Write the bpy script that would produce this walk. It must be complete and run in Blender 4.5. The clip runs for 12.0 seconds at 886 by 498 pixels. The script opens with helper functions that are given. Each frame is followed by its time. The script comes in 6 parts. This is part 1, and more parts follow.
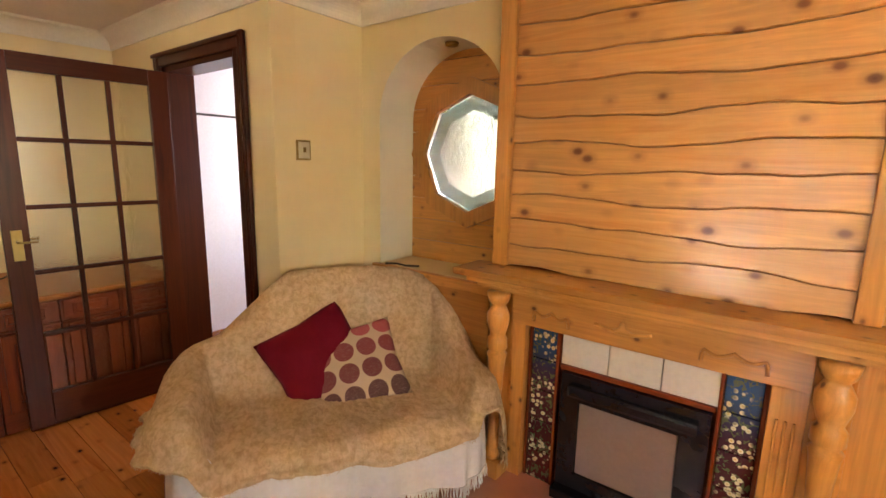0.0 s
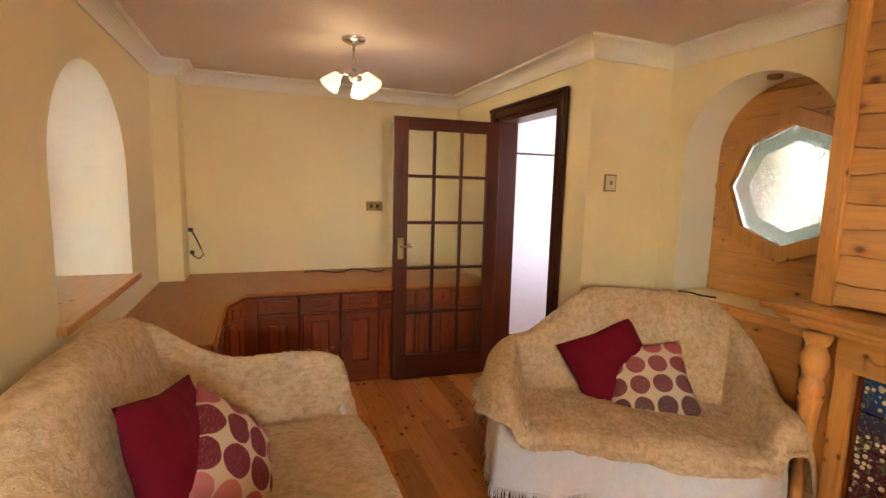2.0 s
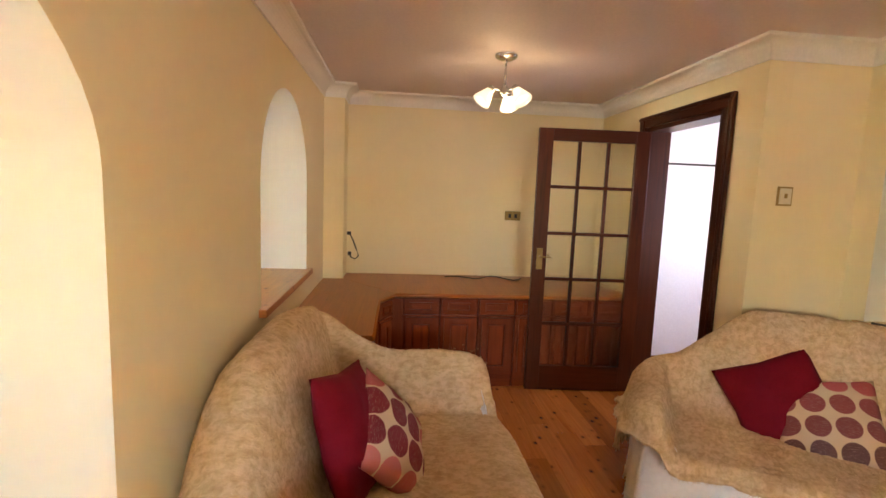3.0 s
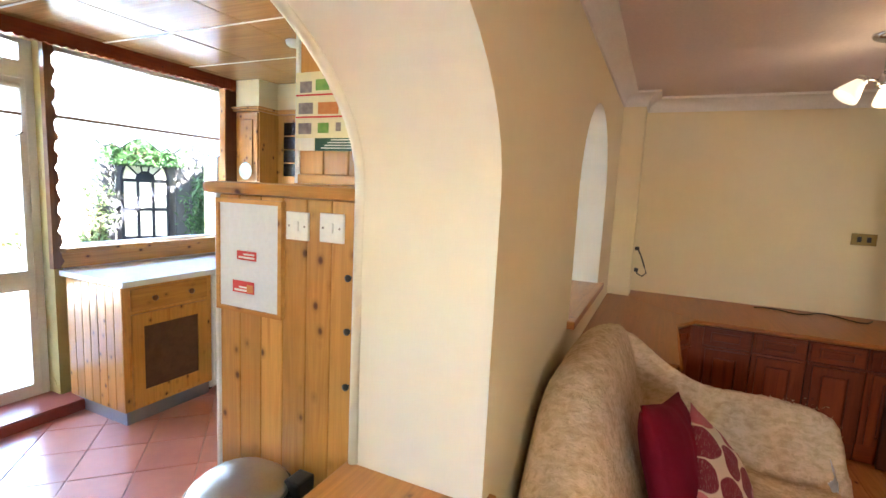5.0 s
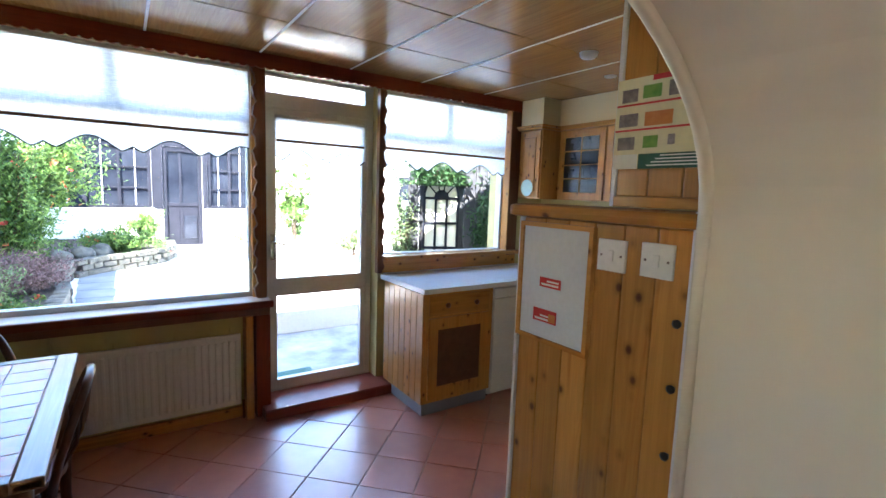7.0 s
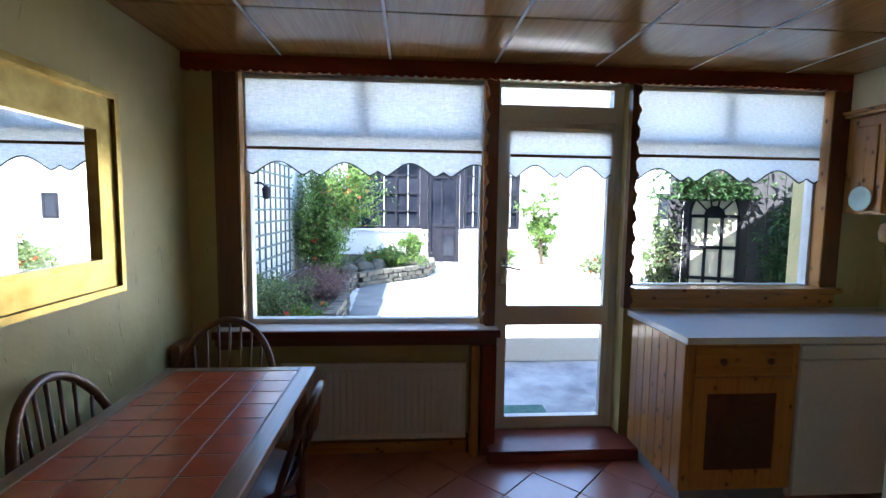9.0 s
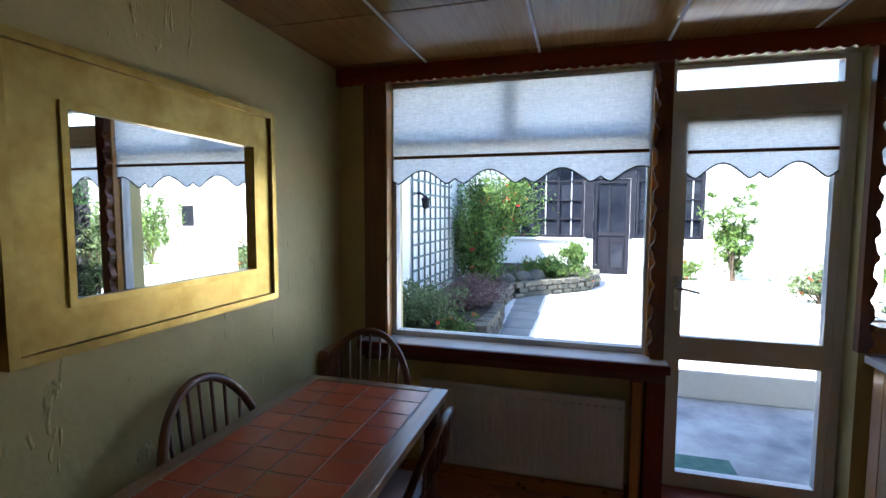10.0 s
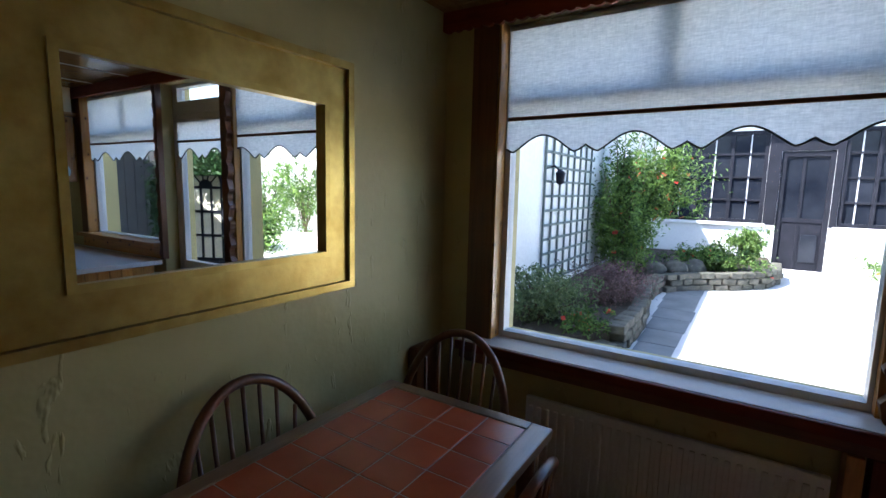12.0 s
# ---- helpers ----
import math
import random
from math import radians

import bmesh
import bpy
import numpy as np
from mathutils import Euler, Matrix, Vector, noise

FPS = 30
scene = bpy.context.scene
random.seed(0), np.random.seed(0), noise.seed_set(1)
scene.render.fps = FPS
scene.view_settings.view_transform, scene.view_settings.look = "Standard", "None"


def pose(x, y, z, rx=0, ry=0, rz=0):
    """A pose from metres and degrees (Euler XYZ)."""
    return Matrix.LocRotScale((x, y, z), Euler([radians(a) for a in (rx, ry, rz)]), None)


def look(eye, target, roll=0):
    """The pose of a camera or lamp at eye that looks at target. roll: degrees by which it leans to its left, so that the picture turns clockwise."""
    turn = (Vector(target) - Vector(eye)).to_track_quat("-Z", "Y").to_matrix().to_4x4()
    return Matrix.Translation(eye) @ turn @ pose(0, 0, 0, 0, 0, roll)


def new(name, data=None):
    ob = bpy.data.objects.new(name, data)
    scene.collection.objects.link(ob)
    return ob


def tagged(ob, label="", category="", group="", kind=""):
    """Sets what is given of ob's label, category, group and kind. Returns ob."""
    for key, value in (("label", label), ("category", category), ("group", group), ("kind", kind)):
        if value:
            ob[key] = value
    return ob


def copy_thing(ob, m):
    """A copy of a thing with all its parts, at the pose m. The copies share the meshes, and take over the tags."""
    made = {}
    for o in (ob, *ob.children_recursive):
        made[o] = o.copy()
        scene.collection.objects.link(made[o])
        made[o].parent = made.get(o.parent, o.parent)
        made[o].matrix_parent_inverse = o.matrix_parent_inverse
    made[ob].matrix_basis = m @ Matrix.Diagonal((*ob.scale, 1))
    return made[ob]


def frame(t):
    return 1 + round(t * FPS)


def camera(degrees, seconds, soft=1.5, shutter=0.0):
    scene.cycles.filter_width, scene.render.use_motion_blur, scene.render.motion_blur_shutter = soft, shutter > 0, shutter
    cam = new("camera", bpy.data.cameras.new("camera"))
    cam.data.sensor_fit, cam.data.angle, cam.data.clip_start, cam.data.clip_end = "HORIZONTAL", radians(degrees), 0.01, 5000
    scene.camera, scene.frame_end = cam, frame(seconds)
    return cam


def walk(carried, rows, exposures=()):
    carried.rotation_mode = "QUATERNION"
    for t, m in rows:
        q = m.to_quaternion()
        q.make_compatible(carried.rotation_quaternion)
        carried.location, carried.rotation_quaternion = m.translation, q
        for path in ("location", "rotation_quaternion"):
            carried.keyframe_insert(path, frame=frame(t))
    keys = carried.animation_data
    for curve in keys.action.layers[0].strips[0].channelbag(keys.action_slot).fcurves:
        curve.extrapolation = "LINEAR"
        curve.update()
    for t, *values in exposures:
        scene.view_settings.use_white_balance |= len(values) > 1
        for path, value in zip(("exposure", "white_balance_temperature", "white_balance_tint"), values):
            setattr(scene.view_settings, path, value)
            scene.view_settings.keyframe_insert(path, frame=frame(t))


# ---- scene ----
cam = camera(86.6, 12.0)

PATH = [
    (0, (0.464, -1.119, 1.484), (1.658, -2.683, 1.126), 1.1),
    (0.5, (0.402, -1.021, 1.479), (1.825, -2.385, 1.141), 1.6),
    (1, (0.369, -0.9, 1.473), (1.967, -2.063, 1.166), 1.7),
    (1.5, (0.324, -0.784, 1.478), (2.06, -1.736, 1.197), 1.6),
    (2, (0.281, -0.719, 1.484), (2.13, -1.436, 1.226), 1.5),
    (2.5, (0.248, -0.659, 1.48), (2.179, -1.122, 1.243), 1.9),
    (4.5, (0.206, -0.421, 1.497), (2.105, 0.152, 1.247), 2.4),
    (5, (0.192, -0.35, 1.497), (1.996, 0.479, 1.256), 2.8),
    (5.5, (0.187, -0.289, 1.502), (1.847, 0.801, 1.264), 3.1),
    (6, (0.176, -0.237, 1.507), (1.673, 1.07, 1.279), 3.3),
    (6.5, (0.175, -0.183, 1.511), (1.499, 1.298, 1.283), 3.0),
    (7, (0.232, -0.125, 1.521), (1.348, 1.519, 1.286), 2.0),
    (7.5, (0.315, -0.065, 1.518), (1.151, 1.738, 1.293), 2.2),
    (9.5, (0.53, 0.438, 1.51), (0.371, 2.424, 1.338), 0.1),
    (10, (0.583, 0.574, 1.524), (0.037, 2.492, 1.375), 0.2),
    (10.5, (0.643, 0.7, 1.516), (-0.225, 2.497, 1.369), 1.6),
    (11, (0.597, 0.828, 1.505), (-0.364, 2.573, 1.332), 2.9),
    (11.5, (0.549, 0.977, 1.507), (-0.496, 2.67, 1.31), 2.3),
    (12, (0.527, 1.145, 1.525), (-0.552, 2.809, 1.266), 1.3),
]
walk(cam, [(t, look(eye, target, roll)) for t, eye, target, roll in PATH], exposures=((0.0,5.75,7500,10),(2.5,5.85,7150,10),(4.5,5.85,6250,10),(5.5,5.25,6100,10),(6.5,4.45,5950,10),(7.5,3.6,5800,10),(9.5,2.75,5750,10),(10.5,2.3,5750,10),(12.0,2.1,5750,10)))

# ---- world, sun, large lights ----
LL_X = -1.6  # face of the living room's front wall
world = bpy.data.worlds.new("world")
scene.world = world
world.use_nodes = True
_wn = world.node_tree
_sky = _wn.nodes.new("ShaderNodeTexSky")
_sky.sky_type, _sky.sun_disc = "NISHITA", False
_sky.sun_elevation, _sky.sun_rotation = radians(51.6), radians(229)
_wn.links.new(_sky.outputs[0], _wn.nodes["Background"].inputs[0])
_wn.nodes["Background"].inputs[1].default_value = 0.15
_sl = bpy.data.lights.new("sun", "SUN")
_sl.energy, _sl.angle, _sl.color = 5.0, radians(0.6), (1.0, 0.95, 0.87)
_so = new("sun", _sl)
_so.matrix_world = look((-6.0, -5.2, 10.0), (0, 0, 0))


def lamp(name, kind, m, power, colour=(1, 1, 1), size=0.1, size_y=None):
    d = bpy.data.lights.new(name, kind)
    d.energy, d.color = power, colour
    if kind == "AREA":
        d.size = size
        if size_y:
            d.shape, d.size_y = "RECTANGLE", size_y
    else:
        d.shadow_soft_size = size
    ob = new(name, d)
    ob.matrix_world = m
    return ob


# area lamp added in an assumed, unseen window opening as the living room's daylight
lamp("living_room_fill", "AREA", look((LL_X + 0.02, -1.1, 1.5), (LL_X + 2, -1.1, 1.4)), 0.34, (1.0, 0.93, 0.86), 0.57, 0.57)
# fill lamp added to brighten the hall; no source is seen there
lamp("hall_fill", "AREA", look((2.70, -3.68, 1.5), (4.0, -3.55, 1.3)), 0.64, (0.68, 0.69, 0.97), 0.4, 1.1)


# ---- materials ----
def material(name, base=(0.8, 0.8, 0.8), rough=0.6, metal=0.0):
    m = bpy.data.materials.new(name)
    m.use_nodes = True
    b = m.node_tree.nodes["Principled BSDF"]
    b.inputs["Base Color"].default_value = (*base, 1)
    b.inputs["Roughness"].default_value = rough
    b.inputs["Metallic"].default_value = metal
    return m, m.node_tree, b


def node(nt, kind, **inputs):
    n = nt.nodes.new(kind)
    for k, v in inputs.items():
        n.inputs[k.replace("_", " ")].default_value = v
    return n


def coords(nt, scale=(1, 1, 1), jitter=True):
    """Object coordinates, scaled, shifted at random from object to object."""
    tc = nt.nodes.new("ShaderNodeTexCoord")
    mp = nt.nodes.new("ShaderNodeMapping")
    mp.inputs["Scale"].default_value = scale
    if jitter:
        oi = nt.nodes.new("ShaderNodeObjectInfo")
        mu = nt.nodes.new("ShaderNodeVectorMath")
        mu.operation = "SCALE"
        mu.inputs[0].default_value = (37.1, 51.7, 23.3)
        nt.links.new(oi.outputs["Random"], mu.inputs["Scale"])
        ad = nt.nodes.new("ShaderNodeVectorMath")
        ad.operation = "ADD"
        nt.links.new(tc.outputs["Object"], ad.inputs[0])
        nt.links.new(mu.outputs[0], ad.inputs[1])
        nt.links.new(ad.outputs[0], mp.inputs["Vector"])
    else:
        nt.links.new(tc.outputs["Object"], mp.inputs["Vector"])
    return mp.outputs["Vector"]


def ramp(nt, fac, stops):
    r = nt.nodes.new("ShaderNodeValToRGB")
    e = r.color_ramp.elements
    while len(e) < len(stops):
        e.new(0.5)
    for el, (p, c) in zip(e, stops):
        el.position = p
        el.color = (*c, 1) if len(c) == 3 else c
    nt.links.new(fac, r.inputs[0])
    return r.outputs[0]


def mixed(nt, a, b, fac, mode="MIX"):
    m = nt.nodes.new("ShaderNodeMix")
    m.data_type, m.blend_type = "RGBA", mode
    for sock, v in ((m.inputs[6], a), (m.inputs[7], b), (m.inputs[0], fac)):
        if hasattr(v, "is_linked"):
            nt.links.new(v, sock)
        elif isinstance(v, tuple):
            sock.default_value = (*v, 1)
        else:
            sock.default_value = v
    return m.outputs[2]


def noise_fac(nt, vec, scale, detail=4.0, rough=0.55, distortion=0.0):
    n = node(nt, "ShaderNodeTexNoise", Scale=scale, Detail=detail, Roughness=rough, Distortion=distortion)
    nt.links.new(vec, n.inputs["Vector"])
    return n.outputs[0]


def bumped(nt, b, height, strength=0.2, distance=0.01):
    bu = node(nt, "ShaderNodeBump", Strength=strength, Distance=distance)
    nt.links.new(height, bu.inputs["Height"])
    nt.links.new(bu.outputs[0], b.inputs["Normal"])


def mottled(name, c1, c2, rough=0.7, scale=3.0, bump=0.15, fine=60.0, dist=0.004, metal=0.0, jitter=True, grain=0.5):
    """A surface of two near colours in soft patches, with a fine grain."""
    m, nt, b = material(name, c1, rough, metal)
    v = coords(nt, jitter=jitter)
    big = noise_fac(nt, v, scale, 5)
    col = ramp(nt, big, [(0.3, c1), (0.72, c2)])
    small = noise_fac(nt, v, fine, 3)
    col = mixed(nt, col, ramp(nt, small, [(0.3, (0.86, 0.86, 0.86)), (0.7, (1, 1, 1))]), grain, "MULTIPLY")
    nt.links.new(col, b.inputs["Base Color"])
    bumped(nt, b, small, bump, dist)
    return m


def wood(name, c1, c2, axis=0, rough=0.4, knots=0.0, coat=0.0, knot_colour=(0.07, 0.018, 0.006), tone=0.35, grain=0.75, knot_scale=(13.0, 9.5)):
    """Timber with its grain along one axis (0 x, 1 y, 2 z), with knots where asked."""
    m, nt, b = material(name, c1, rough)
    sc = [11.0, 11.0, 11.0]
    sc[axis] = 0.7
    v = coords(nt, tuple(sc))
    g = noise_fac(nt, v, 1.6, 6, 0.6, 0.9)
    col = ramp(nt, g, [(0.28, c2), (0.46, c1), (0.56, tuple(0.86 * a for a in c1)), (0.74, tuple(min(1, 1.12 * a) for a in c1))])
    sf = [70.0, 70.0, 70.0]
    sf[axis] = 2.5
    fine = noise_fac(nt, coords(nt, tuple(sf)), 1.0, 3)
    col = mixed(nt, col, ramp(nt, fine, [(0.3, (0.74, 0.68, 0.6)), (0.65, (1, 1, 1))]), grain, "MULTIPLY")
    oi = nt.nodes.new("ShaderNodeObjectInfo")
    col = mixed(nt, col, ramp(nt, oi.outputs["Random"], [(0.0, (1 - tone, 1 - tone * 1.1, 1 - tone * 1.25)), (1.0, (1.0, 1.0, 1.0))]), 1.0, "MULTIPLY")
    if knots:
        sk = [knot_scale[0]] * 3
        sk[axis] = knot_scale[1]
        vo = node(nt, "ShaderNodeTexVoronoi", Scale=1.0, Randomness=1.0)
        vo.feature = "F1"
        nt.links.new(coords(nt, tuple(sk)), vo.inputs["Vector"])
        k = ramp(nt, vo.outputs["Distance"], [(0.0, (1, 1, 1)), (knots * 0.55, (0.85, 0.85, 0.85)), (knots, (0.25, 0.25, 0.25)), (knots * 1.8, (0, 0, 0))])
        col = mixed(nt, col, knot_colour, k)
    nt.links.new(col, b.inputs["Base Color"])
    if coat:
        b.inputs["Coat Weight"].default_value = coat
        b.inputs["Coat Roughness"].default_value = 0.12
    bumped(nt, b, fine, 0.12, 0.002)
    return m


def glass(name, rough=0.0, bump=0.0, tint=(1, 1, 1), size=55):
    m, nt, b = material(name, tint, rough)
    b.inputs["Transmission Weight"].default_value = 1.0
    b.inputs["IOR"].default_value = 1.45 if bump else 1.03
    if bump:
        bumped(nt, b, noise_fac(nt, coords(nt), size, 2), bump, 0.01 if size == 55 else 0.03)
    return m


CREAM = mottled("cream_wall_paint", (0.80, 0.66, 0.37), (0.84, 0.70, 0.42), 0.62, 1.1, 0.05, 25, 0.004, grain=0.12)
ROUGH_CREAM = mottled("rough_cream_plaster", (0.52, 0.435, 0.18), (0.59, 0.50, 0.22), 0.5, 2.2, 0.22, 8, 0.03)


def trowelled(m):
    """Isolated upright trowel ridges over the finer relief."""
    nt = m.node_tree
    b = nt.nodes["Principled BSDF"]
    ridge = ramp(nt, noise_fac(nt, coords(nt, (17, 17, 6)), 1.0, 3.0, 0.6, 0.4), [(0.63, (0, 0, 0)), (0.75, (1, 1, 1))])
    bu = node(nt, "ShaderNodeBump", Strength=1.0, Distance=0.007)
    nt.links.new(ridge, bu.inputs["Height"])
    nt.links.new(b.inputs["Normal"].links[0].from_socket, bu.inputs["Normal"])
    nt.links.new(bu.outputs[0], b.inputs["Normal"])


trowelled(ROUGH_CREAM)
CEILING_WHITE = mottled("ceiling_paint", (0.74, 0.62, 0.56), (0.78, 0.66, 0.60), 0.7, 1.0, 0.05)
COVING_WHITE = mottled("coving_paint", (0.80, 0.74, 0.64), (0.83, 0.77, 0.67), 0.6, 2.0, 0.05)
WHITE_PAINT = mottled("white_gloss_paint", (0.78, 0.78, 0.76), (0.82, 0.82, 0.80), 0.3, 2.0, 0.04)
SILL_PAINT = mottled("worn_cream_sill_paint", (0.74, 0.65, 0.55), (0.66, 0.55, 0.44), 0.3, 3.0, 0.08)
WHITE_WALL = mottled("white_emulsion", (0.78, 0.77, 0.78), (0.82, 0.81, 0.82), 0.7, 1.0, 0.05)
JAMB_WHITE = mottled("off_white_plaster", (0.81, 0.755, 0.60), (0.83, 0.775, 0.62), 0.6, 1.2, 0.06, 25, grain=0.1)
PINE_X = wood("honey_pine_along_x", (0.76, 0.345, 0.085), (0.62, 0.24, 0.046), 0, 0.33, 0.135, 0.3, (0.10, 0.03, 0.01), 0.25, 0.45)
PINE_Y = wood("honey_pine_along_y", (0.76, 0.345, 0.085), (0.62, 0.24, 0.046), 1, 0.33, 0.135, 0.3, (0.10, 0.03, 0.01), 0.25, 0.45)
PINE_Z = wood("honey_pine_along_z", (0.76, 0.345, 0.085), (0.62, 0.24, 0.046), 2, 0.33, 0.135, 0.3, (0.10, 0.03, 0.01), 0.25, 0.45)
PANEL_PINE = wood("panelling_pine", (0.78, 0.385, 0.125), (0.67, 0.285, 0.072), 0, 0.30, 0.17, 0.35, (0.13, 0.035, 0.012), 0.16, 0.35, (9.0, 6.5))
KPINE_X = wood("kitchen_pine_along_x", (0.66, 0.32, 0.075), (0.50, 0.20, 0.036), 0, 0.36, 0.15, 0.4, tone=0.3, grain=0.5)
KPINE_Y = wood("kitchen_pine_along_y", (0.66, 0.32, 0.075), (0.50, 0.20, 0.036), 1, 0.36, 0.15, 0.4, tone=0.3, grain=0.5)
KPINE_Z = wood("kitchen_pine_along_z", (0.66, 0.32, 0.075), (0.50, 0.20, 0.036), 2, 0.36, 0.15, 0.4, tone=0.3, grain=0.5)
FLOOR_PINE = wood("varnished_floor_pine", (0.68, 0.235, 0.045), (0.50, 0.14, 0.022), 0, 0.26, 0.17, 0.45, tone=0.45, grain=0.5)
BENCH_PINE = wood("stained_bench_pine", (0.48, 0.15, 0.02), (0.36, 0.10, 0.013), 0, 0.32, 0.08, 0.1, grain=0.5)
STAIN_Z = wood("red_stained_pine_upright", (0.29, 0.050, 0.008), (0.17, 0.026, 0.004), 2, 0.38, 0.08, 0.1)
STAIN_Y = wood("red_stained_pine_along_y", (0.29, 0.050, 0.008), (0.17, 0.026, 0.004), 1, 0.38, 0.08, 0.1)
STAIN_X = wood("red_stained_pine_along_x", (0.29, 0.050, 0.008), (0.17, 0.026, 0.004), 0, 0.38, 0.08, 0.1)
MAHOGANY = wood("dark_mahogany", (0.085, 0.015, 0.002), (0.035, 0.006, 0.001), 2, 0.32, 0.0, 0.0)
MAHOGANY_X = wood("dark_mahogany_along_x", (0.085, 0.015, 0.002), (0.035, 0.006, 0.001), 0, 0.32, 0.0, 0.0)
for _m in (BENCH_PINE, MAHOGANY, MAHOGANY_X, STAIN_X, STAIN_Y, STAIN_Z, KPINE_X, KPINE_Y, KPINE_Z):
    _m.node_tree.nodes["Principled BSDF"].inputs["Specular IOR Level"].default_value = 0.3
CEIL_PANEL = wood("ceiling_panel_veneer", (0.41, 0.215, 0.07), (0.34, 0.165, 0.05), 1, 0.2, 0.0, 0.0, tone=0.12)
CEIL_PANEL.node_tree.nodes["Principled BSDF"].inputs["Specular IOR Level"].default_value = 0.38
TILE = mottled("terracotta_floor_tile", (0.50, 0.155, 0.09), (0.60, 0.225, 0.135), 0.3, 5.0, 0.05, 14)
STEP_RED = mottled("dark_red_quarry_tile", (0.22, 0.05, 0.03), (0.30, 0.075, 0.045), 0.3, 6.0, 0.1, 30)
TILE.node_tree.nodes["Principled BSDF"].inputs["Coat Weight"].default_value = 1.0
TILE.node_tree.nodes["Principled BSDF"].inputs["Coat Roughness"].default_value = 0.30
TILE.node_tree.nodes["Principled BSDF"].inputs["Coat IOR"].default_value = 2.0
TABLE_TILE = mottled("red_table_tile", (0.42, 0.075, 0.026), (0.54, 0.12, 0.044), 0.25, 6.0, 0.1, 30)
TABLE_TILE.node_tree.nodes["Principled BSDF"].inputs["Coat Weight"].default_value = 0.4
TABLE_TILE.node_tree.nodes["Principled BSDF"].inputs["Coat Roughness"].default_value = 0.18
GROUT = mottled("grout", (0.50, 0.30, 0.23), (0.56, 0.35, 0.27), 0.6, 10.0, 0.2)
GROUT_PALE = mottled("pale_grout", (0.42, 0.31, 0.26), (0.48, 0.36, 0.31), 0.8, 10.0, 0.2)
GLASS = glass("clear_glass")


# ---- building helpers ----
from mathutils import geometry


def part(name, bm, mat, parent=None, label="", smooth=False):
    me = bpy.data.meshes.new(name)
    bmesh.ops.recalc_face_normals(bm, faces=bm.faces[:])
    bm.to_mesh(me)
    bm.free()
    for m in mat if isinstance(mat, (list, tuple)) else [mat]:
        me.materials.append(m)
    if smooth:
        for p in me.polygons:
            p.use_smooth = True
    ob = new(name, me)
    if parent:
        ob.parent = parent
    if label:
        ob["label"] = label
    return ob


def structure(name, bm, mat, label="", category="", smooth=False):
    return tagged(part(name, bm, mat, None, "", smooth), label, category, "", "structure")


def thing(name, label, category, m=None, group=""):
    ob = new(name)
    ob.empty_display_size = 0.1
    if m is not None:
        ob.matrix_world = m
    return tagged(ob, label, category, group)


def box(bm, x0, y0, z0, x1, y1, z1, bevel=0.0, m=None):
    vs = [bm.verts.new(p) for p in ((x0, y0, z0), (x1, y0, z0), (x1, y1, z0), (x0, y1, z0), (x0, y0, z1), (x1, y0, z1), (x1, y1, z1), (x0, y1, z1))]
    fs = [bm.faces.new([vs[i] for i in f]) for f in ((3, 2, 1, 0), (4, 5, 6, 7), (0, 1, 5, 4), (1, 2, 6, 5), (2, 3, 7, 6), (3, 0, 4, 7))]
    if bevel:
        r = bmesh.ops.bevel(bm, geom=list({e for f in fs for e in f.edges}), offset=bevel, segments=2, affect="EDGES", profile=0.6)
        vs = [v for v in vs if v.is_valid] + r["verts"]
    if m is not None:
        bmesh.ops.transform(bm, matrix=m, verts=list(set(vs)))
    return bm


def boxed(x0, y0, z0, x1, y1, z1, bevel=0.004):
    return box(bmesh.new(), x0, y0, z0, x1, y1, z1, bevel)


def frame_axes(o, u, v, w):
    """Matrix that takes (u, v, w) to the world, with its origin at o."""
    m = Matrix.Identity(4)
    for i, a in enumerate((u, v, w)):
        for j in range(3):
            m[j][i] = a[j]
    for j in range(3):
        m[j][3] = o[j]
    return m


def slab(bm, loops, depth, m):
    """A plate with outline loops[0] and holes loops[1:], in (u, v), depth thick along w, laid by m."""
    tris = geometry.tessellate_polygon([[Vector((u, v, 0)) for u, v in lp] for lp in loops])
    flat = [p for lp in loops for p in lp]
    a = [bm.verts.new(m @ Vector((u, v, 0))) for u, v in flat]
    b = [bm.verts.new(m @ Vector((u, v, depth))) for u, v in flat]
    for t in tris:
        for vs in (a, b):
            try:
                bm.faces.new([vs[i] for i in t])
            except ValueError:
                pass
    n = 0
    for lp in loops:
        for i in range(len(lp)):
            j, k = n + i, n + (i + 1) % len(lp)
            bm.faces.new((a[j], a[k], b[k], b[j]))
        n += len(lp)
    return bm


def rect(u0, v0, u1, v1):
    return [(u0, v0), (u1, v0), (u1, v1), (u0, v1)]


def arch(u0, u1, v0, spring, rise, n=28):
    c, a = (u0 + u1) / 2, (u1 - u0) / 2
    return [(u0, v0), (u1, v0)] + [(c + a * math.cos(math.pi * i / n), spring + rise * math.sin(math.pi * i / n)) for i in range(n + 1)]


XZ = lambda y: frame_axes((0, y, 0), (1, 0, 0), (0, 0, 1), (0, 1, 0))
YZ = lambda x: frame_axes((x, 0, 0), (0, 1, 0), (0, 0, 1), (1, 0, 0))
XY = lambda z: frame_axes((0, 0, z), (1, 0, 0), (0, 1, 0), (0, 0, 1))


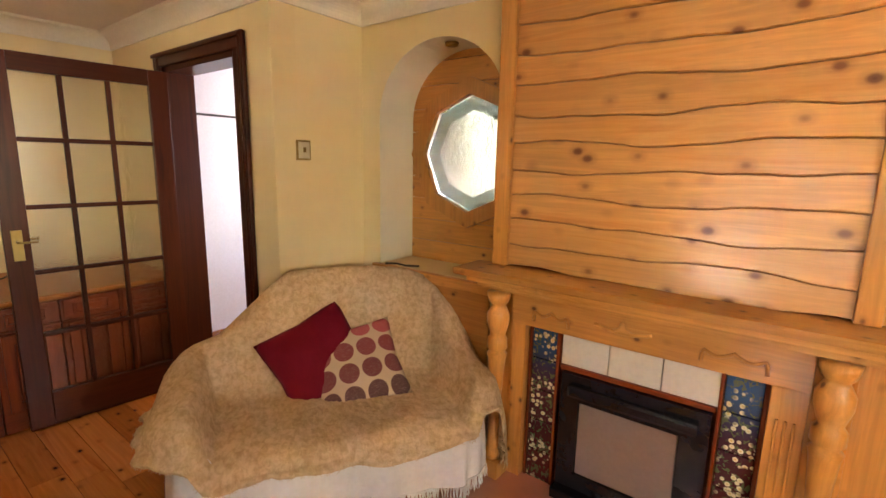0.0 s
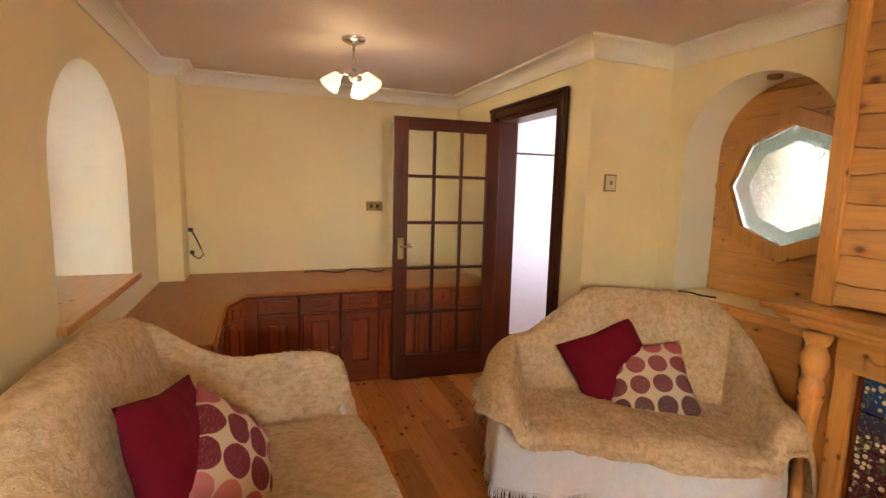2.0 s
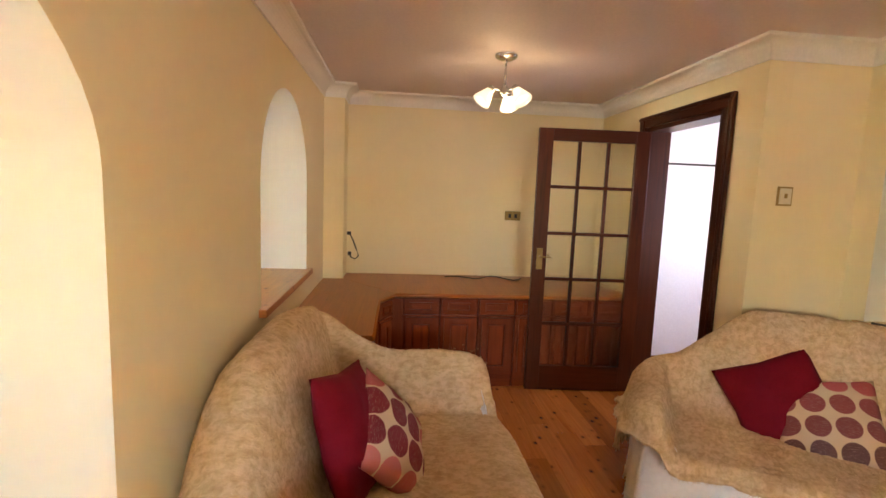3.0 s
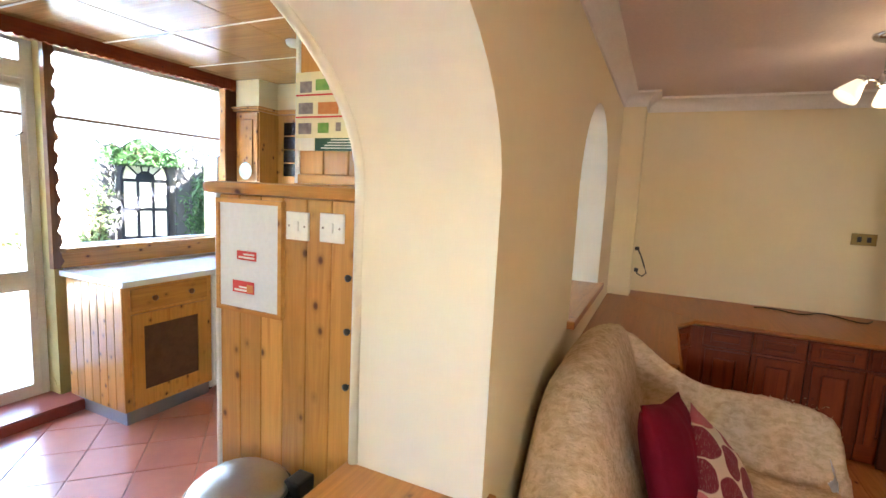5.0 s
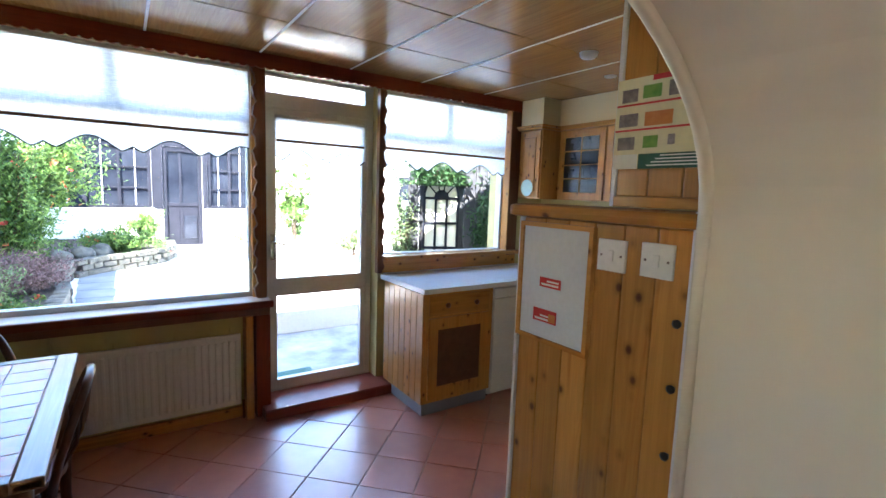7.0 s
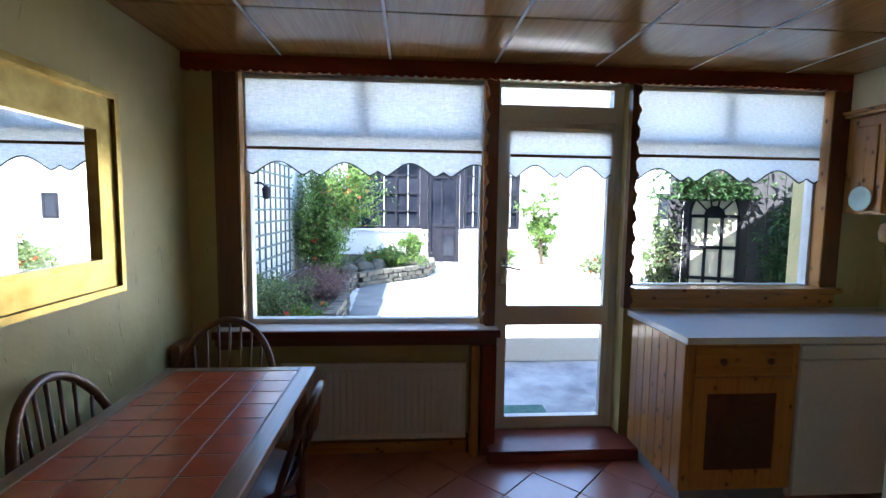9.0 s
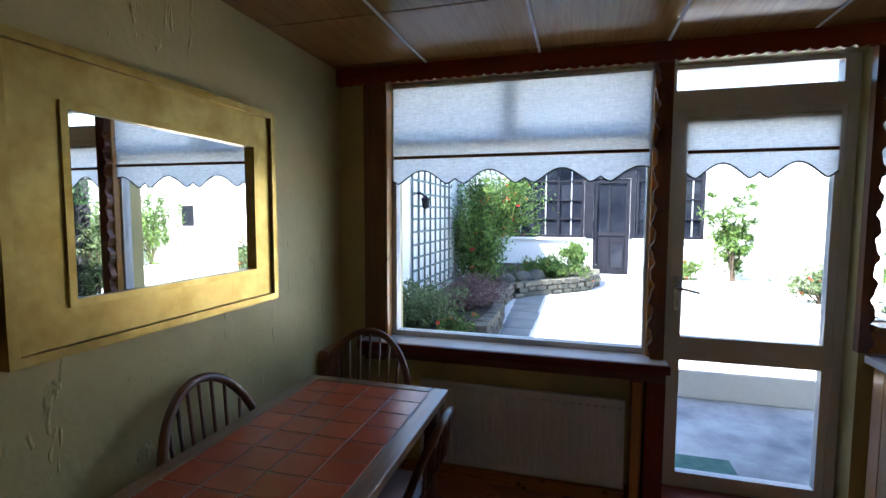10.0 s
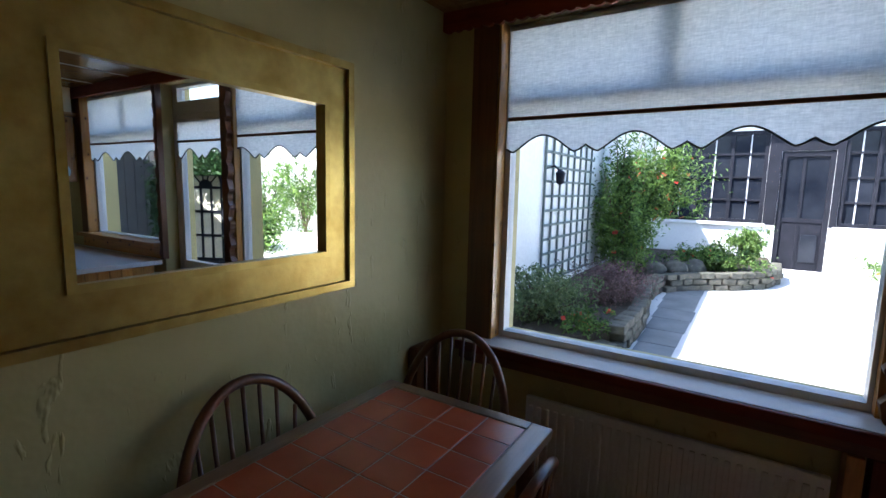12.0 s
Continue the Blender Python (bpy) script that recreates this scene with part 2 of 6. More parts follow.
def lathe(bm, profile, n=24, m=None):
    rings = []
    for r, z in profile:
        rings.append([bm.verts.new((r * math.cos(2 * math.pi * i / n), r * math.sin(2 * math.pi * i / n), z)) for i in range(n)])
    for a, b in zip(rings, rings[1:]):
        for i in range(n):
            bm.faces.new((a[i], a[(i + 1) % n], b[(i + 1) % n], b[i]))
    for rg, r in ((rings[0], profile[0][0]), (rings[-1], profile[-1][0])):
        if r > 1e-4:
            bm.faces.new(rg)
    if m is not None:
        bmesh.ops.transform(bm, matrix=m, verts=[v for rg in rings for v in rg])
    return bm


def tube(bm, pts, r, n=8, taper=None):
    """A round rod along pts."""
    pts = [Vector(p) for p in pts]
    rings = []
    for i, p in enumerate(pts):
        d = (pts[min(i + 1, len(pts) - 1)] - pts[max(i - 1, 0)]).normalized()
        q = d.to_track_quat("Z", "Y")
        rr = r if taper is None else r + (taper - r) * i / (len(pts) - 1)
        rings.append([bm.verts.new(p + q @ Vector((rr * math.cos(2 * math.pi * k / n), rr * math.sin(2 * math.pi * k / n), 0))) for k in range(n)])
    for a, b in zip(rings, rings[1:]):
        for i in range(n):
            bm.faces.new((a[i], a[(i + 1) % n], b[(i + 1) % n], b[i]))
    bm.faces.new(rings[0])
    bm.faces.new(rings[-1])
    return bm


# ---- levels and lines of the plan ----
KF = -0.10            # kitchen floor
LC, KC = 2.33, 2.405  # ceilings
WT = 0.405            # thickness of the dividing wall
FAR = 4.50            # far wall of the living room
DW, NW = -2.48, -3.06  # door wall, niche wall
WW = 3.30             # inner face of the garden wall of the kitchen
KL, KR = -0.87, 3.75  # kitchen side walls
LL = -1.6             # living room wall behind the camera

# ---- large structure ----
bm = slab(bmesh.new(), [rect(-1.85, -0.4, FAR + 0.2, 2.75), arch(-0.58, 1.268, 0.0, 1.5, 0.5)[::-1], arch(2.40, 3.49, 0.93, 1.5, 0.51)[::-1]], WT, XZ(0.0))
bm.normal_update()
for f in bm.faces:
    c = f.calc_center_median()
    if abs(f.normal.y) < 0.5 and 0.0 < c.z < 2.2 and -0.7 < c.x < 3.6:
        f.material_index = 1
    elif c.y > WT - 0.01:
        f.material_index = 2
structure("wall_between", bm, [CREAM, JAMB_WHITE, ROUGH_CREAM], "cream painted dividing wall with two arched openings", "wall")
structure("wall_far", boxed(FAR, -4.2, -0.4, FAR + 0.2, 0.0, 2.75, 0), CREAM, "cream painted end wall of the living room", "wall")
bm = slab(bmesh.new(), [rect(2.55, -0.4, FAR, 2.75), rect(2.86, 0.0, 3.66, 2.03)[::-1]], -0.14, XZ(DW))
structure("wall_door", bm, CREAM, "cream painted wall with a doorway", "wall")
structure("wall_side", boxed(2.55, NW - 0.3, -0.4, 2.69, DW - 0.14, 2.75, 0), CREAM, "cream painted short return wall", "wall")
bm = slab(bmesh.new(), [rect(1.56, -0.4, 2.55, 2.75), arch(1.60, 2.41, 0.90, 1.73, 0.37)[::-1]], -0.34, XZ(NW))
bm.normal_update()
for f in bm.faces:
    c = f.calc_center_median()
    if abs(f.normal.y) < 0.5 and 0.9 < c.z < 2.2 and 1.57 < c.x < 2.45:
        f.material_index = 1
structure("wall_niche", bm, [CREAM, JAMB_WHITE], "cream painted wall with an arched niche", "wall")
# unseen wall; its opening is assumed, sized and placed to balance the light
structure("wall_left", slab(bmesh.new(), [rect(-3.6, -0.4, 0.0, 2.75), rect(-1.38, 1.22, -0.82, 1.78)[::-1]], -0.25, YZ(LL)), CREAM, "cream painted wall", "wall")
structure("wall_back", boxed(LL, -3.6, -0.4, 1.56, -3.4, 2.75, 0), CREAM, "cream painted wall behind the chimney breast", "wall")
structure("wall_hall", boxed(2.58, -4.2, -0.4, FAR, -4.05, 2.75, 0), WHITE_WALL, "white painted hall wall seen through the doorway", "wall")
structure("ceiling", boxed(LL - 0.25, -4.2, LC, FAR + 0.2, 0.0, LC + 0.1, 0), CEILING_WHITE, "pinkish white painted flat ceiling", "ceiling")
structure("subfloor", boxed(LL - 0.25, -4.2, -0.3, FAR + 0.2, WT, -0.022, 0), MAHOGANY_X, "dark underside below the floorboards", "floor")
structure("wall_kitchen_left", boxed(KL - 0.25, WT, -0.4, KL, WW + 0.28, 2.75, 0), ROUGH_CREAM, "rough cream plastered kitchen wall", "wall")
structure("wall_kitchen_right", boxed(KR, WT, -0.4, KR + 0.25, WW + 0.28, 2.75, 0), ROUGH_CREAM, "rough cream plastered kitchen wall", "wall")
bm = slab(bmesh.new(), [rect(KL, -0.4, KR, 2.75), rect(-0.56, 0.74, 0.99, 2.33)[::-1], rect(1.04, -0.06, 1.92, 2.33)[::-1], rect(1.94, 0.98, 3.29, 2.33)[::-1]], 0.28, XZ(WW))
structure("wall_garden", bm, ROUGH_CREAM, "cream kitchen wall with two windows and a glazed door", "wall")
structure("kitchen_subfloor", boxed(KL - 0.25, WT, -0.35, KR + 0.25, WW + 0.28, KF - 0.008, 0), GROUT, "grout bed of the kitchen floor", "floor")


# ---- more materials ----
BRASS = mottled("worn_brass", (0.42, 0.29, 0.11), (0.30, 0.20, 0.07), 0.42, 8, 0.1, 80, metal=1.0)
CHROME = mottled("brushed_chrome", (0.72, 0.72, 0.72), (0.6, 0.6, 0.6), 0.16, 5, 0.03, 90, metal=1.0)
STEEL = mottled("brushed_steel_lid", (0.48, 0.48, 0.47), (0.38, 0.38, 0.37), 0.36, 6, 0.05, 120, metal=1.0)
BLACK = mottled("black_enamel", (0.010, 0.010, 0.014), (0.018, 0.018, 0.022), 0.16, 5, 0.03)
BLACK_PLASTIC = mottled("black_plastic", (0.012, 0.012, 0.012), (0.02, 0.02, 0.02), 0.4, 5, 0.05)
FIRE_GLASS = mottled("smoked_fire_glass", (0.27, 0.19, 0.15), (0.30, 0.21, 0.17), 0.2, 2, 0.02)
CREAM_TILE = mottled("cream_glazed_tile", (0.74, 0.68, 0.60), (0.78, 0.72, 0.64), 0.18, 3, 0.03)
SHEET = mottled("white_cotton_sheet", (0.78, 0.76, 0.74), (0.84, 0.82, 0.80), 0.9, 6, 0.4, 45, 0.006)
CRIMSON = mottled("crimson_cushion_cloth", (0.15, 0.004, 0.012), (0.20, 0.007, 0.018), 0.8, 7, 0.3, 150, 0.002)
CRIMSON.node_tree.nodes["Principled BSDF"].inputs["Specular IOR Level"].default_value = 0.12
GLASS_OBSCURE = glass("obscure_glass", 0.12, 0.35, (0.93, 0.95, 0.92))
GLASS_BEVEL = glass("bevelled_edge_glass", 0.03, 1.0, (0.34, 0.38, 0.34), 34)
GLASS_ANTIQUE = glass("hammered_glass", 0.03, 1.0, (0.42, 0.40, 0.33))
PLASTIC = mottled("white_plastic", (0.80, 0.79, 0.75), (0.82, 0.81, 0.77), 0.35, 3, 0.02)
BEIGE_PLASTIC = mottled("aged_cream_plastic", (0.66, 0.58, 0.38), (0.7, 0.62, 0.42), 0.4, 3, 0.02)
WIRE = mottled("dark_cable", (0.03, 0.025, 0.02), (0.05, 0.04, 0.03), 0.5, 5, 0.05)


def wool():
    m, nt, b = material("beige_mohair_throw", (0.55, 0.40, 0.23), 1.0)
    v = coords(nt)
    big = noise_fac(nt, v, 6, 6)
    st = node(nt, "ShaderNodeTexNoise", Scale=1.0, Detail=4.0, Roughness=0.65, Distortion=0.4)
    nt.links.new(coords(nt, (42, 26, 42)), st.inputs["Vector"])
    col = ramp(nt, big, [(0.3, (0.60, 0.43, 0.25)), (0.7, (0.72, 0.54, 0.34))])
    col = mixed(nt, col, ramp(nt, st.outputs[0], [(0.34, (0.62, 0.54, 0.43)), (0.60, (1, 1, 1))]), 0.7, "MULTIPLY")
    nt.links.new(col, b.inputs["Base Color"])
    b.inputs["Specular IOR Level"].default_value = 0.1
    bumped(nt, b, st.outputs[0], 0.5, 0.012)
    return m


def dotted(name, pitch, tones, radius=0.42, rows=False):
    """Cream cloth with rows of discs in pinks and browns."""
    m, nt, b = material(name, (0.7, 0.6, 0.45), 0.8)
    tc = nt.nodes.new("ShaderNodeTexCoord")
    sc = nt.nodes.new("ShaderNodeVectorMath")
    sc.operation = "MULTIPLY"
    sc.inputs[1].default_value = (pitch, pitch, 0)
    nt.links.new(tc.outputs["Object"], sc.inputs[0])
    of = nt.nodes.new("ShaderNodeVectorMath")
    of.operation = "ADD"
    of.inputs[1].default_value = (20.0, 20.0, 0)
    nt.links.new(sc.outputs[0], of.inputs[0])
    fr = nt.nodes.new("ShaderNodeVectorMath")
    fr.operation = "FRACTION"
    nt.links.new(of.outputs[0], fr.inputs[0])
    di = nt.nodes.new("ShaderNodeVectorMath")
    di.operation = "DISTANCE"
    di.inputs[1].default_value = (0.5, 0.5, 0)
    nt.links.new(fr.outputs[0], di.inputs[0])
    disc = ramp(nt, di.outputs["Value"], [(0.0, (1, 1, 1)), (radius, (1, 1, 1)), (radius + 0.03, (0, 0, 0))])
    fl = nt.nodes.new("ShaderNodeVectorMath")
    fl.operation = "FLOOR"
    nt.links.new(of.outputs[0], fl.inputs[0])
    wn = nt.nodes.new("ShaderNodeTexWhiteNoise")
    wn.noise_dimensions = "2D"
    nt.links.new(fl.outputs[0], wn.inputs["Vector"])
    pick = wn.outputs["Value"]
    if rows:
        sp = nt.nodes.new("ShaderNodeSeparateXYZ")
        nt.links.new(fl.outputs[0], sp.inputs[0])
        mr = node(nt, "ShaderNodeMapRange")
        mr.inputs["From Min"].default_value, mr.inputs["From Max"].default_value = 18.0, 21.0
        nt.links.new(sp.outputs["Y"], mr.inputs["Value"])
        pick = mr.outputs["Result"]
    r = ramp(nt, pick, [(0.33 * i, c) for i, c in enumerate(tones)])
    weave = noise_fac(nt, coords(nt, (60, 400, 60)), 1.0, 2)
    r2 = mixed(nt, r, (0.42, 0.3, 0.22), ramp(nt, weave, [(0.55, (0, 0, 0)), (0.7, (0.35, 0.35, 0.35))]))
    col = mixed(nt, (0.62, 0.47, 0.30), r2, disc)
    nt.links.new(col, b.inputs["Base Color"])
    bumped(nt, b, weave, 0.2, 0.002)
    return m


def floral():
    """Glazed tile: pale yellow flowers and green leaves on a blue to red ground."""
    m, nt, b = material("floral_glazed_tile", (0.1, 0.1, 0.2), 0.15)
    v = coords(nt, jitter=False)
    sep = nt.nodes.new("ShaderNodeSeparateXYZ")
    nt.links.new(v, sep.inputs[0])
    ground = ramp(nt, sep.outputs["Z"], [(0.15, (0.10, 0.02, 0.02)), (0.50, (0.07, 0.022, 0.03)), (0.62, (0.03, 0.045, 0.10)), (0.68, (0.02, 0.07, 0.19))])
    leaf = ramp(nt, noise_fac(nt, v, 42, 3, 0.5, 1.0), [(0.56, (0, 0, 0)), (0.60, (1, 1, 1))])
    col = mixed(nt, ground, (0.11, 0.13, 0.06), leaf)
    vo = node(nt, "ShaderNodeTexVoronoi", Scale=42.0)
    nt.links.new(v, vo.inputs["Vector"])
    lily = ramp(nt, vo.outputs["Distance"], [(0.34, (1, 1, 1)), (0.44, (0, 0, 0))])
    clump = ramp(nt, noise_fac(nt, v, 9, 2, 0.5, 0.4), [(0.44, (0, 0, 0)), (0.52, (1, 1, 1))])
    petal = mixed(nt, lily, clump, 1.0, "MULTIPLY")
    pc = ramp(nt, vo.outputs["Distance"], [(0.0, (0.55, 0.36, 0.06)), (0.22, (0.72, 0.64, 0.38)), (0.5, (0.74, 0.70, 0.52))])
    col = mixed(nt, col, pc, petal)
    nt.links.new(col, b.inputs["Base Color"])
    return m


THROW, FLORAL = wool(), floral()
DOTS = dotted("dotted_cushion_cloth", 9.5, ((0.13, 0.05, 0.045), (0.20, 0.045, 0.045), (0.26, 0.05, 0.05), (0.50, 0.10, 0.10)), rows=True)
BIG_DOTS = dotted("large_dotted_cushion_cloth", 8.6, ((0.17, 0.008, 0.016), (0.20, 0.012, 0.02), (0.48, 0.12, 0.11), (0.55, 0.16, 0.14)), 0.46)


def bulb_glass():
    m, nt, b = material("lit_frosted_shade", (0.9, 0.85, 0.75), 0.5)
    b.inputs["Emission Color"].default_value = (1.0, 0.78, 0.5, 1)
    b.inputs["Emission Strength"].default_value = 0.021
    return m


LIT = bulb_glass()

# ---- living room: coving, frames, ledges ----
def coving(name, p, q, inward, closed=(0, 0)):
    """A hollow-curved cornice under the ceiling from p to q; inward points from the wall into the room."""
    p, q, w = Vector((*p, LC)), Vector((*q, LC)), Vector((*inward, 0))
    d = (q - p).normalized()
    prof = [(0.0, 0.0), (0.0, -0.105), (0.012, -0.105), (0.014, -0.092)]
    prof += [(0.014 + 0.072 * (1 - math.cos(a)), -0.092 + 0.072 * math.sin(a)) for a in [math.pi / 2 * i / 7 for i in range(1, 8)]]
    prof += [(0.098, -0.016), (0.100, 0.0)]
    bm = bmesh.new()
    rings = []
    for e, base, sgn, mit in ((0, p, 1, closed[0]), (1, q, -1, closed[1])):
        rings.append([bm.verts.new(base + w * o + Vector((0, 0, z - 0.001)) + d * (o * mit * sgn)) for o, z in prof])
    for i in range(len(prof)):
        j = (i + 1) % len(prof)
        bm.faces.new((rings[0][i], rings[0][j], rings[1][j], rings[1][i]))
    bm.faces.new(rings[0])
    bm.faces.new(rings[1])
    return structure(name, bm, COVING_WHITE, "white moulded plaster coving under the ceiling", "coving")


coving("trim_coving_1", (LL, 0.0), (4.22, 0.0), (0, -1), (0, 0))
coving("trim_coving_2", (4.22, 0.0), (4.22, -0.165), (-1, 0), (1, -1))
coving("trim_coving_3", (4.22, -0.165), (FAR, -0.165), (0, -1), (-1, 1))
coving("trim_coving_4", (FAR, -0.165), (FAR, DW), (-1, 0), (1, 1))
coving("trim_coving_5", (FAR, DW), (2.55, DW), (0, 1), (1, -1))
coving("trim_coving_6", (2.55, DW), (2.55, NW), (-1, 0), (-1, 1))
coving("trim_coving_7", (2.55, NW), (1.62, NW), (0, 1), (1, 0))
structure("pier", boxed(4.22, -0.165, -0.3, FAR, 0.0, LC, 0), CREAM, "cream painted pier in the corner", "pier")

# niche lining and its octagonal window
OC, OZ = 1.985, 1.538


def octagon(r, turn=math.pi / 8):
    return [(OC + r * math.cos(turn + i * math.pi / 4), OZ + r * math.sin(turn + i * math.pi / 4)) for i in range(8)]


NB = NW - 0.285
structure("wall_niche_backing", slab(bmesh.new(), [rect(1.44, 0.86, 2.46, 2.25), octagon(0.36, 0)[::-1]], 0.012, XZ(NB - 0.034)), PINE_X, "pine backing behind the niche boards", "panelling")
win = thing("octagonal_window", "octagonal pine window of hammered glass in an arched niche", "window")
bm = slab(bmesh.new(), [octagon(0.415, 0), octagon(0.325, 0)[::-1]], 0.035, XZ(NB - 0.01))
part("window_frame", bm, PINE_Z, win)
bm = slab(bmesh.new(), [octagon(0.322, 0)], 0.006, XZ(NB - 0.045))
gl = part("pane", bm, GLASS_ANTIQUE, win, "hammered clear glass centre")
gl.visible_shadow = False
for i in range(8):
    a, b2 = octagon(0.324, 0)[i], octagon(0.324, 0)[(i + 1) % 8]
    c, d = octagon(0.245, 0)[(i + 1) % 8], octagon(0.245, 0)[i]
    part("bevelled_pane", slab(bmesh.new(), [[a, b2, c, d]], 0.006, XZ(NB - 0.036)), GLASS_BEVEL, win).visible_shadow = False
# boards of the niche back, with the octagonal hole left in the middle
lining = thing("niche_boarding", "orange pine boards lining the back of the arched niche", "panelling")
lining["kind"] = "structure"
RO = 0.37


def octagon_half(dz):
    dz, k = abs(dz), RO * math.sqrt(0.5)
    return RO - (RO - k) / k * dz if dz < k else max(0.0, k * (RO - dz) / (RO - k))


for i in range(10):
    z0, z1 = 0.89 + 0.13 * i, 0.89 + 0.13 * (i + 1) - 0.004
    k = RO * math.sqrt(0.5)
    zs = sorted([z0, z1] + [z for z in (OZ - RO, OZ - k, OZ, OZ + k, OZ + RO) if z0 < z < z1])
    if z1 < OZ - RO or z0 > OZ + RO:
        loops = [rect(1.45, z0, 2.455, z1)]
    else:
        loops = [[(1.45, z0)] + [(OC - octagon_half(z - OZ), z) for z in zs] + [(1.45, z1)],
                 [(2.455, z1)] + [(OC + octagon_half(z - OZ), z) for z in zs[::-1]] + [(2.455, z0)]]
    for lp in loops:
        part("board", slab(bmesh.new(), [lp], 0.02, XZ(NB - 0.02)), PINE_X, lining)

bm = boxed(1.45, NW - 0.335, 0.845, 2.45, NW + 0.03, 0.899, 0.006)
structure("trim_niche_ledge", bm, PINE_X, "pine ledge at the foot of the niche", "ledge")
structure("wall_below_ledge", boxed(1.64, NW, -0.02, 2.36, NW + 0.02, 0.845, 0.003), PINE_X, "pine boarding below the niche ledge", "panelling")

ns = thing("niche_spotlight", "small brass recessed spotlight at the top of the niche", "spotlight")
part("ring", lathe(bmesh.new(), [(0.022, 0.0), (0.034, 0.004), (0.036, 0.02)], 20, pose(2.005, NW - 0.12, 2.078)), BRASS, ns, smooth=True)
nc = thing("niche_cable", "short dark cable lying on the niche ledge", "cable")
part("lead", tube(bmesh.new(), [(2.36, NW + 0.01, 0.905), (2.30, NW - 0.03, 0.905), (2.23, NW - 0.02, 0.905), (2.16, NW - 0.06, 0.905)], 0.006), WIRE, nc, smooth=True)

# doorway frame with the hall beyond
def architrave():
    t = thing("door_frame", "dark mahogany door frame with moulded architrave", "door frame")
    t["kind"] = "structure"
    for nm, a in (("jamb", (3.63, DW - 0.15, 0, 3.70, DW + 0.012, 2.04)), ("jamb", (2.83, DW - 0.15, 0, 2.875, DW + 0.012, 2.04)), ("head", (2.83, DW - 0.15, 2.0, 3.70, DW + 0.012, 2.045))):
        part(nm, boxed(*a), MAHOGANY if nm == "jamb" else MAHOGANY_X, t)
    for nm, a in (("architrave", (2.755, DW + 0.002, 0, 2.845, DW + 0.028, 2.10)), ("architrave", (3.685, DW + 0.002, 0, 3.775, DW + 0.028, 2.10))):
        part(nm, boxed(*a, 0.008), MAHOGANY, t)
        part("bead", boxed(a[0] + 0.012, DW + 0.028, 0, a[0] + 0.03, DW + 0.038, 2.09, 0.004), MAHOGANY, t)
    part("architrave_head", boxed(2.755, DW + 0.002, 2.03, 3.775, DW + 0.03, 2.115, 0.008), MAHOGANY_X, t)
    part("bead_head", boxed(2.76, DW + 0.03, 2.085, 3.77, DW + 0.042, 2.105, 0.004), MAHOGANY_X, t)


architrave()
hd = thing("hall_cupboard", "tall white painted cupboard wall in the hall", "cupboard")
part("body", boxed(2.7, -4.04, 0, 4.4, -3.75, 1.83, 0.004), WHITE_WALL, hd)
part("joint", boxed(2.7, -4.04, 1.832, 4.4, -3.753, 1.848, 0), WIRE, hd, "dark gap between the cupboard doors")
part("upper_door", boxed(2.7, -4.04, 1.85, 4.4, -3.745, 2.32, 0.004), WHITE_WALL, hd)
part("end_panel", boxed(4.42, -3.742, 0, 4.496, -2.63, 1.83, 0.004), WHITE_WALL, hd)
part("end_joint", boxed(4.424, -3.742, 1.832, 4.496, -2.63, 1.848, 0), WIRE, hd, "dark gap between the cupboard doors")
part("end_upper_door", boxed(4.42, -3.742, 1.85, 4.496, -2.63, 2.32, 0.004), WHITE_WALL, hd)
# opening cut for the hall fill lamp; no window is known here
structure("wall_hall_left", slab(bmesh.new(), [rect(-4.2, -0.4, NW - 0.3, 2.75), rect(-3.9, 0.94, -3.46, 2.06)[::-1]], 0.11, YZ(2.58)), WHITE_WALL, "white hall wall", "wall")


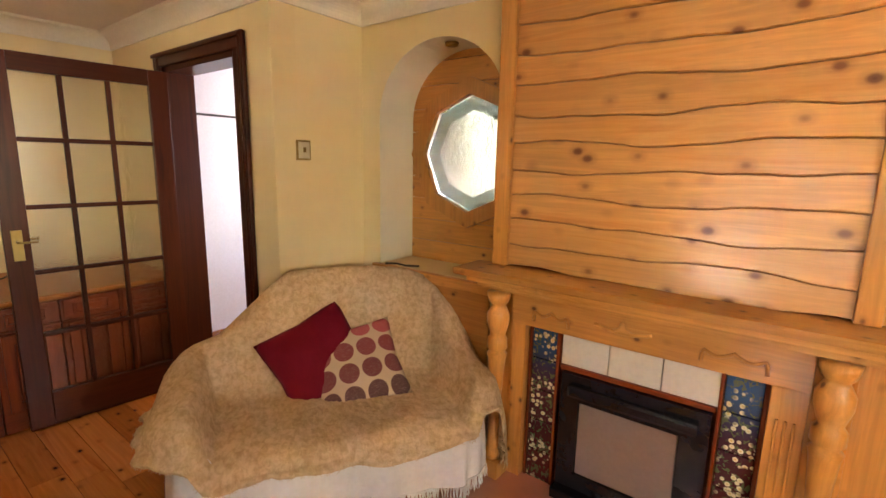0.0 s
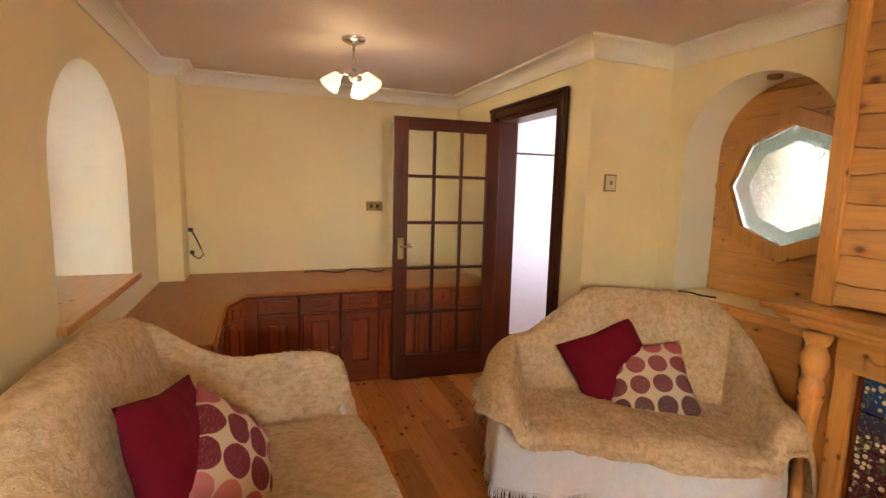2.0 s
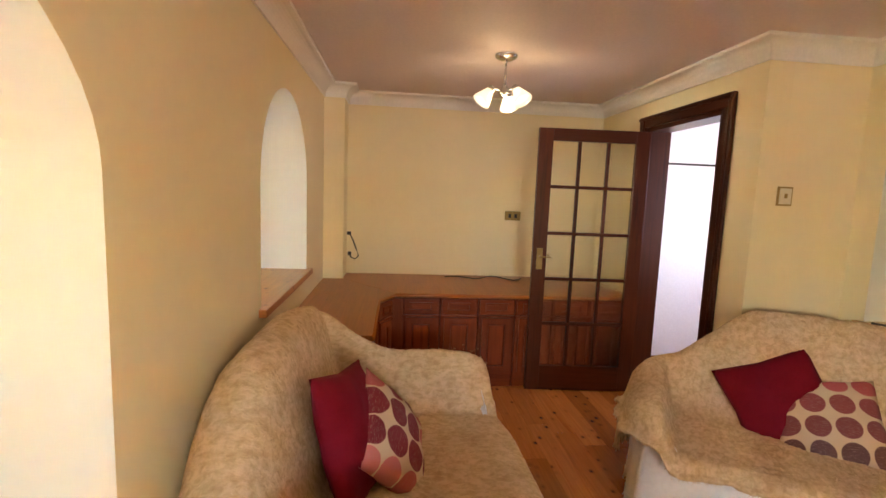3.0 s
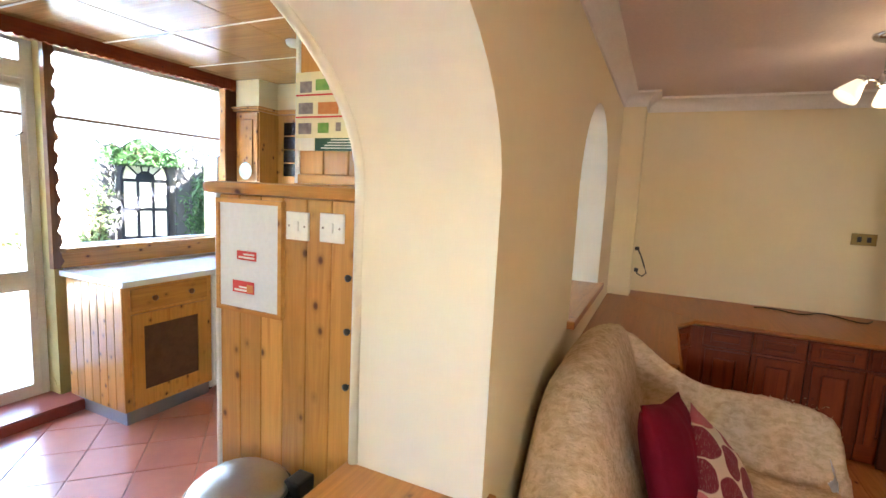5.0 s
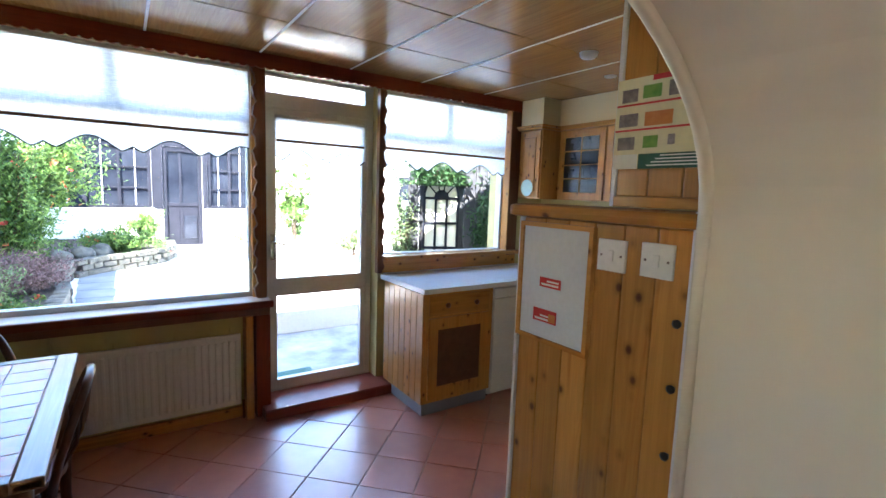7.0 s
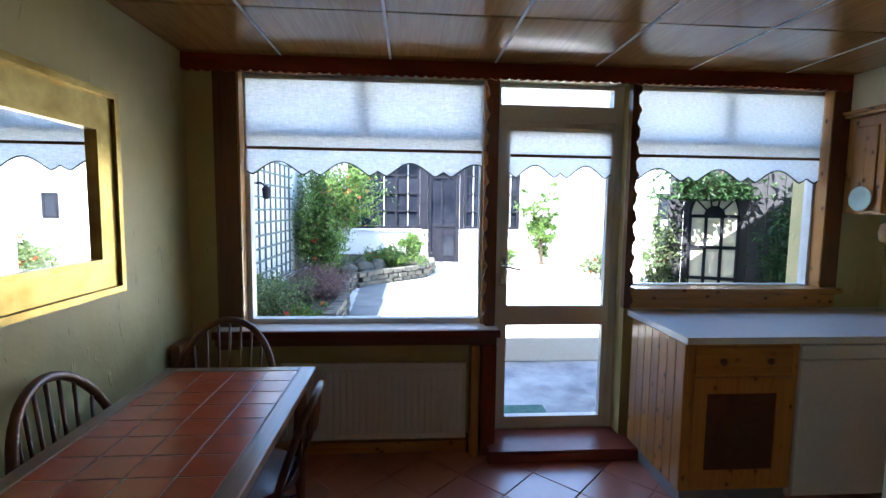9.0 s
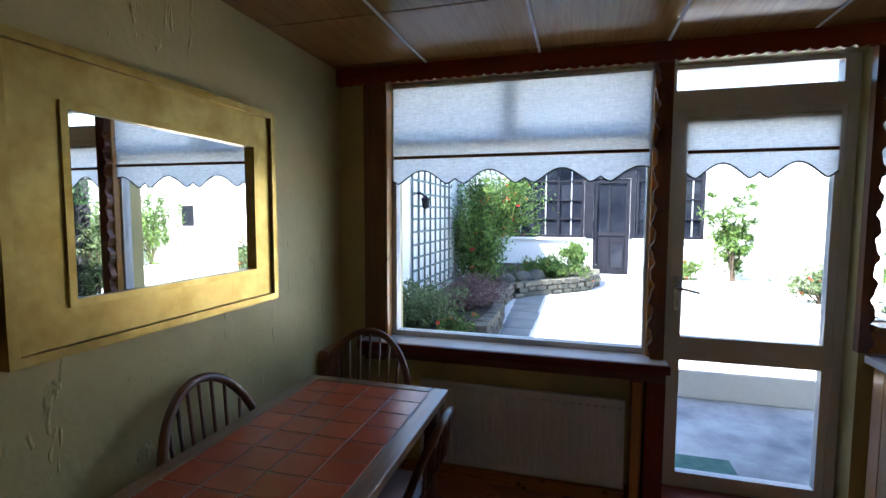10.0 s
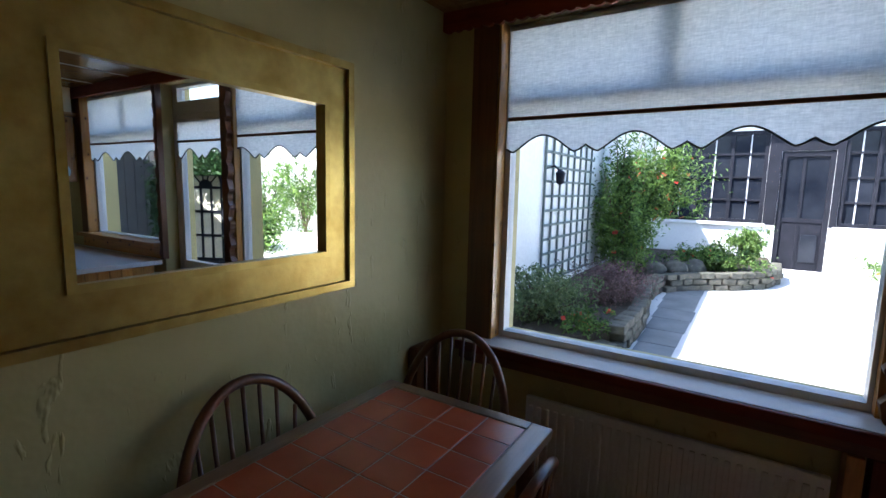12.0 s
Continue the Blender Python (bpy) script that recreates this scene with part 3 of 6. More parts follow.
def glazed_door():
    """Fifteen-light door, hinge edge at the origin, leaf along +x, 0.83 wide and 1.98 high."""
    ang = math.degrees(math.atan2(-1.629 - DW - 0.03, 3.672 - 3.615))
    t = tagged(new("door_1"), "open dark mahogany door with fifteen obscure glass panes", "door", "", "structure")
    t.matrix_world = pose(3.615, DW + 0.03, 0.008, 0, 0, ang)
    W, H, T = 0.825, 1.98, 0.04
    st, cols = 0.105, 3
    part("stile", boxed(0, 0, 0, st, T, H), MAHOGANY, t)
    part("stile", boxed(W - st, 0, 0, W, T, H), MAHOGANY, t)
    part("rail", boxed(st, 0.001, H - 0.09, W - st, T - 0.001, H), MAHOGANY_X, t)
    part("rail", boxed(st, 0.001, 0, W - st, T - 0.001, 0.19), MAHOGANY_X, t)
    z0, z1, bar = 0.19, H - 0.09, 0.024
    ph, pw = (z1 - z0 - 4 * bar) / 5, (W - 2 * st - 2 * bar) / 3
    for i in range(1, 5):
        z = z0 + i * ph + (i - 1) * bar
        part("glazing_bar", boxed(st, 0.004, z, W - st, T - 0.004, z + bar, 0.005), MAHOGANY_X, t)
    for i in range(1, 3):
        x = st + i * pw + (i - 1) * bar
        part("glazing_bar", boxed(x, 0.006, z0, x + bar, T - 0.006, z1, 0.005), MAHOGANY, t)
    for r in range(5):
        for c in range(3):
            x, z = st + c * (pw + bar), z0 + r * (ph + bar)
            part("pane", boxed(x, 0.017, z, x + pw, 0.022, z + ph, 0), GLASS_OBSCURE, t).visible_shadow = False
    h = part("door_handle", boxed(W - 0.075, T, 0.94, W - 0.03, T + 0.008, 1.10, 0.003), BRASS, t, "brass lever handle on a long plate")
    bm = tube(bmesh.new(), [(W - 0.052, T, 1.04), (W - 0.052, T + 0.05, 1.04), (W - 0.06, T + 0.055, 1.04), (W - 0.13, T + 0.05, 1.038)], 0.006)
    part("lever", bm, BRASS, h, smooth=True)
    h = part("door_handle", boxed(W - 0.075, -0.008, 0.94, W - 0.03, 0, 1.10, 0.003), BRASS, t, "brass lever handle on a long plate")
    part("lever", tube(bmesh.new(), [(W - 0.052, 0, 1.04), (W - 0.052, -0.05, 1.04), (W - 0.06, -0.055, 1.04), (W - 0.15, -0.05, 1.038)], 0.008), BRASS, h, smooth=True)


glazed_door()

# rounded plaster lip of the big arch
lip = [(x, z) for x, z in arch(-0.578, 1.266, 0.0, 1.5, 0.498)[2:]]
structure("trim_arch_lip", tube(bmesh.new(), [(1.266, WT - 0.006, 0.70)] + [(x, WT - 0.006, z) for x, z in lip] + [(-0.578, WT - 0.006, 0.0)], 0.015, 10), JAMB_WHITE, "rounded white plaster edge of the arch", "trim", True)

# sills of the two arched openings
structure("trim_hatch_sill", boxed(2.36, -0.035, 0.895, 3.54, WT + 0.03, 0.934, 0.006), PINE_X, "pine sill board of the arched hatch", "sill")
structure("trim_arch_ledge", boxed(0.80, -0.02, 0.655, 1.335, WT + 0.02, 0.695, 0.006), PINE_X, "pine ledge at the side of the large arch", "ledge")
structure("wall_arch_ledge_base", boxed(0.83, 0.004, KF, 1.31, WT - 0.004, 0.655, 0), CREAM, "cream painted low wall under the ledge", "wall")
structure("trim_arch_threshold", boxed(-0.60, 0.0, -0.02, 0.83, WT, 0.0, 0.003), PINE_X, "pine threshold board in the arch", "threshold")

# ---- living room: chimney breast and fireplace ----
BF = -3.02


def wander(i, x):
    """Offset of joint i at x: the natural edge of a board."""
    rnd = random.Random(100 + i)
    ph = [rnd.uniform(0, 6.28) for _ in range(3)]
    k = [rnd.uniform(0.7, 1.3) for _ in range(2)]
    return 0.009 * math.sin(4.6 * k[0] * x + ph[0]) + 0.006 * math.sin(10.5 * k[1] * x + ph[1]) + 0.0022 * math.sin(25 * x + ph[2])


def waney_board(x0, x1, z0, z1, y, i):
    """A board between two wandering joints, its lower edge standing proud of the one below."""
    n = 34
    bm = bmesh.new()
    cols = []
    for j in range(n + 1):
        x = x0 + (x1 - x0) * j / n
        zb, zt = z0 + wander(i, x) + 0.0004, z1 + (wander(i + 1, x) if z1 < LC else 0) - 0.0004
        cols.append([bm.verts.new(q) for q in ((x, y - 0.03, zb), (x, y + 0.004, zb), (x, y + 0.010, zb + 0.004), (x, y + 0.004, zt - 0.004), (x, y - 0.006, zt), (x, y - 0.03, zt))])
    for a, b in zip(cols, cols[1:]):
        for k in range(6):
            bm.faces.new((a[k], a[(k + 1) % 6], b[(k + 1) % 6], b[k]))
    bm.faces.new(cols[0])
    bm.faces.new(cols[-1])
    return bm


structure("chimney_breast", boxed(-0.15, -3.4, -0.02, 1.62, BF - 0.031, LC, 0), STAIN_X, "chimney breast behind the pine boarding", "chimney breast")
edges = [1.02, 1.13, 1.235, 1.35, 1.464, 1.576, 1.687, 1.819, 1.938, 2.066, 2.19, LC + 0.002]
panel = thing("chimney_panelling", "honey pine waney-edged boards cladding the chimney breast", "panelling")
panel["kind"] = "structure"
for i, (a, b) in enumerate(zip(edges, edges[1:])):
    part("board", waney_board(0.33, 1.555, a, b, BF, i), PANEL_PINE, panel)
    part("board", waney_board(-0.15, 0.262, a, b, BF - 0.006, 40 + i), PANEL_PINE, panel)
part("corner_post", boxed(1.555, BF - 0.06, 1.02, 1.63, BF + 0.03, LC, 0.006), PINE_Z, panel)
part("corner_post", boxed(0.262, BF - 0.06, 1.02, 0.33, BF + 0.025, LC, 0.006), PINE_Z, panel)

fp = thing("fireplace_surround", "carved honey pine fire surround with turned columns and mantel shelf", "fireplace")
bm = boxed(0.02, BF - 0.03, 0.985, 1.74, -2.82, 1.02, 0.012)
part("mantel_shelf", bm, PINE_X, fp)
part("shelf_moulding", boxed(0.08, BF - 0.01, 0.955, 1.69, -2.86, 0.985, 0.012), PINE_X, fp)
part("shelf_moulding", boxed(0.12, BF - 0.01, 0.925, 1.65, -2.89, 0.955, 0.012), PINE_X, fp)
part("frieze", boxed(0.40, BF - 0.01, 0.775, 1.49, -2.955, 0.925, 0.004), PINE_X, fp)


def turned_column(x):
    prof = [(0.040, 0.0), (0.046, 0.03), (0.030, 0.06), (0.026, 0.30), (0.036, 0.44), (0.040, 0.50), (0.046, 0.525), (0.034, 0.54), (0.046, 0.555), (0.044, 0.60), (0.033, 0.615), (0.040, 0.64), (0.050, 0.675), (0.051, 0.715), (0.036, 0.748), (0.030, 0.76), (0.042, 0.772), (0.050, 0.795), (0.053, 0.82)]
    part("column", lathe(bmesh.new(), [(1.04 * r, z + 0.095) for r, z in prof], 24, pose(x, -2.925, 0)), PINE_Z, fp, "turned pine column", smooth=True)
    part("column_base", boxed(x - 0.055, BF - 0.005, -0.0, x + 0.055, -2.87, 0.095, 0.006), PINE_Z, fp)
    part("column_back", boxed(x - 0.055, BF - 0.01, 0.095, x + 0.055, BF + 0.04, 0.925, 0.004), PINE_Z, fp)


part("side_panel", boxed(-0.15, BF - 0.019, 0, 0.289, BF + 0.004, 0.955, 0.004), PINE_Z, fp)
turned_column(1.545)
turned_column(0.345)
for x0, x1 in ((1.425, 1.49), (0.40, 0.505)):
    part("pilaster", boxed(x0, BF - 0.01, 0, x1, -2.965, 0.775, 0.004), PINE_Z, fp)
for k in range(3):
    part("flute", boxed(0.425 + 0.024 * k, -2.966, 0.18, 0.434 + 0.024 * k, -2.958, 0.66, 0.003), PINE_Z, fp)


def garland(x, w, kind):
    """Carved relief on the frieze: an urn with side leaves, or a swag with hanging ends."""
    n = 24
    if kind == 0:
        pts = [(x + w * (-1 + 2 * i / n), -2.954, 0.838 + 0.016 * (-1 + 2 * i / n) ** 2) for i in range(n + 1)]
        bm = tube(bmesh.new(), pts, 0.008, 8)
        lathe(bm, [(0.001, 0), (0.030, 0.004), (0.036, 0.012), (0.015, 0.02), (0.012, 0.035), (0.001, 0.05)], 12, pose(x, -2.953, 0.838) @ Matrix.Diagonal((1, 0.4, 1, 1)))
    else:
        pts = [(x - w, -2.954, 0.805), (x - w * 0.98, -2.953, 0.835)]
        pts += [(x + w * (-1 + 2 * i / n), -2.952, 0.856 - 0.022 * abs(math.sin(2 * math.pi * i / n))) for i in range(1, n)]
        pts += [(x + w * 0.98, -2.953, 0.835), (x + w, -2.954, 0.805)]
        bm = tube(bmesh.new(), pts, 0.007, 8)
    part("carved_garland", bm, PINE_X, fp, "carved pine garland", smooth=True)


garland(1.0, 0.11, 0)
garland(0.62, 0.10, 1)
garland(1.30, 0.08, 1)

ts = thing("fireplace_tiles", "cream tiles and floral tile strips around the fire", "tiles")
for x0, x1 in ((1.06, 1.262), (0.852, 1.056), (0.645, 0.848)):
    part("tile", boxed(x0, -3.035, 0.622, x1, -3.008, 0.772, 0.003), CREAM_TILE, ts, "cream glazed tile")
for x0 in (1.28, 0.515):
    for k in range(5):
        part("tile", boxed(x0 + 0.006, -3.035, 0.01 + 0.152 * k, x0 + 0.122, -3.005, 0.158 + 0.152 * k, 0.003), FLORAL, ts, "floral glazed tile on a dark blue ground")
    for dx in (-0.009, 0.125):
        part("edging", boxed(x0 + dx, -3.035, 0, x0 + dx + 0.013, -3.0, 0.772, 0.002), STAIN_Z, ts)
part("edging", boxed(0.655, -3.035, 0.60, 1.262, -2.998, 0.620, 0.002), STAIN_X, ts)

for o in (panel, fp, ts):
    o.location.x = -0.03
fire = thing("gas_fire", "black enamel inset fire with a smoked glass front", "fire")
bm = slab(bmesh.new(), [rect(0.665, 0.0, 1.245, 0.595), rect(0.765, 0.13, 1.165, 0.475)[::-1]], 0.05, XZ(-3.03))
part("surround", bm, BLACK, fire)
part("glass_front", boxed(0.768, -3.025, 0.133, 1.162, -2.992, 0.472, 0.004), FIRE_GLASS, fire, "brown smoked glass panel")
part("hood", boxed(0.70, -2.985, 0.50, 1.21, -2.95, 0.555, 0.015), BLACK, fire)
part("base", boxed(0.66, -3.03, 0, 1.25, -2.93, 0.06, 0.01), BLACK, fire)
fire.location.x = -0.03
structure("hearth", boxed(0.25, -3.03, -0.012, 1.64, -2.6, 0.012, 0.004), TILE, "terracotta tiled hearth", "hearth")

# ---- living room: corner bench of low cupboards ----
bench = thing("corner_bench", "glossy stained pine corner bench top over low cupboards", "bench")
runs = ([(2.62, -0.495), (3.44, -0.495), (3.66, -0.615), (4.214, -0.168), (4.214, -0.003), (2.62, -0.003)],
        [(3.66, -0.619), (3.66, -2.44), (FAR - 0.003, -2.44), (FAR - 0.003, -0.168), (4.219, -0.168)])
for lp in runs:
    part("top_board", slab(bmesh.new(), [lp], 0.03, XY(0.708)), BENCH_PINE, bench)
part("nosing", tube(bmesh.new(), [(2.62, -0.497, 0.722), (3.44, -0.497, 0.722), (3.658, -0.617, 0.722), (3.658, -2.44, 0.722)], 0.014, 8), BENCH_PINE, bench, smooth=True)


def cupboard_front(parent, W, H):
    """Drawer over a framed door with a recessed panel; face in the local x-z plane, facing -y."""
    part("face_frame", boxed(0.0, 0.0, 0.0, W, 0.03, H, 0.003), STAIN_Z, parent)
    d = part("drawer", boxed(0.012, -0.012, H - 0.125, W - 0.012, 0, H - 0.012, 0.004), STAIN_X, parent)
    part("moulding", slab(bmesh.new(), [rect(0.055, H - 0.103, W - 0.055, H - 0.036), rect(0.067, H - 0.091, W - 0.067, H - 0.048)[::-1]], -0.012, XZ(-0.012)), STAIN_X, d)
    part("raised_panel", boxed(0.069, -0.018, H - 0.089, W - 0.069, -0.010, H - 0.050, 0.005), STAIN_X, d)
    part("bead", boxed(0.0, -0.022, H - 0.146, W, 0.0, H - 0.130, 0.006), STAIN_X, parent)
    o = part("door", slab(bmesh.new(), [rect(0.03, 0.012, W - 0.03, H - 0.152), rect(0.075, 0.062, W - 0.075, H - 0.20)[::-1]], -0.016, XZ(0.0)), STAIN_Z, parent)
    part("raised_panel", boxed(0.082, -0.010, 0.070, W - 0.082, -0.001, H - 0.208, 0.008), STAIN_Z, o)
    part("bottom_bead", boxed(0.075, -0.020, 0.052, W - 0.075, -0.012, 0.063, 0.004), STAIN_X, o)


BZ0, BH = 0.112, 0.593  # foot and height of the bench fronts


def bench_unit(m, W, label):
    c = thing("bench_cupboard", label, "cupboard", m, "low bench cupboards")
    cupboard_front(c, W, BH)
    return c


for k in range(6):
    cb = bench_unit(pose(3.69, -0.665 - 0.29 * k, BZ0, 0, 0, -90), 0.285, "red-stained pine cupboard with drawer under the bench top")
    part("carcass", boxed(0, 0.03, 0, 0.285, 0.78, BH - 0.002, 0.003), STAIN_Y, cb)
    part("plinth", boxed(0, 0.014, -BZ0, 0.285, 0.70, 0.0, 0.003), STAIN_X, cb)
cb = bench_unit(pose(3.475, -0.487, BZ0, 0, 0, -30), 0.21, "narrow red-stained cupboard on the bench's canted corner")
part("plinth", boxed(0.01, 0.014, -BZ0, 0.20, 0.12, 0.0, 0.003), STAIN_X, cb)
part("carcass", boxed(-0.10, 0.03, 0, 0.30, 0.30, BH - 0.002, 0.003), STAIN_Y, cb)
for k in range(2):
    cb = bench_unit(pose(2.63 + 0.41 * k, -0.465, BZ0), 0.405, "red-stained pine cupboard with drawer under the bench top")
    part("carcass", boxed(0, 0.03, 0, 0.405, 0.46, BH - 0.002, 0.003), STAIN_Y, cb)
    part("plinth", boxed(0, 0.014, -BZ0, 0.405, 0.46, 0.0, 0.003), STAIN_X, cb)

st = thing("bench_stile", "red-stained corner stile of the low cupboards", "trim")
st["kind"] = "structure"
part("stile", boxed(3.64, -0.672, 0.0, 3.73, -0.575, 0.704, 0.004), STAIN_Z, st)

# ---- living room: small fittings ----
sw = thing("wall_switch", "brass double switch plate on the end wall", "switch")
part("plate", boxed(FAR - 0.010, -1.745, 1.262, FAR - 0.001, -1.60, 1.345, 0.003), BRASS, sw)
for y in (-1.70, -1.645):
    part("rocker", boxed(FAR - 0.017, y - 0.012, 1.285, FAR - 0.008, y + 0.012, 1.322, 0.002), BLACK_PLASTIC, sw)
th = thing("room_thermostat", "brass framed single switch plate on the return wall", "switch")
part("plate", boxed(2.54, -2.685, 1.487, 2.549, -2.60, 1.588, 0.003), BRASS, th)
part("face", boxed(2.536, -2.676, 1.496, 2.541, -2.609, 1.579, 0.002), BEIGE_PLASTIC, th, "cream plastic face")
part("rocker", boxed(2.531, -2.650, 1.527, 2.5365, -2.635, 1.552, 0.002), BRASS, th)

cab = thing("wall_cable", "dark aerial cable looped out of the end wall", "cable")
bm = tube(bmesh.new(), [(FAR - 0.002, -0.23, 1.13), (FAR - 0.03, -0.24, 1.13), (FAR - 0.035, -0.27, 1.07), (FAR - 0.03, -0.30, 0.99), (FAR - 0.03, -0.32, 0.93), (FAR - 0.03, -0.29, 0.90), (FAR - 0.03, -0.25, 0.92), (FAR - 0.03, -0.24, 0.95)], 0.006)
part("lead", bm, WIRE, cab, smooth=True)
part("plug", boxed(FAR - 0.03, -0.25, 1.115, FAR - 0.001, -0.215, 1.145, 0.004), WIRE, cab)
part("plug", boxed(FAR - 0.045, -0.255, 0.935, FAR - 0.015, -0.225, 0.965, 0.004), WIRE, cab)
cab.location = (0, 0.045, -0.03)
cab2 = thing("loose_cable", "thin dark cable lying on the bench top", "cable")
rnd = random.Random(3)
pts = [(FAR - 0.13 + 0.09 * math.sin(i * 0.9) * (0.3 + i / 14), -1.05 - 0.05 * i, 0.743) for i in range(15)]
part("lead", tube(bmesh.new(), pts, 0.005), WIRE, cab2, smooth=True)

pl = thing("pendant_lamp", "chrome three-arm ceiling lamp with lit frosted glass shades", "lamp")
PX, PY = 3.14, -1.24
part("ceiling_rose", lathe(bmesh.new(), [(0.001, 0), (0.04, 0.0), (0.065, 0.012), (0.07, 0.022), (0.07, 0.028)], 24, pose(PX, PY, LC - 0.03)), CHROME, pl, smooth=True)
part("stem", tube(bmesh.new(), [(PX, PY, LC - 0.02), (PX, PY, 2.13)], 0.008), CHROME, pl, smooth=True)
part("hub", lathe(bmesh.new(), [(0.001, -0.03), (0.03, -0.02), (0.036, 0.0), (0.02, 0.03), (0.008, 0.05)], 20, pose(PX, PY, 2.11)), CHROME, pl, smooth=True)
for k, a in enumerate((100, 215, 335)):
    ca, sa = math.cos(radians(a)), math.sin(radians(a))
    arm = part("arm", tube(bmesh.new(), [(PX, PY, 2.11), (PX + 0.05 * ca, PY + 0.05 * sa, 2.125), (PX + 0.085 * ca, PY + 0.085 * sa, 2.12)], 0.007), CHROME, pl, smooth=True)
    m = Matrix.Translation((PX + 0.085 * ca, PY + 0.085 * sa, 2.125)) @ Matrix.Rotation(radians(a), 4, "Z") @ Matrix.Rotation(radians(-38), 4, "Y") @ Matrix.Rotation(math.pi, 4, "X")
    part("cup", lathe(bmesh.new(), [(0.018, -0.012), (0.024, 0.0), (0.024, 0.02)], 16, m), CHROME, pl, smooth=True)
    part("shade", lathe(bmesh.new(), [(0.022, 0.012), (0.030, 0.03), (0.046, 0.07), (0.058, 0.105), (0.056, 0.106), (0.043, 0.07), (0.026, 0.03)], 20, m), LIT, pl, "lit frosted glass bell shade", smooth=True)
lamp("pendant_light", "POINT", pose(PX, PY, 1.99), 0.10, (1.0, 0.74, 0.45), 0.09)


# ---- living room: draped seats and cushions ----
def rounded(s, W, D, r):
    """Point at share s of the way round a rounded rectangle W by D about (0, D / 2)."""
    a = 2 * math.pi * s
    e = 4.2
    c, sn = math.cos(a), math.sin(a)
    k = (abs(c) ** e + abs(sn) ** e) ** (-1 / e)
    return W / 2 * c * k, D / 2 + D / 2 * sn * k


def smooth(a, b, x):
    t = min(1, max(0, (x - a) / (b - a)))
    return t * t * (3 - 2 * t)


def seat_height(u, v, W, D, back, arm, seat, skew=0.0, ret=0.25, full=False):
    """Height of the upholstery: v runs from the front, 0, to the back, D."""
    side = smooth(W / 2 - ret, W / 2 - ret + 0.09, abs(u))
    bk = smooth(D - 0.40, D - 0.18, v)
    fall = 0.78 * smooth(0.45, 1.05, abs(2 * (u - skew) / W))
    if full and u > skew:
        fall = 0.14 * smooth(0.25, 0.7, 2 * (u - skew) / W)
    crown = arm + (back - arm) * smooth(0.36 * D if full and u > skew else 0.50 * D, 0.92 * D, v) * (1 - fall)
    return seat + 0.02 * math.cos(3 * u) + (crown - seat) * max(side * smooth(-0.06, 0.10, v), bk)


def drape(W, D, back, arm, seat, hem, lift, fold, seed, rings=52, n=230, skirt=False, skew=0.0, full=False):
    """Cloth over an upholstered seat, hanging to the height hem(s) round its sides."""
    bm = bmesh.new()
    rows = []
    top = []
    for k in range(rings + 1):
        f = (k / rings) ** 0.8
        row = []
        for i in range(n):
            bx, by = rounded(i / n, W, D, 0.2)
            u, v = bx * f, D / 2 + (by - D / 2) * f
            h = seat_height(u, v, W, D, back, arm, seat, skew, 0.25, full) + lift
            edge = max(0.0, (f - 0.74) / 0.26)
            h -= (0.04 + 0.11 * smooth(0.05, 0.22, h - seat)) * (1 - math.sqrt(max(0, 1 - edge * edge)))
            nz = noise.noise(Vector((u * 5 + seed, v * 5, seed))) * 0.012 + noise.noise(Vector((u * 14 + seed, v * 14, 2.0))) * 0.006 + (0 if skirt else noise.noise(Vector((u * 60 + seed, v * 60, 5.0))) * 0.007)
            row.append((u, v, h + nz))
        rows.append(row)
    edge_row = rows[-1]
    for k in range(1, 13):
        g = k / 12
        row = []
        for i in range(n):
            u, v, h = edge_row[i]
            s = i / n
            z = h + (min(hem(s), h - 0.02) - h) * g
            d = Vector((u, v - D / 2)).normalized()
            wv = fold * g * (math.sin(2 * math.pi * s * 17 + seed) + 0.6 * math.sin(2 * math.pi * s * 29 + 2 * seed)) + 0.03 * math.sin(math.pi * min(1, g * 1.6) / 2) + lift * 0.6
            row.append((u + d.x * wv, v + d.y * wv, z))
        rows.append(row)
    vs = [[bm.verts.new(p) for p in row] for row in rows[rings - 1 if skirt else 1:]]
    if not skirt:
        c = bm.verts.new((0, D / 2, sum(p[2] for p in rows[1]) / n))
        for i in range(n):
            bm.faces.new((c, vs[0][i], vs[0][(i + 1) % n]))
    for a, b in zip(vs, vs[1:]):
        for i in range(n):
            bm.faces.new((a[i], a[(i + 1) % n], b[(i + 1) % n], b[i]))
    return bm, rows[-1]


def fringe(row, s0, s1, seed, length=0.07, step=1):
    """Knotted tassels hanging from a hem."""
    rnd = random.Random(seed)
    bm = bmesh.new()
    n = len(row)
    for i in range(int(s0 * n * 3), int(s1 * n * 3), step):
        a, b = Vector(row[(i // 3) % n]), Vector(row[(i // 3 + 1) % n])
        p = a.lerp(b, (i % 3) / 3)
        q = p + Vector((rnd.uniform(-0.012, 0.012), rnd.uniform(-0.012, 0.012), -length * rnd.uniform(0.7, 1.1)))
        q.z = max(q.z, 0.012)
        tube(bm, [p, p.lerp(q, 0.5) + Vector((rnd.uniform(-0.006, 0.006), 0, 0)), q], 0.0045, 5, 0.002)
    return bm


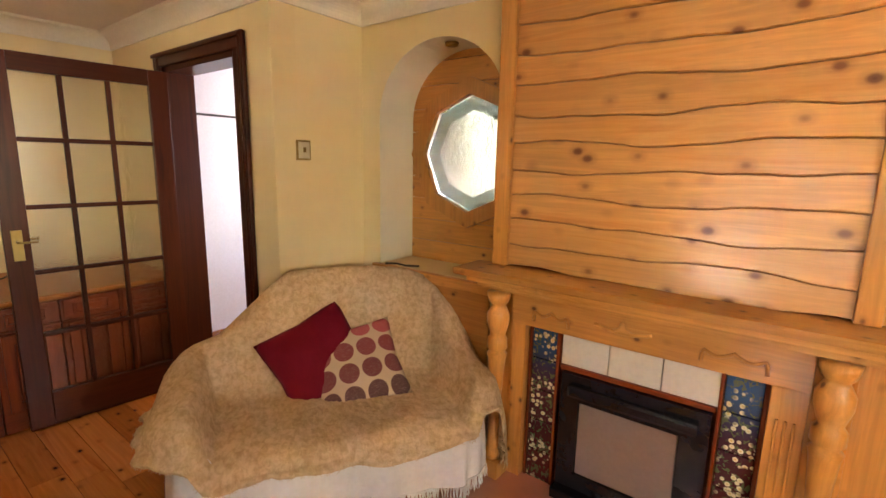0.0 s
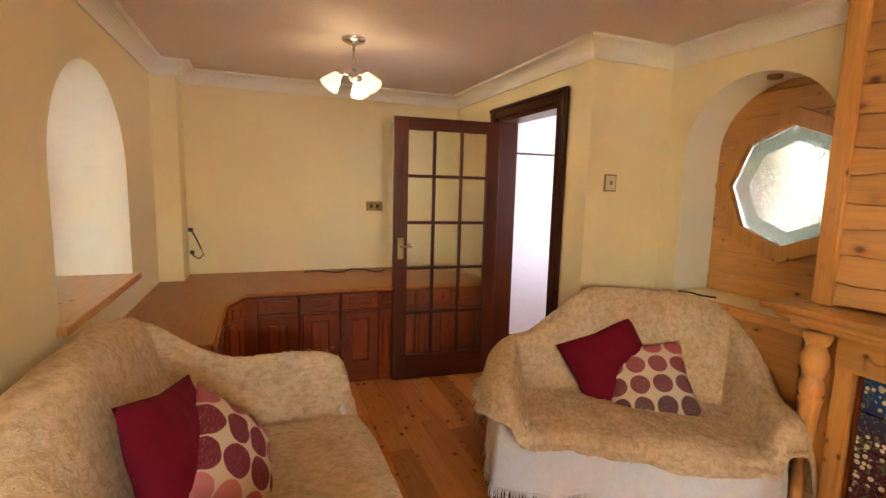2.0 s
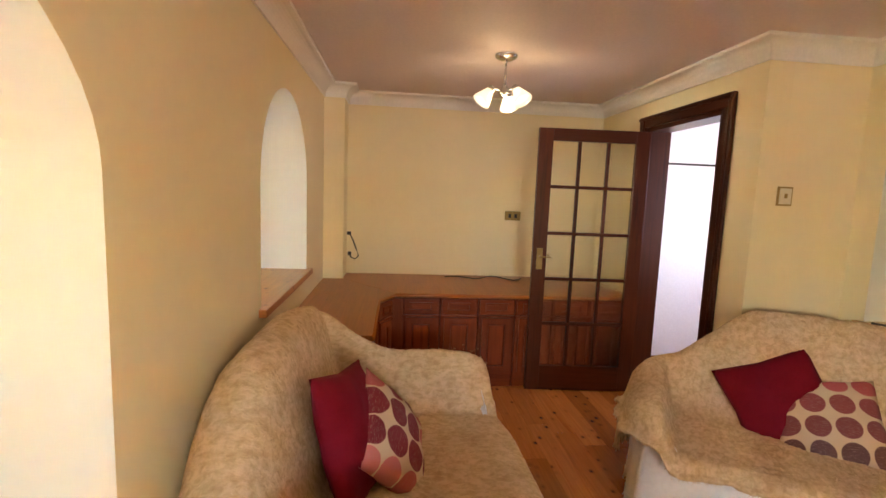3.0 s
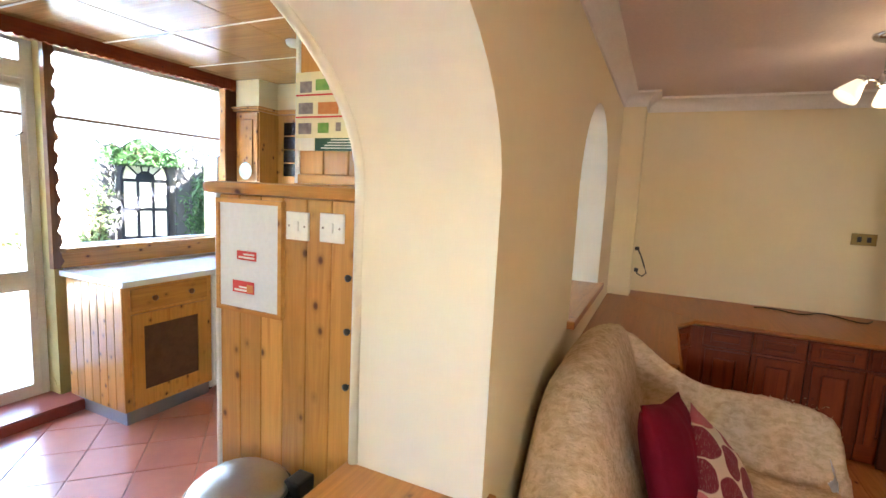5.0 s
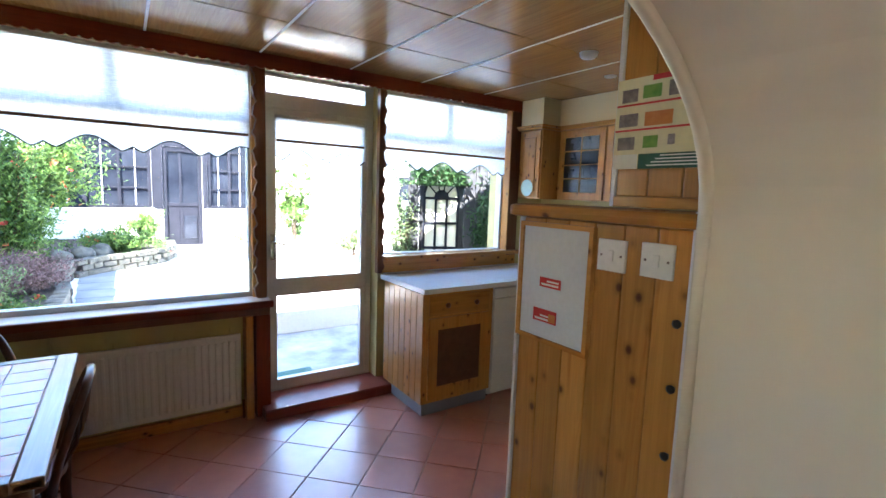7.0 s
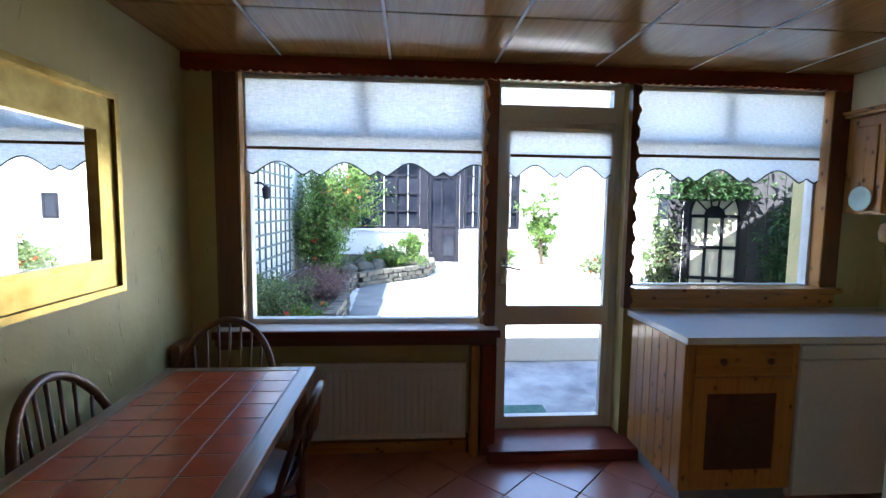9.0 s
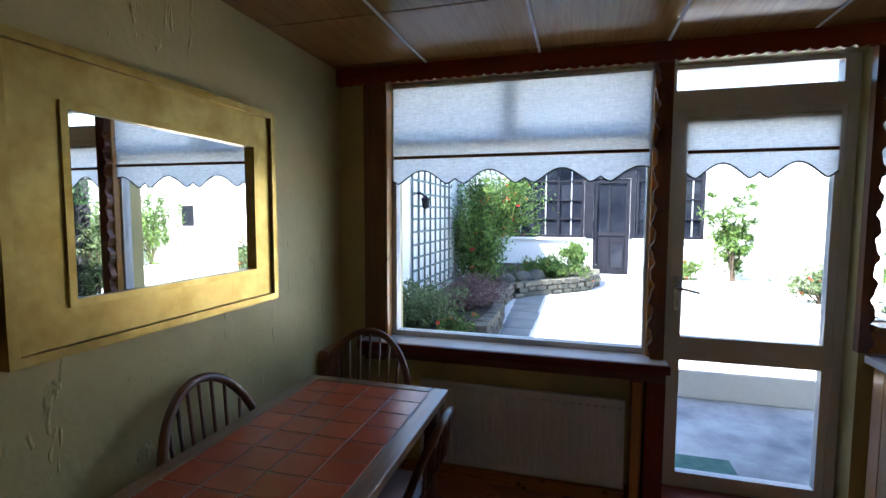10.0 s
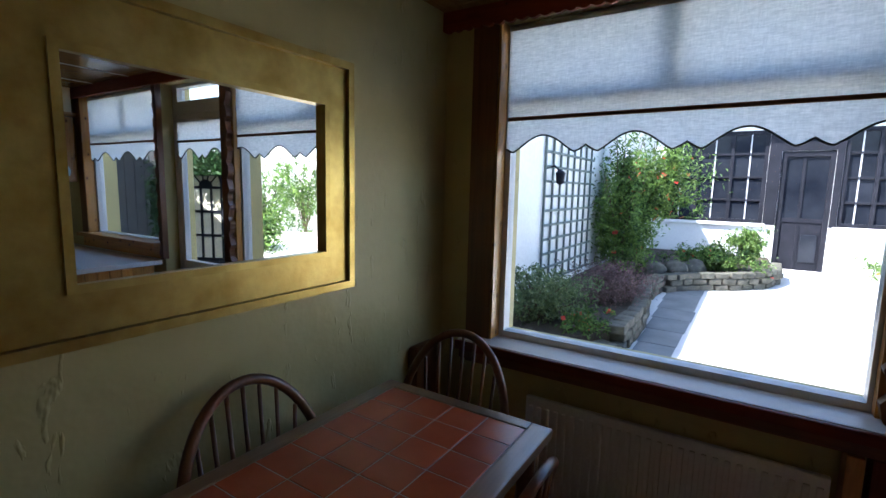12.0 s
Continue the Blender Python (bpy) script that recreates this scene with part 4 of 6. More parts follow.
def fuzz(rows_bm, count, seed, length=0.022):
    """Short loose fibres standing out of a woolly cloth."""
    rnd = random.Random(seed)
    out = bmesh.new()
    rows_bm.faces.ensure_lookup_table()
    fs = rows_bm.faces
    for _ in range(count):
        f = fs[rnd.randrange(len(fs))]
        a, b, c = [v.co for v in f.verts[:3]]
        r1, r2 = rnd.random(), rnd.random()
        p = a + (b - a) * r1 + (c - a) * r2 * (1 if len(f.verts) > 3 else (1 - r1))
        nrm = f.normal if f.normal.length > 0.1 else Vector((0, 0, 1))
        t = Vector((rnd.uniform(-1, 1), rnd.uniform(-1, 1), rnd.uniform(-1, 0.4)))
        q = p + nrm * 0.008 + t * length * 0.55
        s = t.cross(nrm).normalized() * 0.0016
        out.faces.new([out.verts.new(x) for x in (p - s, p + s, q)])
    return out


def draped_seat(name, label, category, m, W, D, back, arm, seat, hem_throw, hem_sheet, seed, tassels, skew=0.0, full=False):
    t = thing(name, label, category, m)
    bm, row = drape(W - 0.11, D - 0.11, back, arm, seat, hem_sheet, -0.055, 0.018, seed, skirt=True, skew=skew, full=full)
    part("sheet", bm, SHEET, t, "white cotton dust sheet hanging to the floor", smooth=True).location.y = 0.055
    bm, row2 = drape(W, D, back, arm, seat, hem_throw, 0.0, 0.012, seed + 1, skew=skew, full=full)
    bm.normal_update()
    fz = fuzz(bm, 42000, seed, 0.026)
    part("throw", bm, THROW, t, "beige mohair throw", smooth=True)
    part("wool_nap", fz, THROW, t)["kind"] = "stuff"
    for s0, s1, which in tassels:
        fr = part("fringe", fringe(row2 if which else row, s0, s1, seed), SHEET if not which else THROW, t)
        fr["kind"], fr.location.y = "stuff", 0.0 if which else 0.055
    for fx in (-W / 2 + 0.28, W / 2 - 0.28):
        for fy in (0.26, D - 0.24):
            part("foot", lathe(bmesh.new(), [(0.02, 0.0), (0.028, 0.04), (0.03, 0.10)], 12, pose(fx, fy, 0)), MAHOGANY, t, smooth=True)
    part("base", boxed(-W / 2 + 0.24, 0.22, 0.095, W / 2 - 0.24, D - 0.20, 0.28, 0.03), MAHOGANY_X, t)
    return t


def cushion(name, label, m, w, h, thick, mat, seed):
    """A square scatter cushion in its local x-y plane, facing +z."""
    n = 20
    bm = bmesh.new()
    grid = {}
    for side in (1, -1):
        for i in range(n + 1):
            for j in range(n + 1):
                u, v = -1 + 2 * i / n, -1 + 2 * j / n
                b = (1 - abs(u) ** 2.4) * (1 - abs(v) ** 2.4)
                z = side * thick / 2 * max(0, b) ** 0.55
                pinch = 1 - 0.09 * (1 - abs(u * v)) * max(abs(u), abs(v)) ** 3
                z += (0.012 * noise.noise(Vector((u * 2.2 + seed, v * 2.2, side * 3.0))) + 0.006 * noise.noise(Vector((u * 6.0, v * 2.5 + seed, side)))) * (b > 0.02)
                if side == -1 and (i in (0, n) or j in (0, n)):
                    grid[side, i, j] = grid[1, i, j]
                else:
                    grid[side, i, j] = bm.verts.new((u * w / 2 * pinch, v * h / 2 * pinch, z))
        for i in range(n):
            for j in range(n):
                bm.faces.new([grid[side, a, b] for a, b in ((i, j), (i + 1, j), (i + 1, j + 1), (i, j + 1))])
    ob = part(name, bm, mat, None, "", True)
    ob.matrix_world = m
    return tagged(ob, label, "cushion")


# front of each seat is at local v = 0 and faces local -y
draped_seat("armchair", "armchair under a beige mohair throw and white sheet with fringe", "armchair",
            pose(1.68, -2.185, 0, 0, 0, -121), 1.45, 0.89, 0.935, 0.60, 0.43,
            lambda s: 0.16 + 0.36 * smooth(0.44, 0.50, s) - 0.17 * smooth(0.58, 0.80, s) + 0.10 * smooth(0.82, 0.86, s) - 0.30 * smooth(0.87, 0.91, s),
            lambda s: 0.12 + 0.04 * math.sin(2 * math.pi * s * 3), 5, [(0.45, 1.0, 0), (0.9, 1.0, 1), (0.38, 0.48, 1)], 0.22, True)
draped_seat("sofa", "low wide sofa covered with a beige mohair throw", "sofa",
            pose(1.875, -1.16, 0), 1.56, 1.11, 0.96, 0.72, 0.42,
            lambda s: 0.16, lambda s: 0.10, 11, [(0.9, 1.0, 1)], 0.20)


def upright(p, yaw, lean, spin=0):
    return Matrix.Translation(p) @ Matrix.Rotation(radians(yaw), 4, "Z") @ Matrix.Rotation(radians(90 - lean), 4, "X") @ Matrix.Rotation(radians(spin), 4, "Z")


cushion("scatter_cushion", "plain crimson scatter cushion leaning in the armchair", upright((2.17, -2.42, 0.57), -125, 32, 28), 0.43, 0.43, 0.15, CRIMSON, 1)
cushion("scatter_cushion", "cream cushion with pink and brown discs on the armchair", upright((2.03, -2.53, 0.545), -132, 46, 14), 0.41, 0.41, 0.15, DOTS, 2)
cushion("scatter_cushion", "plain crimson scatter cushion leaning on the sofa back", upright((1.81, -0.47, 0.645), -12, 20, -12), 0.45, 0.45, 0.14, CRIMSON, 3)
cushion("scatter_cushion", "cream cushion with crimson and pink discs on the sofa", upright((1.90, -0.61, 0.565), -18, 28, 34), 0.40, 0.40, 0.14, BIG_DOTS, 4)

# ---- kitchen: materials ----
GILT = mottled("pale_gilded_wood", (0.64, 0.47, 0.15), (0.42, 0.27, 0.06), 0.36, 7, 0.3, 26, 0.004, metal=0.88, grain=0.9)
GREY_PLINTH = mottled("grey_blue_plinth", (0.24, 0.25, 0.29), (0.29, 0.30, 0.34), 0.5, 4, 0.05)
WORKTOP = mottled("white_speckled_worktop", (0.80, 0.80, 0.80), (0.85, 0.85, 0.85), 0.25, 20, 0.03, 160)
CANE = mottled("woven_brown_panel", (0.10, 0.04, 0.014), (0.15, 0.065, 0.024), 0.6, 20, 0.6, 240, 0.003)
PAPER = mottled("white_paper", (0.78, 0.77, 0.70), (0.82, 0.81, 0.74), 0.7, 6, 0.03)
CREAM_PAPER = mottled("cream_paper", (0.75, 0.68, 0.42), (0.78, 0.71, 0.46), 0.7, 6, 0.03)
BOARD_WHITE = mottled("whiteboard", (0.66, 0.68, 0.71), (0.70, 0.72, 0.75), 0.3, 3, 0.01)
RED = mottled("red_print", (0.55, 0.03, 0.03), (0.6, 0.05, 0.04), 0.6, 20, 0.02)
GREEN = mottled("green_print", (0.12, 0.32, 0.05), (0.25, 0.42, 0.08), 0.6, 40, 0.02)
DARKGREEN = mottled("dark_green_print", (0.02, 0.08, 0.05), (0.03, 0.10, 0.06), 0.6, 30, 0.02)
ORANGE = mottled("orange_print", (0.55, 0.16, 0.03), (0.6, 0.24, 0.06), 0.6, 40, 0.02)
GREYP = mottled("grey_print", (0.16, 0.13, 0.13), (0.36, 0.30, 0.26), 0.6, 50, 0.02)
SEAGREEN = mottled("pale_green_glaze", (0.42, 0.58, 0.50), (0.48, 0.63, 0.56), 0.2, 6, 0.02)
CHAIRWOOD = wood("chair_beech", (0.22, 0.085, 0.03), (0.15, 0.05, 0.018), 2, 0.35, 0.0, 0.35)
TABLEWOOD = wood("table_edge_beech", (0.36, 0.22, 0.12), (0.28, 0.16, 0.08), 1, 0.3, 0.0, 0.4)
DARKWOOD_X = wood("dark_window_board_along_x", (0.27, 0.10, 0.032), (0.18, 0.06, 0.018), 0, 0.35, 0.05, 0.2)
DARKWOOD_Z = wood("dark_window_board_upright", (0.27, 0.10, 0.032), (0.18, 0.06, 0.018), 2, 0.35, 0.05, 0.2)
TRIM_GREEN = mottled("dark_green_braid", (0.03, 0.04, 0.03), (0.05, 0.06, 0.05), 0.8, 30, 0.2)
KNOB_BROWN = wood("dark_pine_knob", (0.20, 0.08, 0.025), (0.14, 0.05, 0.016), 2, 0.3)


def fabric():
    m, nt, b = material("woven_blind_fabric", (0.78, 0.80, 0.80), 0.9)
    w = node(nt, "ShaderNodeTexNoise", Scale=1.0, Detail=3.0, Roughness=0.6)
    nt.links.new(coords(nt, (30, 30, 160)), w.inputs["Vector"])
    w2 = node(nt, "ShaderNodeTexNoise", Scale=1.0, Detail=3.0, Roughness=0.6)
    nt.links.new(coords(nt, (160, 30, 30)), w2.inputs["Vector"])
    col = mixed(nt, ramp(nt, w.outputs[0], [(0.3, (0.62, 0.65, 0.66)), (0.7, (0.84, 0.86, 0.86))]), ramp(nt, w2.outputs[0], [(0.3, (0.8, 0.82, 0.83)), (0.7, (1, 1, 1))]), 0.8, "MULTIPLY")
    nt.links.new(col, b.inputs["Base Color"])
    tr = nt.nodes.new("ShaderNodeBsdfTranslucent")
    nt.links.new(col, tr.inputs["Color"])
    mx = nt.nodes.new("ShaderNodeMixShader")
    mx.inputs[0].default_value = 0.68
    nt.links.new(b.outputs[0], mx.inputs[1])
    nt.links.new(tr.outputs[0], mx.inputs[2])
    nt.links.new(mx.outputs[0], nt.nodes["Material Output"].inputs["Surface"])
    return m


BLIND = fabric()


def mirror_glass():
    m, nt, b = material("mirror_silver", (0.9, 0.91, 0.9), 0.01, 1.0)
    return m


MIRROR = mirror_glass()

# ---- kitchen: ceiling of veneered panels ----
bm = bmesh.new()
CX = [KL + 0.003, -0.285, 0.365, 1.01, 1.645, 2.26, 2.91, KR - 0.003]
CY = [WT + 0.003, 0.66, 1.29, 1.925, 2.56, 3.195, WW - 0.002]
for a, b in zip(CX, CX[1:]):
    for c, d in zip(CY, CY[1:]):
        box(bm, a + 0.004, c + 0.005, KC, b - 0.004, d - 0.005, KC + 0.012, 0.002)
for x in CX[1:-1]:
    box(bm, x - 0.007, CY[0], KC - 0.003, x + 0.007, CY[-1], KC + 0.004)
for f in bm.faces:
    c = f.calc_center_median()
    if any(abs(c.x - x) < 0.0072 and f.calc_area() > 0 for x in CX[1:-1]) and c.z < KC + 0.005:
        f.material_index = 1
box(bm, KL, WT, KC + 0.014, KR, WW, KC + 0.10)
structure("ceiling_kitchen", bm, [CEIL_PANEL, COVING_WHITE], "veneered wood panels with pale joint strips on the ceiling", "ceiling")
sd = thing("smoke_alarm", "round white smoke alarm on the panelled ceiling", "smoke alarm")
part("body", lathe(bmesh.new(), [(0.001, -0.035), (0.04, -0.033), (0.052, -0.02), (0.056, 0.0)], 24, pose(2.62, 1.88, KC)), PLASTIC, sd, smooth=True)
sp = thing("ceiling_spot", "small white recessed ceiling spotlight", "spotlight")
part("ring", lathe(bmesh.new(), [(0.026, -0.004), (0.034, -0.010), (0.042, -0.006), (0.045, 0.0)], 24, pose(3.18, 2.14, KC)), PLASTIC, sp, smooth=True)
part("lens", lathe(bmesh.new(), [(0.001, -0.003), (0.027, -0.004)], 24, pose(3.18, 2.14, KC)), WHITE_PAINT, sp)

# ---- kitchen: windows, garden door and their boards ----
FY = 3.385  # face of the window frames


def pane(x0, z0, x1, z1, parent, y=FY + 0.02):
    o = part("pane", boxed(x0, y, z0, x1, y + 0.006, z1, 0), GLASS, parent)
    o.visible_shadow = False


def kitchen_window(name, x0, x1, z0, z1, label, cut):
    w = tagged(new(name), label, "window", "", "structure")
    f = 0.035
    part("window_frame", slab(bmesh.new(), [rect(x0 - f, z0 - f, x1 + f, z1 + f), rect(x0, z0, x1, z1)[::-1]], 0.07, XZ(FY - 0.01)), WHITE_PAINT, w)
    xm = x0 + (x1 - x0) * cut
    zt = 1.93
    part("transom", boxed(x0, FY, zt, x1, FY + 0.05, zt + 0.05), WHITE_PAINT, w)
    part("mullion", boxed(xm - 0.025, FY, zt + 0.05, xm + 0.025, FY + 0.05, z1), WHITE_PAINT, w)
    for a, b in ((x0 + 0.12, x0 + 0.20), (xm - 0.22, xm - 0.12)):
        part("catch", boxed(a, FY - 0.02, zt + 0.03, b, FY, zt + 0.045, 0.003), WHITE_PAINT, w)
    pane(x0, z0, x1, zt, w)
    pane(x0, zt + 0.05, xm - 0.025, z1, w)
    pane(xm + 0.025, zt + 0.05, x1, z1, w)
    return w


kitchen_window("window_1", -0.522, 0.948, 0.775, 2.30, "wide white-framed kitchen window over a deep sill", 0.50)
kitchen_window("window_2", 1.972, 3.26, 1.005, 2.30, "white-framed kitchen window above the worktop", 0.5)


def blind(x0, x1, top, pole, drop, waves, y, label, phase=0.0):
    t = thing("roller_blind", label, "blind", None, "kitchen window blinds")
    n = 14
    bm = bmesh.new()
    rows = []
    for k in range(n + 1):
        z = top + (pole - top) * k / n
        rows.append([bm.verts.new((x0 + (x1 - x0) * i / 30, y + 0.002 * math.sin(i * 0.7) * k / n, z)) for i in range(31)])
    for a, b in zip(rows, rows[1:]):
        for i in range(30):
            bm.faces.new((a[i], a[i + 1], b[i + 1], b[i]))
    part("fabric", bm, BLIND, t, "off-white woven blind fabric")
    part("pole", boxed(x0 + 0.004, y - 0.010, pole - 0.012, x1 - 0.004, y + 0.008, pole + 0.006, 0.003), DARKWOOD_X, t, "dark wooden batten")
    m = 160
    low = []
    for i in range(m + 1):
        s = i / m * waves + phase
        u = s % 1.0
        low.append((x0 + (x1 - x0) * i / m, pole - drop + (0.080 * math.sin(math.pi * (u - 0.13) / 0.74) ** 1.25 if 0.13 < u < 0.87 else 0.030 * (1 - min(u, 1 - u) / 0.13) ** 1.4)))
    bm = bmesh.new()
    tops = [bm.verts.new((x, y, pole - 0.010)) for x, z in low]
    bots = [bm.verts.new((x, y, z)) for x, z in low]
    for i in range(m):
        bm.faces.new((tops[i], tops[i + 1], bots[i + 1], bots[i]))
    part("valance", bm, BLIND, t, "scalloped fabric valance")
    part("braid", tube(bmesh.new(), [(x, y - 0.001, z) for x, z in low], 0.0045, 6), TRIM_GREEN, t, "dark braid along the scallops")
    part("roller", tube(bmesh.new(), [(x0, y + 0.012, top + 0.01), (x1, y + 0.012, top + 0.01)], 0.016, 12), WHITE_PAINT, t, smooth=True)


blind(-0.53, 0.952, 2.29, 1.872, 0.165, 3.56, 3.345, "white roller blind with scalloped hem, half lowered over the wide window", 0.042)
blind(1.966, 3.268, 2.29, 1.872, 0.165, 3.1, 3.345, "white roller blind with scalloped hem above the worktop", 0.1)

gd = tagged(new("door_2"), "white glazed garden door with two panes and a fanlight", "door", "", "structure")
DY = 3.43
part("door_frame", slab(bmesh.new(), [rect(1.045, -0.055, 1.915, 2.325), rect(1.09, -0.02, 1.87, 2.085)[::-1], rect(1.085, 2.19, 1.845, 2.30)[::-1]], 0.07, XZ(DY - 0.01)), WHITE_PAINT, gd)
lf = part("door_leaf", slab(bmesh.new(), [rect(1.092, -0.018, 1.868, 2.083), rect(1.152, 0.845, 1.828, 2.00)[::-1], rect(1.152, 0.06, 1.828, 0.712)[::-1]], 0.05, XZ(DY - 0.005)), WHITE_PAINT, gd)
for a in ((1.152, 0.845, 1.828, 2.0), (1.152, 0.06, 1.828, 0.712), (1.085, 2.19, 1.845, 2.30)):
    pane(*a, gd, DY + 0.02)
h = part("door_handle", boxed(1.105, DY - 0.018, 0.99, 1.135, DY - 0.004, 1.18, 0.004), CHROME, gd, "chrome lever handle")
part("lever", tube(bmesh.new(), [(1.12, DY - 0.01, 1.12), (1.12, DY - 0.055, 1.12), (1.14, DY - 0.06, 1.12), (1.23, DY - 0.055, 1.10)], 0.008), CHROME, h, smooth=True)
blind(1.145, 1.835, 2.02, 1.862, 0.145, 2.0, 3.402, "short white scalloped blind fixed on the garden door")
structure("trim_step", boxed(0.99, 3.10, KF, 2.0, WW + 0.12, -0.03, 0.01), STEP_RED, "red tiled step below the garden door", "step")
structure("trim_step_top", boxed(0.992, 3.105, -0.03, 1.998, DY - 0.012, -0.022, 0.003), STEP_RED, "worn red tread of the door step", "step")


def wavy_strip(z0, z1, base, out, amp, wave, seed):
    rnd = random.Random(seed)
    n = 90
    ph = rnd.uniform(0, 6)
    return [(out + amp * math.sin(wave * (z0 + (z1 - z0) * i / n) + ph) + 0.4 * amp * math.sin(2.3 * wave * (z0 + (z1 - z0) * i / n)), z0 + (z1 - z0) * i / n) for i in range(n + 1)]


def upright_board(name, x0, x1, z0, z1, y0, y1, wavy_left=False, wavy_right=False, seed=0):
    L = wavy_strip(z0, z1, x0, x0, 0.011, 46, seed) if wavy_left else [(x0, z0), (x0, z1)]
    R = wavy_strip(z0, z1, x1, x1, 0.011, 46, seed + 7) if wavy_right else [(x1, z0), (x1, z1)]
    structure(name, slab(bmesh.new(), [L + R[::-1]], y1 - y0, XZ(y0)), DARKWOOD_Z, "dark-stained board with a carved wavy edge beside the window", "trim")


upright_board("trim_upright_1", -0.70, -0.562, 0.60, 2.32, WW - 0.022, WW - 0.002, False, False, 1)
upright_board("trim_upright_2", 0.975, 1.045, 0.745, 2.32, WW - 0.028, WW + 0.02, True, False, 2)
upright_board("trim_upright_3", 1.905, 1.955, 0.86, 2.32, WW - 0.028, WW + 0.02, False, True, 3)
upright_board("trim_upright_4", 3.285, 3.40, 0.95, 2.32, WW - 0.022, WW - 0.002, False, False, 4)
for nm, a in (("trim_reveal_1", (-0.560, WW - 0.02, 0.745, -0.548, FY - 0.012, 2.325)), ("trim_reveal_2", (0.985 - 0.022, WW + 0.022, 0.745, 0.988, FY - 0.012, 2.325)), ("trim_reveal_3", (3.275, WW - 0.02, 0.985, 3.288, FY - 0.012, 2.325)), ("trim_reveal_4", (1.942, WW + 0.022, 0.985, 1.955, FY - 0.012, 2.325))):
    structure(nm, boxed(*a, 0.002), KPINE_Z, "pale pine lining of the window reveal", "trim")
# carved header board
low = []
for i in range(361):
    x = KL + 0.003 + (3.40 - KL) * i / 360
    low.append((x, 2.318 - 0.016 * abs(math.sin(math.pi * x / 0.058)) ** 0.7))
structure("trim_header", slab(bmesh.new(), [low + [(3.40, KC - 0.002), (KL + 0.003, KC - 0.002)]], 0.022, XZ(WW - 0.05)), STAIN_X, "stained pine pelmet board with a scalloped lower edge", "pelmet")
structure("trim_header_back", boxed(KL + 0.003, WW - 0.027, 2.325, 3.40, WW - 0.001, KC - 0.002, 0), DARKWOOD_X, "dark board behind the pelmet", "trim")
structure("trim_sill_1", boxed(-0.70, 3.19, 0.70, 1.06, FY - 0.012, 0.745, 0.008), SILL_PAINT, "deep window sill in worn cream paint", "sill")
structure("trim_sill_nosing", boxed(-0.705, 3.172, 0.694, 1.066, 3.188, 0.742, 0.006), STAIN_X, "stained pine nosing of the window sill", "sill")
structure("trim_sill_beam", boxed(-0.70, 3.21, 0.638, 1.05, WW - 0.002, 0.694, 0.006), DARKWOOD_X, "dark stained board under the window sill", "trim")
structure("trim_sill_2", boxed(1.957, 3.22, 0.965, 3.40, FY - 0.012, 1.0, 0.006), KPINE_X, "pine sill of the worktop window", "sill")
structure("trim_apron_2", boxed(1.957, WW - 0.02, 0.86, 3.40, WW - 0.001, 0.963, 0.003), KPINE_X, "pine board under the worktop window", "trim")
structure("trim_post_1", boxed(0.955, 3.205, KF, 1.05, WW - 0.002, 0.637, 0.005), STAIN_Z, "stained pine post beside the garden door", "post")
structure("trim_post_2", boxed(0.885, 3.195, KF, 0.935, WW - 0.002, 0.637, 0.005), KPINE_Z, "pale pine post beside the radiator", "post")
structure("baseboard_1", boxed(KL + 0.002, 3.27, KF, 0.885, WW - 0.002, KF + 0.075, 0.004), KPINE_X, "pine skirting under the radiator", "skirting")
rd = thing("radiator", "white ribbed panel radiator under the kitchen window", "radiator")
part("panel", boxed(-0.32, 3.235, 0.01, 0.86, 3.265, 0.515, 0.008), WHITE_PAINT, rd)
for i in range(28):
    x = -0.30 + 0.0415 * i
    part("rib", boxed(x, 3.222, 0.05, x + 0.022, 3.238, 0.475, 0.006), WHITE_PAINT, rd)
for x in (-0.2, 0.7):
    part("bracket", boxed(x, 3.262, 0.1, x + 0.03, WW, 0.45, 0.002), WHITE_PAINT, rd)
part("valve", tube(bmesh.new(), [(0.84, 3.25, 0.03), (0.875, 3.25, 0.03), (0.875, 3.25, KF)], 0.009), CHROME, rd, smooth=True)

# ---- kitchen: base unit, appliance, wall units ----
def tongue_boards(parent, axis, at, u0, u1, z0, z1, width, mat, out):
    """Upright matchboards on a plane; axis 0: plane x = at, boards along y; axis 1: plane y = at."""
    n = max(1, round((u1 - u0) / width))
    w = (u1 - u0) / n
    for i in range(n):
        a, b = u0 + i * w + 0.0015, u0 + (i + 1) * w - 0.0015
        lo, hi = min(at, at + out), max(at, at + out)
        bm = boxed(lo, a, z0, hi, b, z1, 0.004) if axis == 0 else boxed(a, lo, z0, b, hi, z1, 0.004)
        part("board", bm, mat, parent)


bu = thing("base_cabinet", "pine base cabinet with drawer and woven brown door panel", "cabinet")
part("body", boxed(1.955, 2.635, KF + 0.10, 2.57, 3.21, 0.81, 0.003), KPINE_Z, bu)
tongue_boards(bu, 0, 1.955, 2.615, 3.21, KF + 0.10, 0.81, 0.085, KPINE_Z, -0.015)
part("face_frame", slab(bmesh.new(), [rect(1.942, KF + 0.10, 2.575, 0.812), rect(2.0, KF + 0.15, 2.52, 0.62)[::-1], rect(2.0, 0.66, 2.52, 0.79)[::-1]], 0.02, XZ(2.615)), KPINE_Z, bu)
dr = part("drawer", boxed(1.99, 2.598, 0.652, 2.53, 2.614, 0.798, 0.006), KPINE_X, bu)
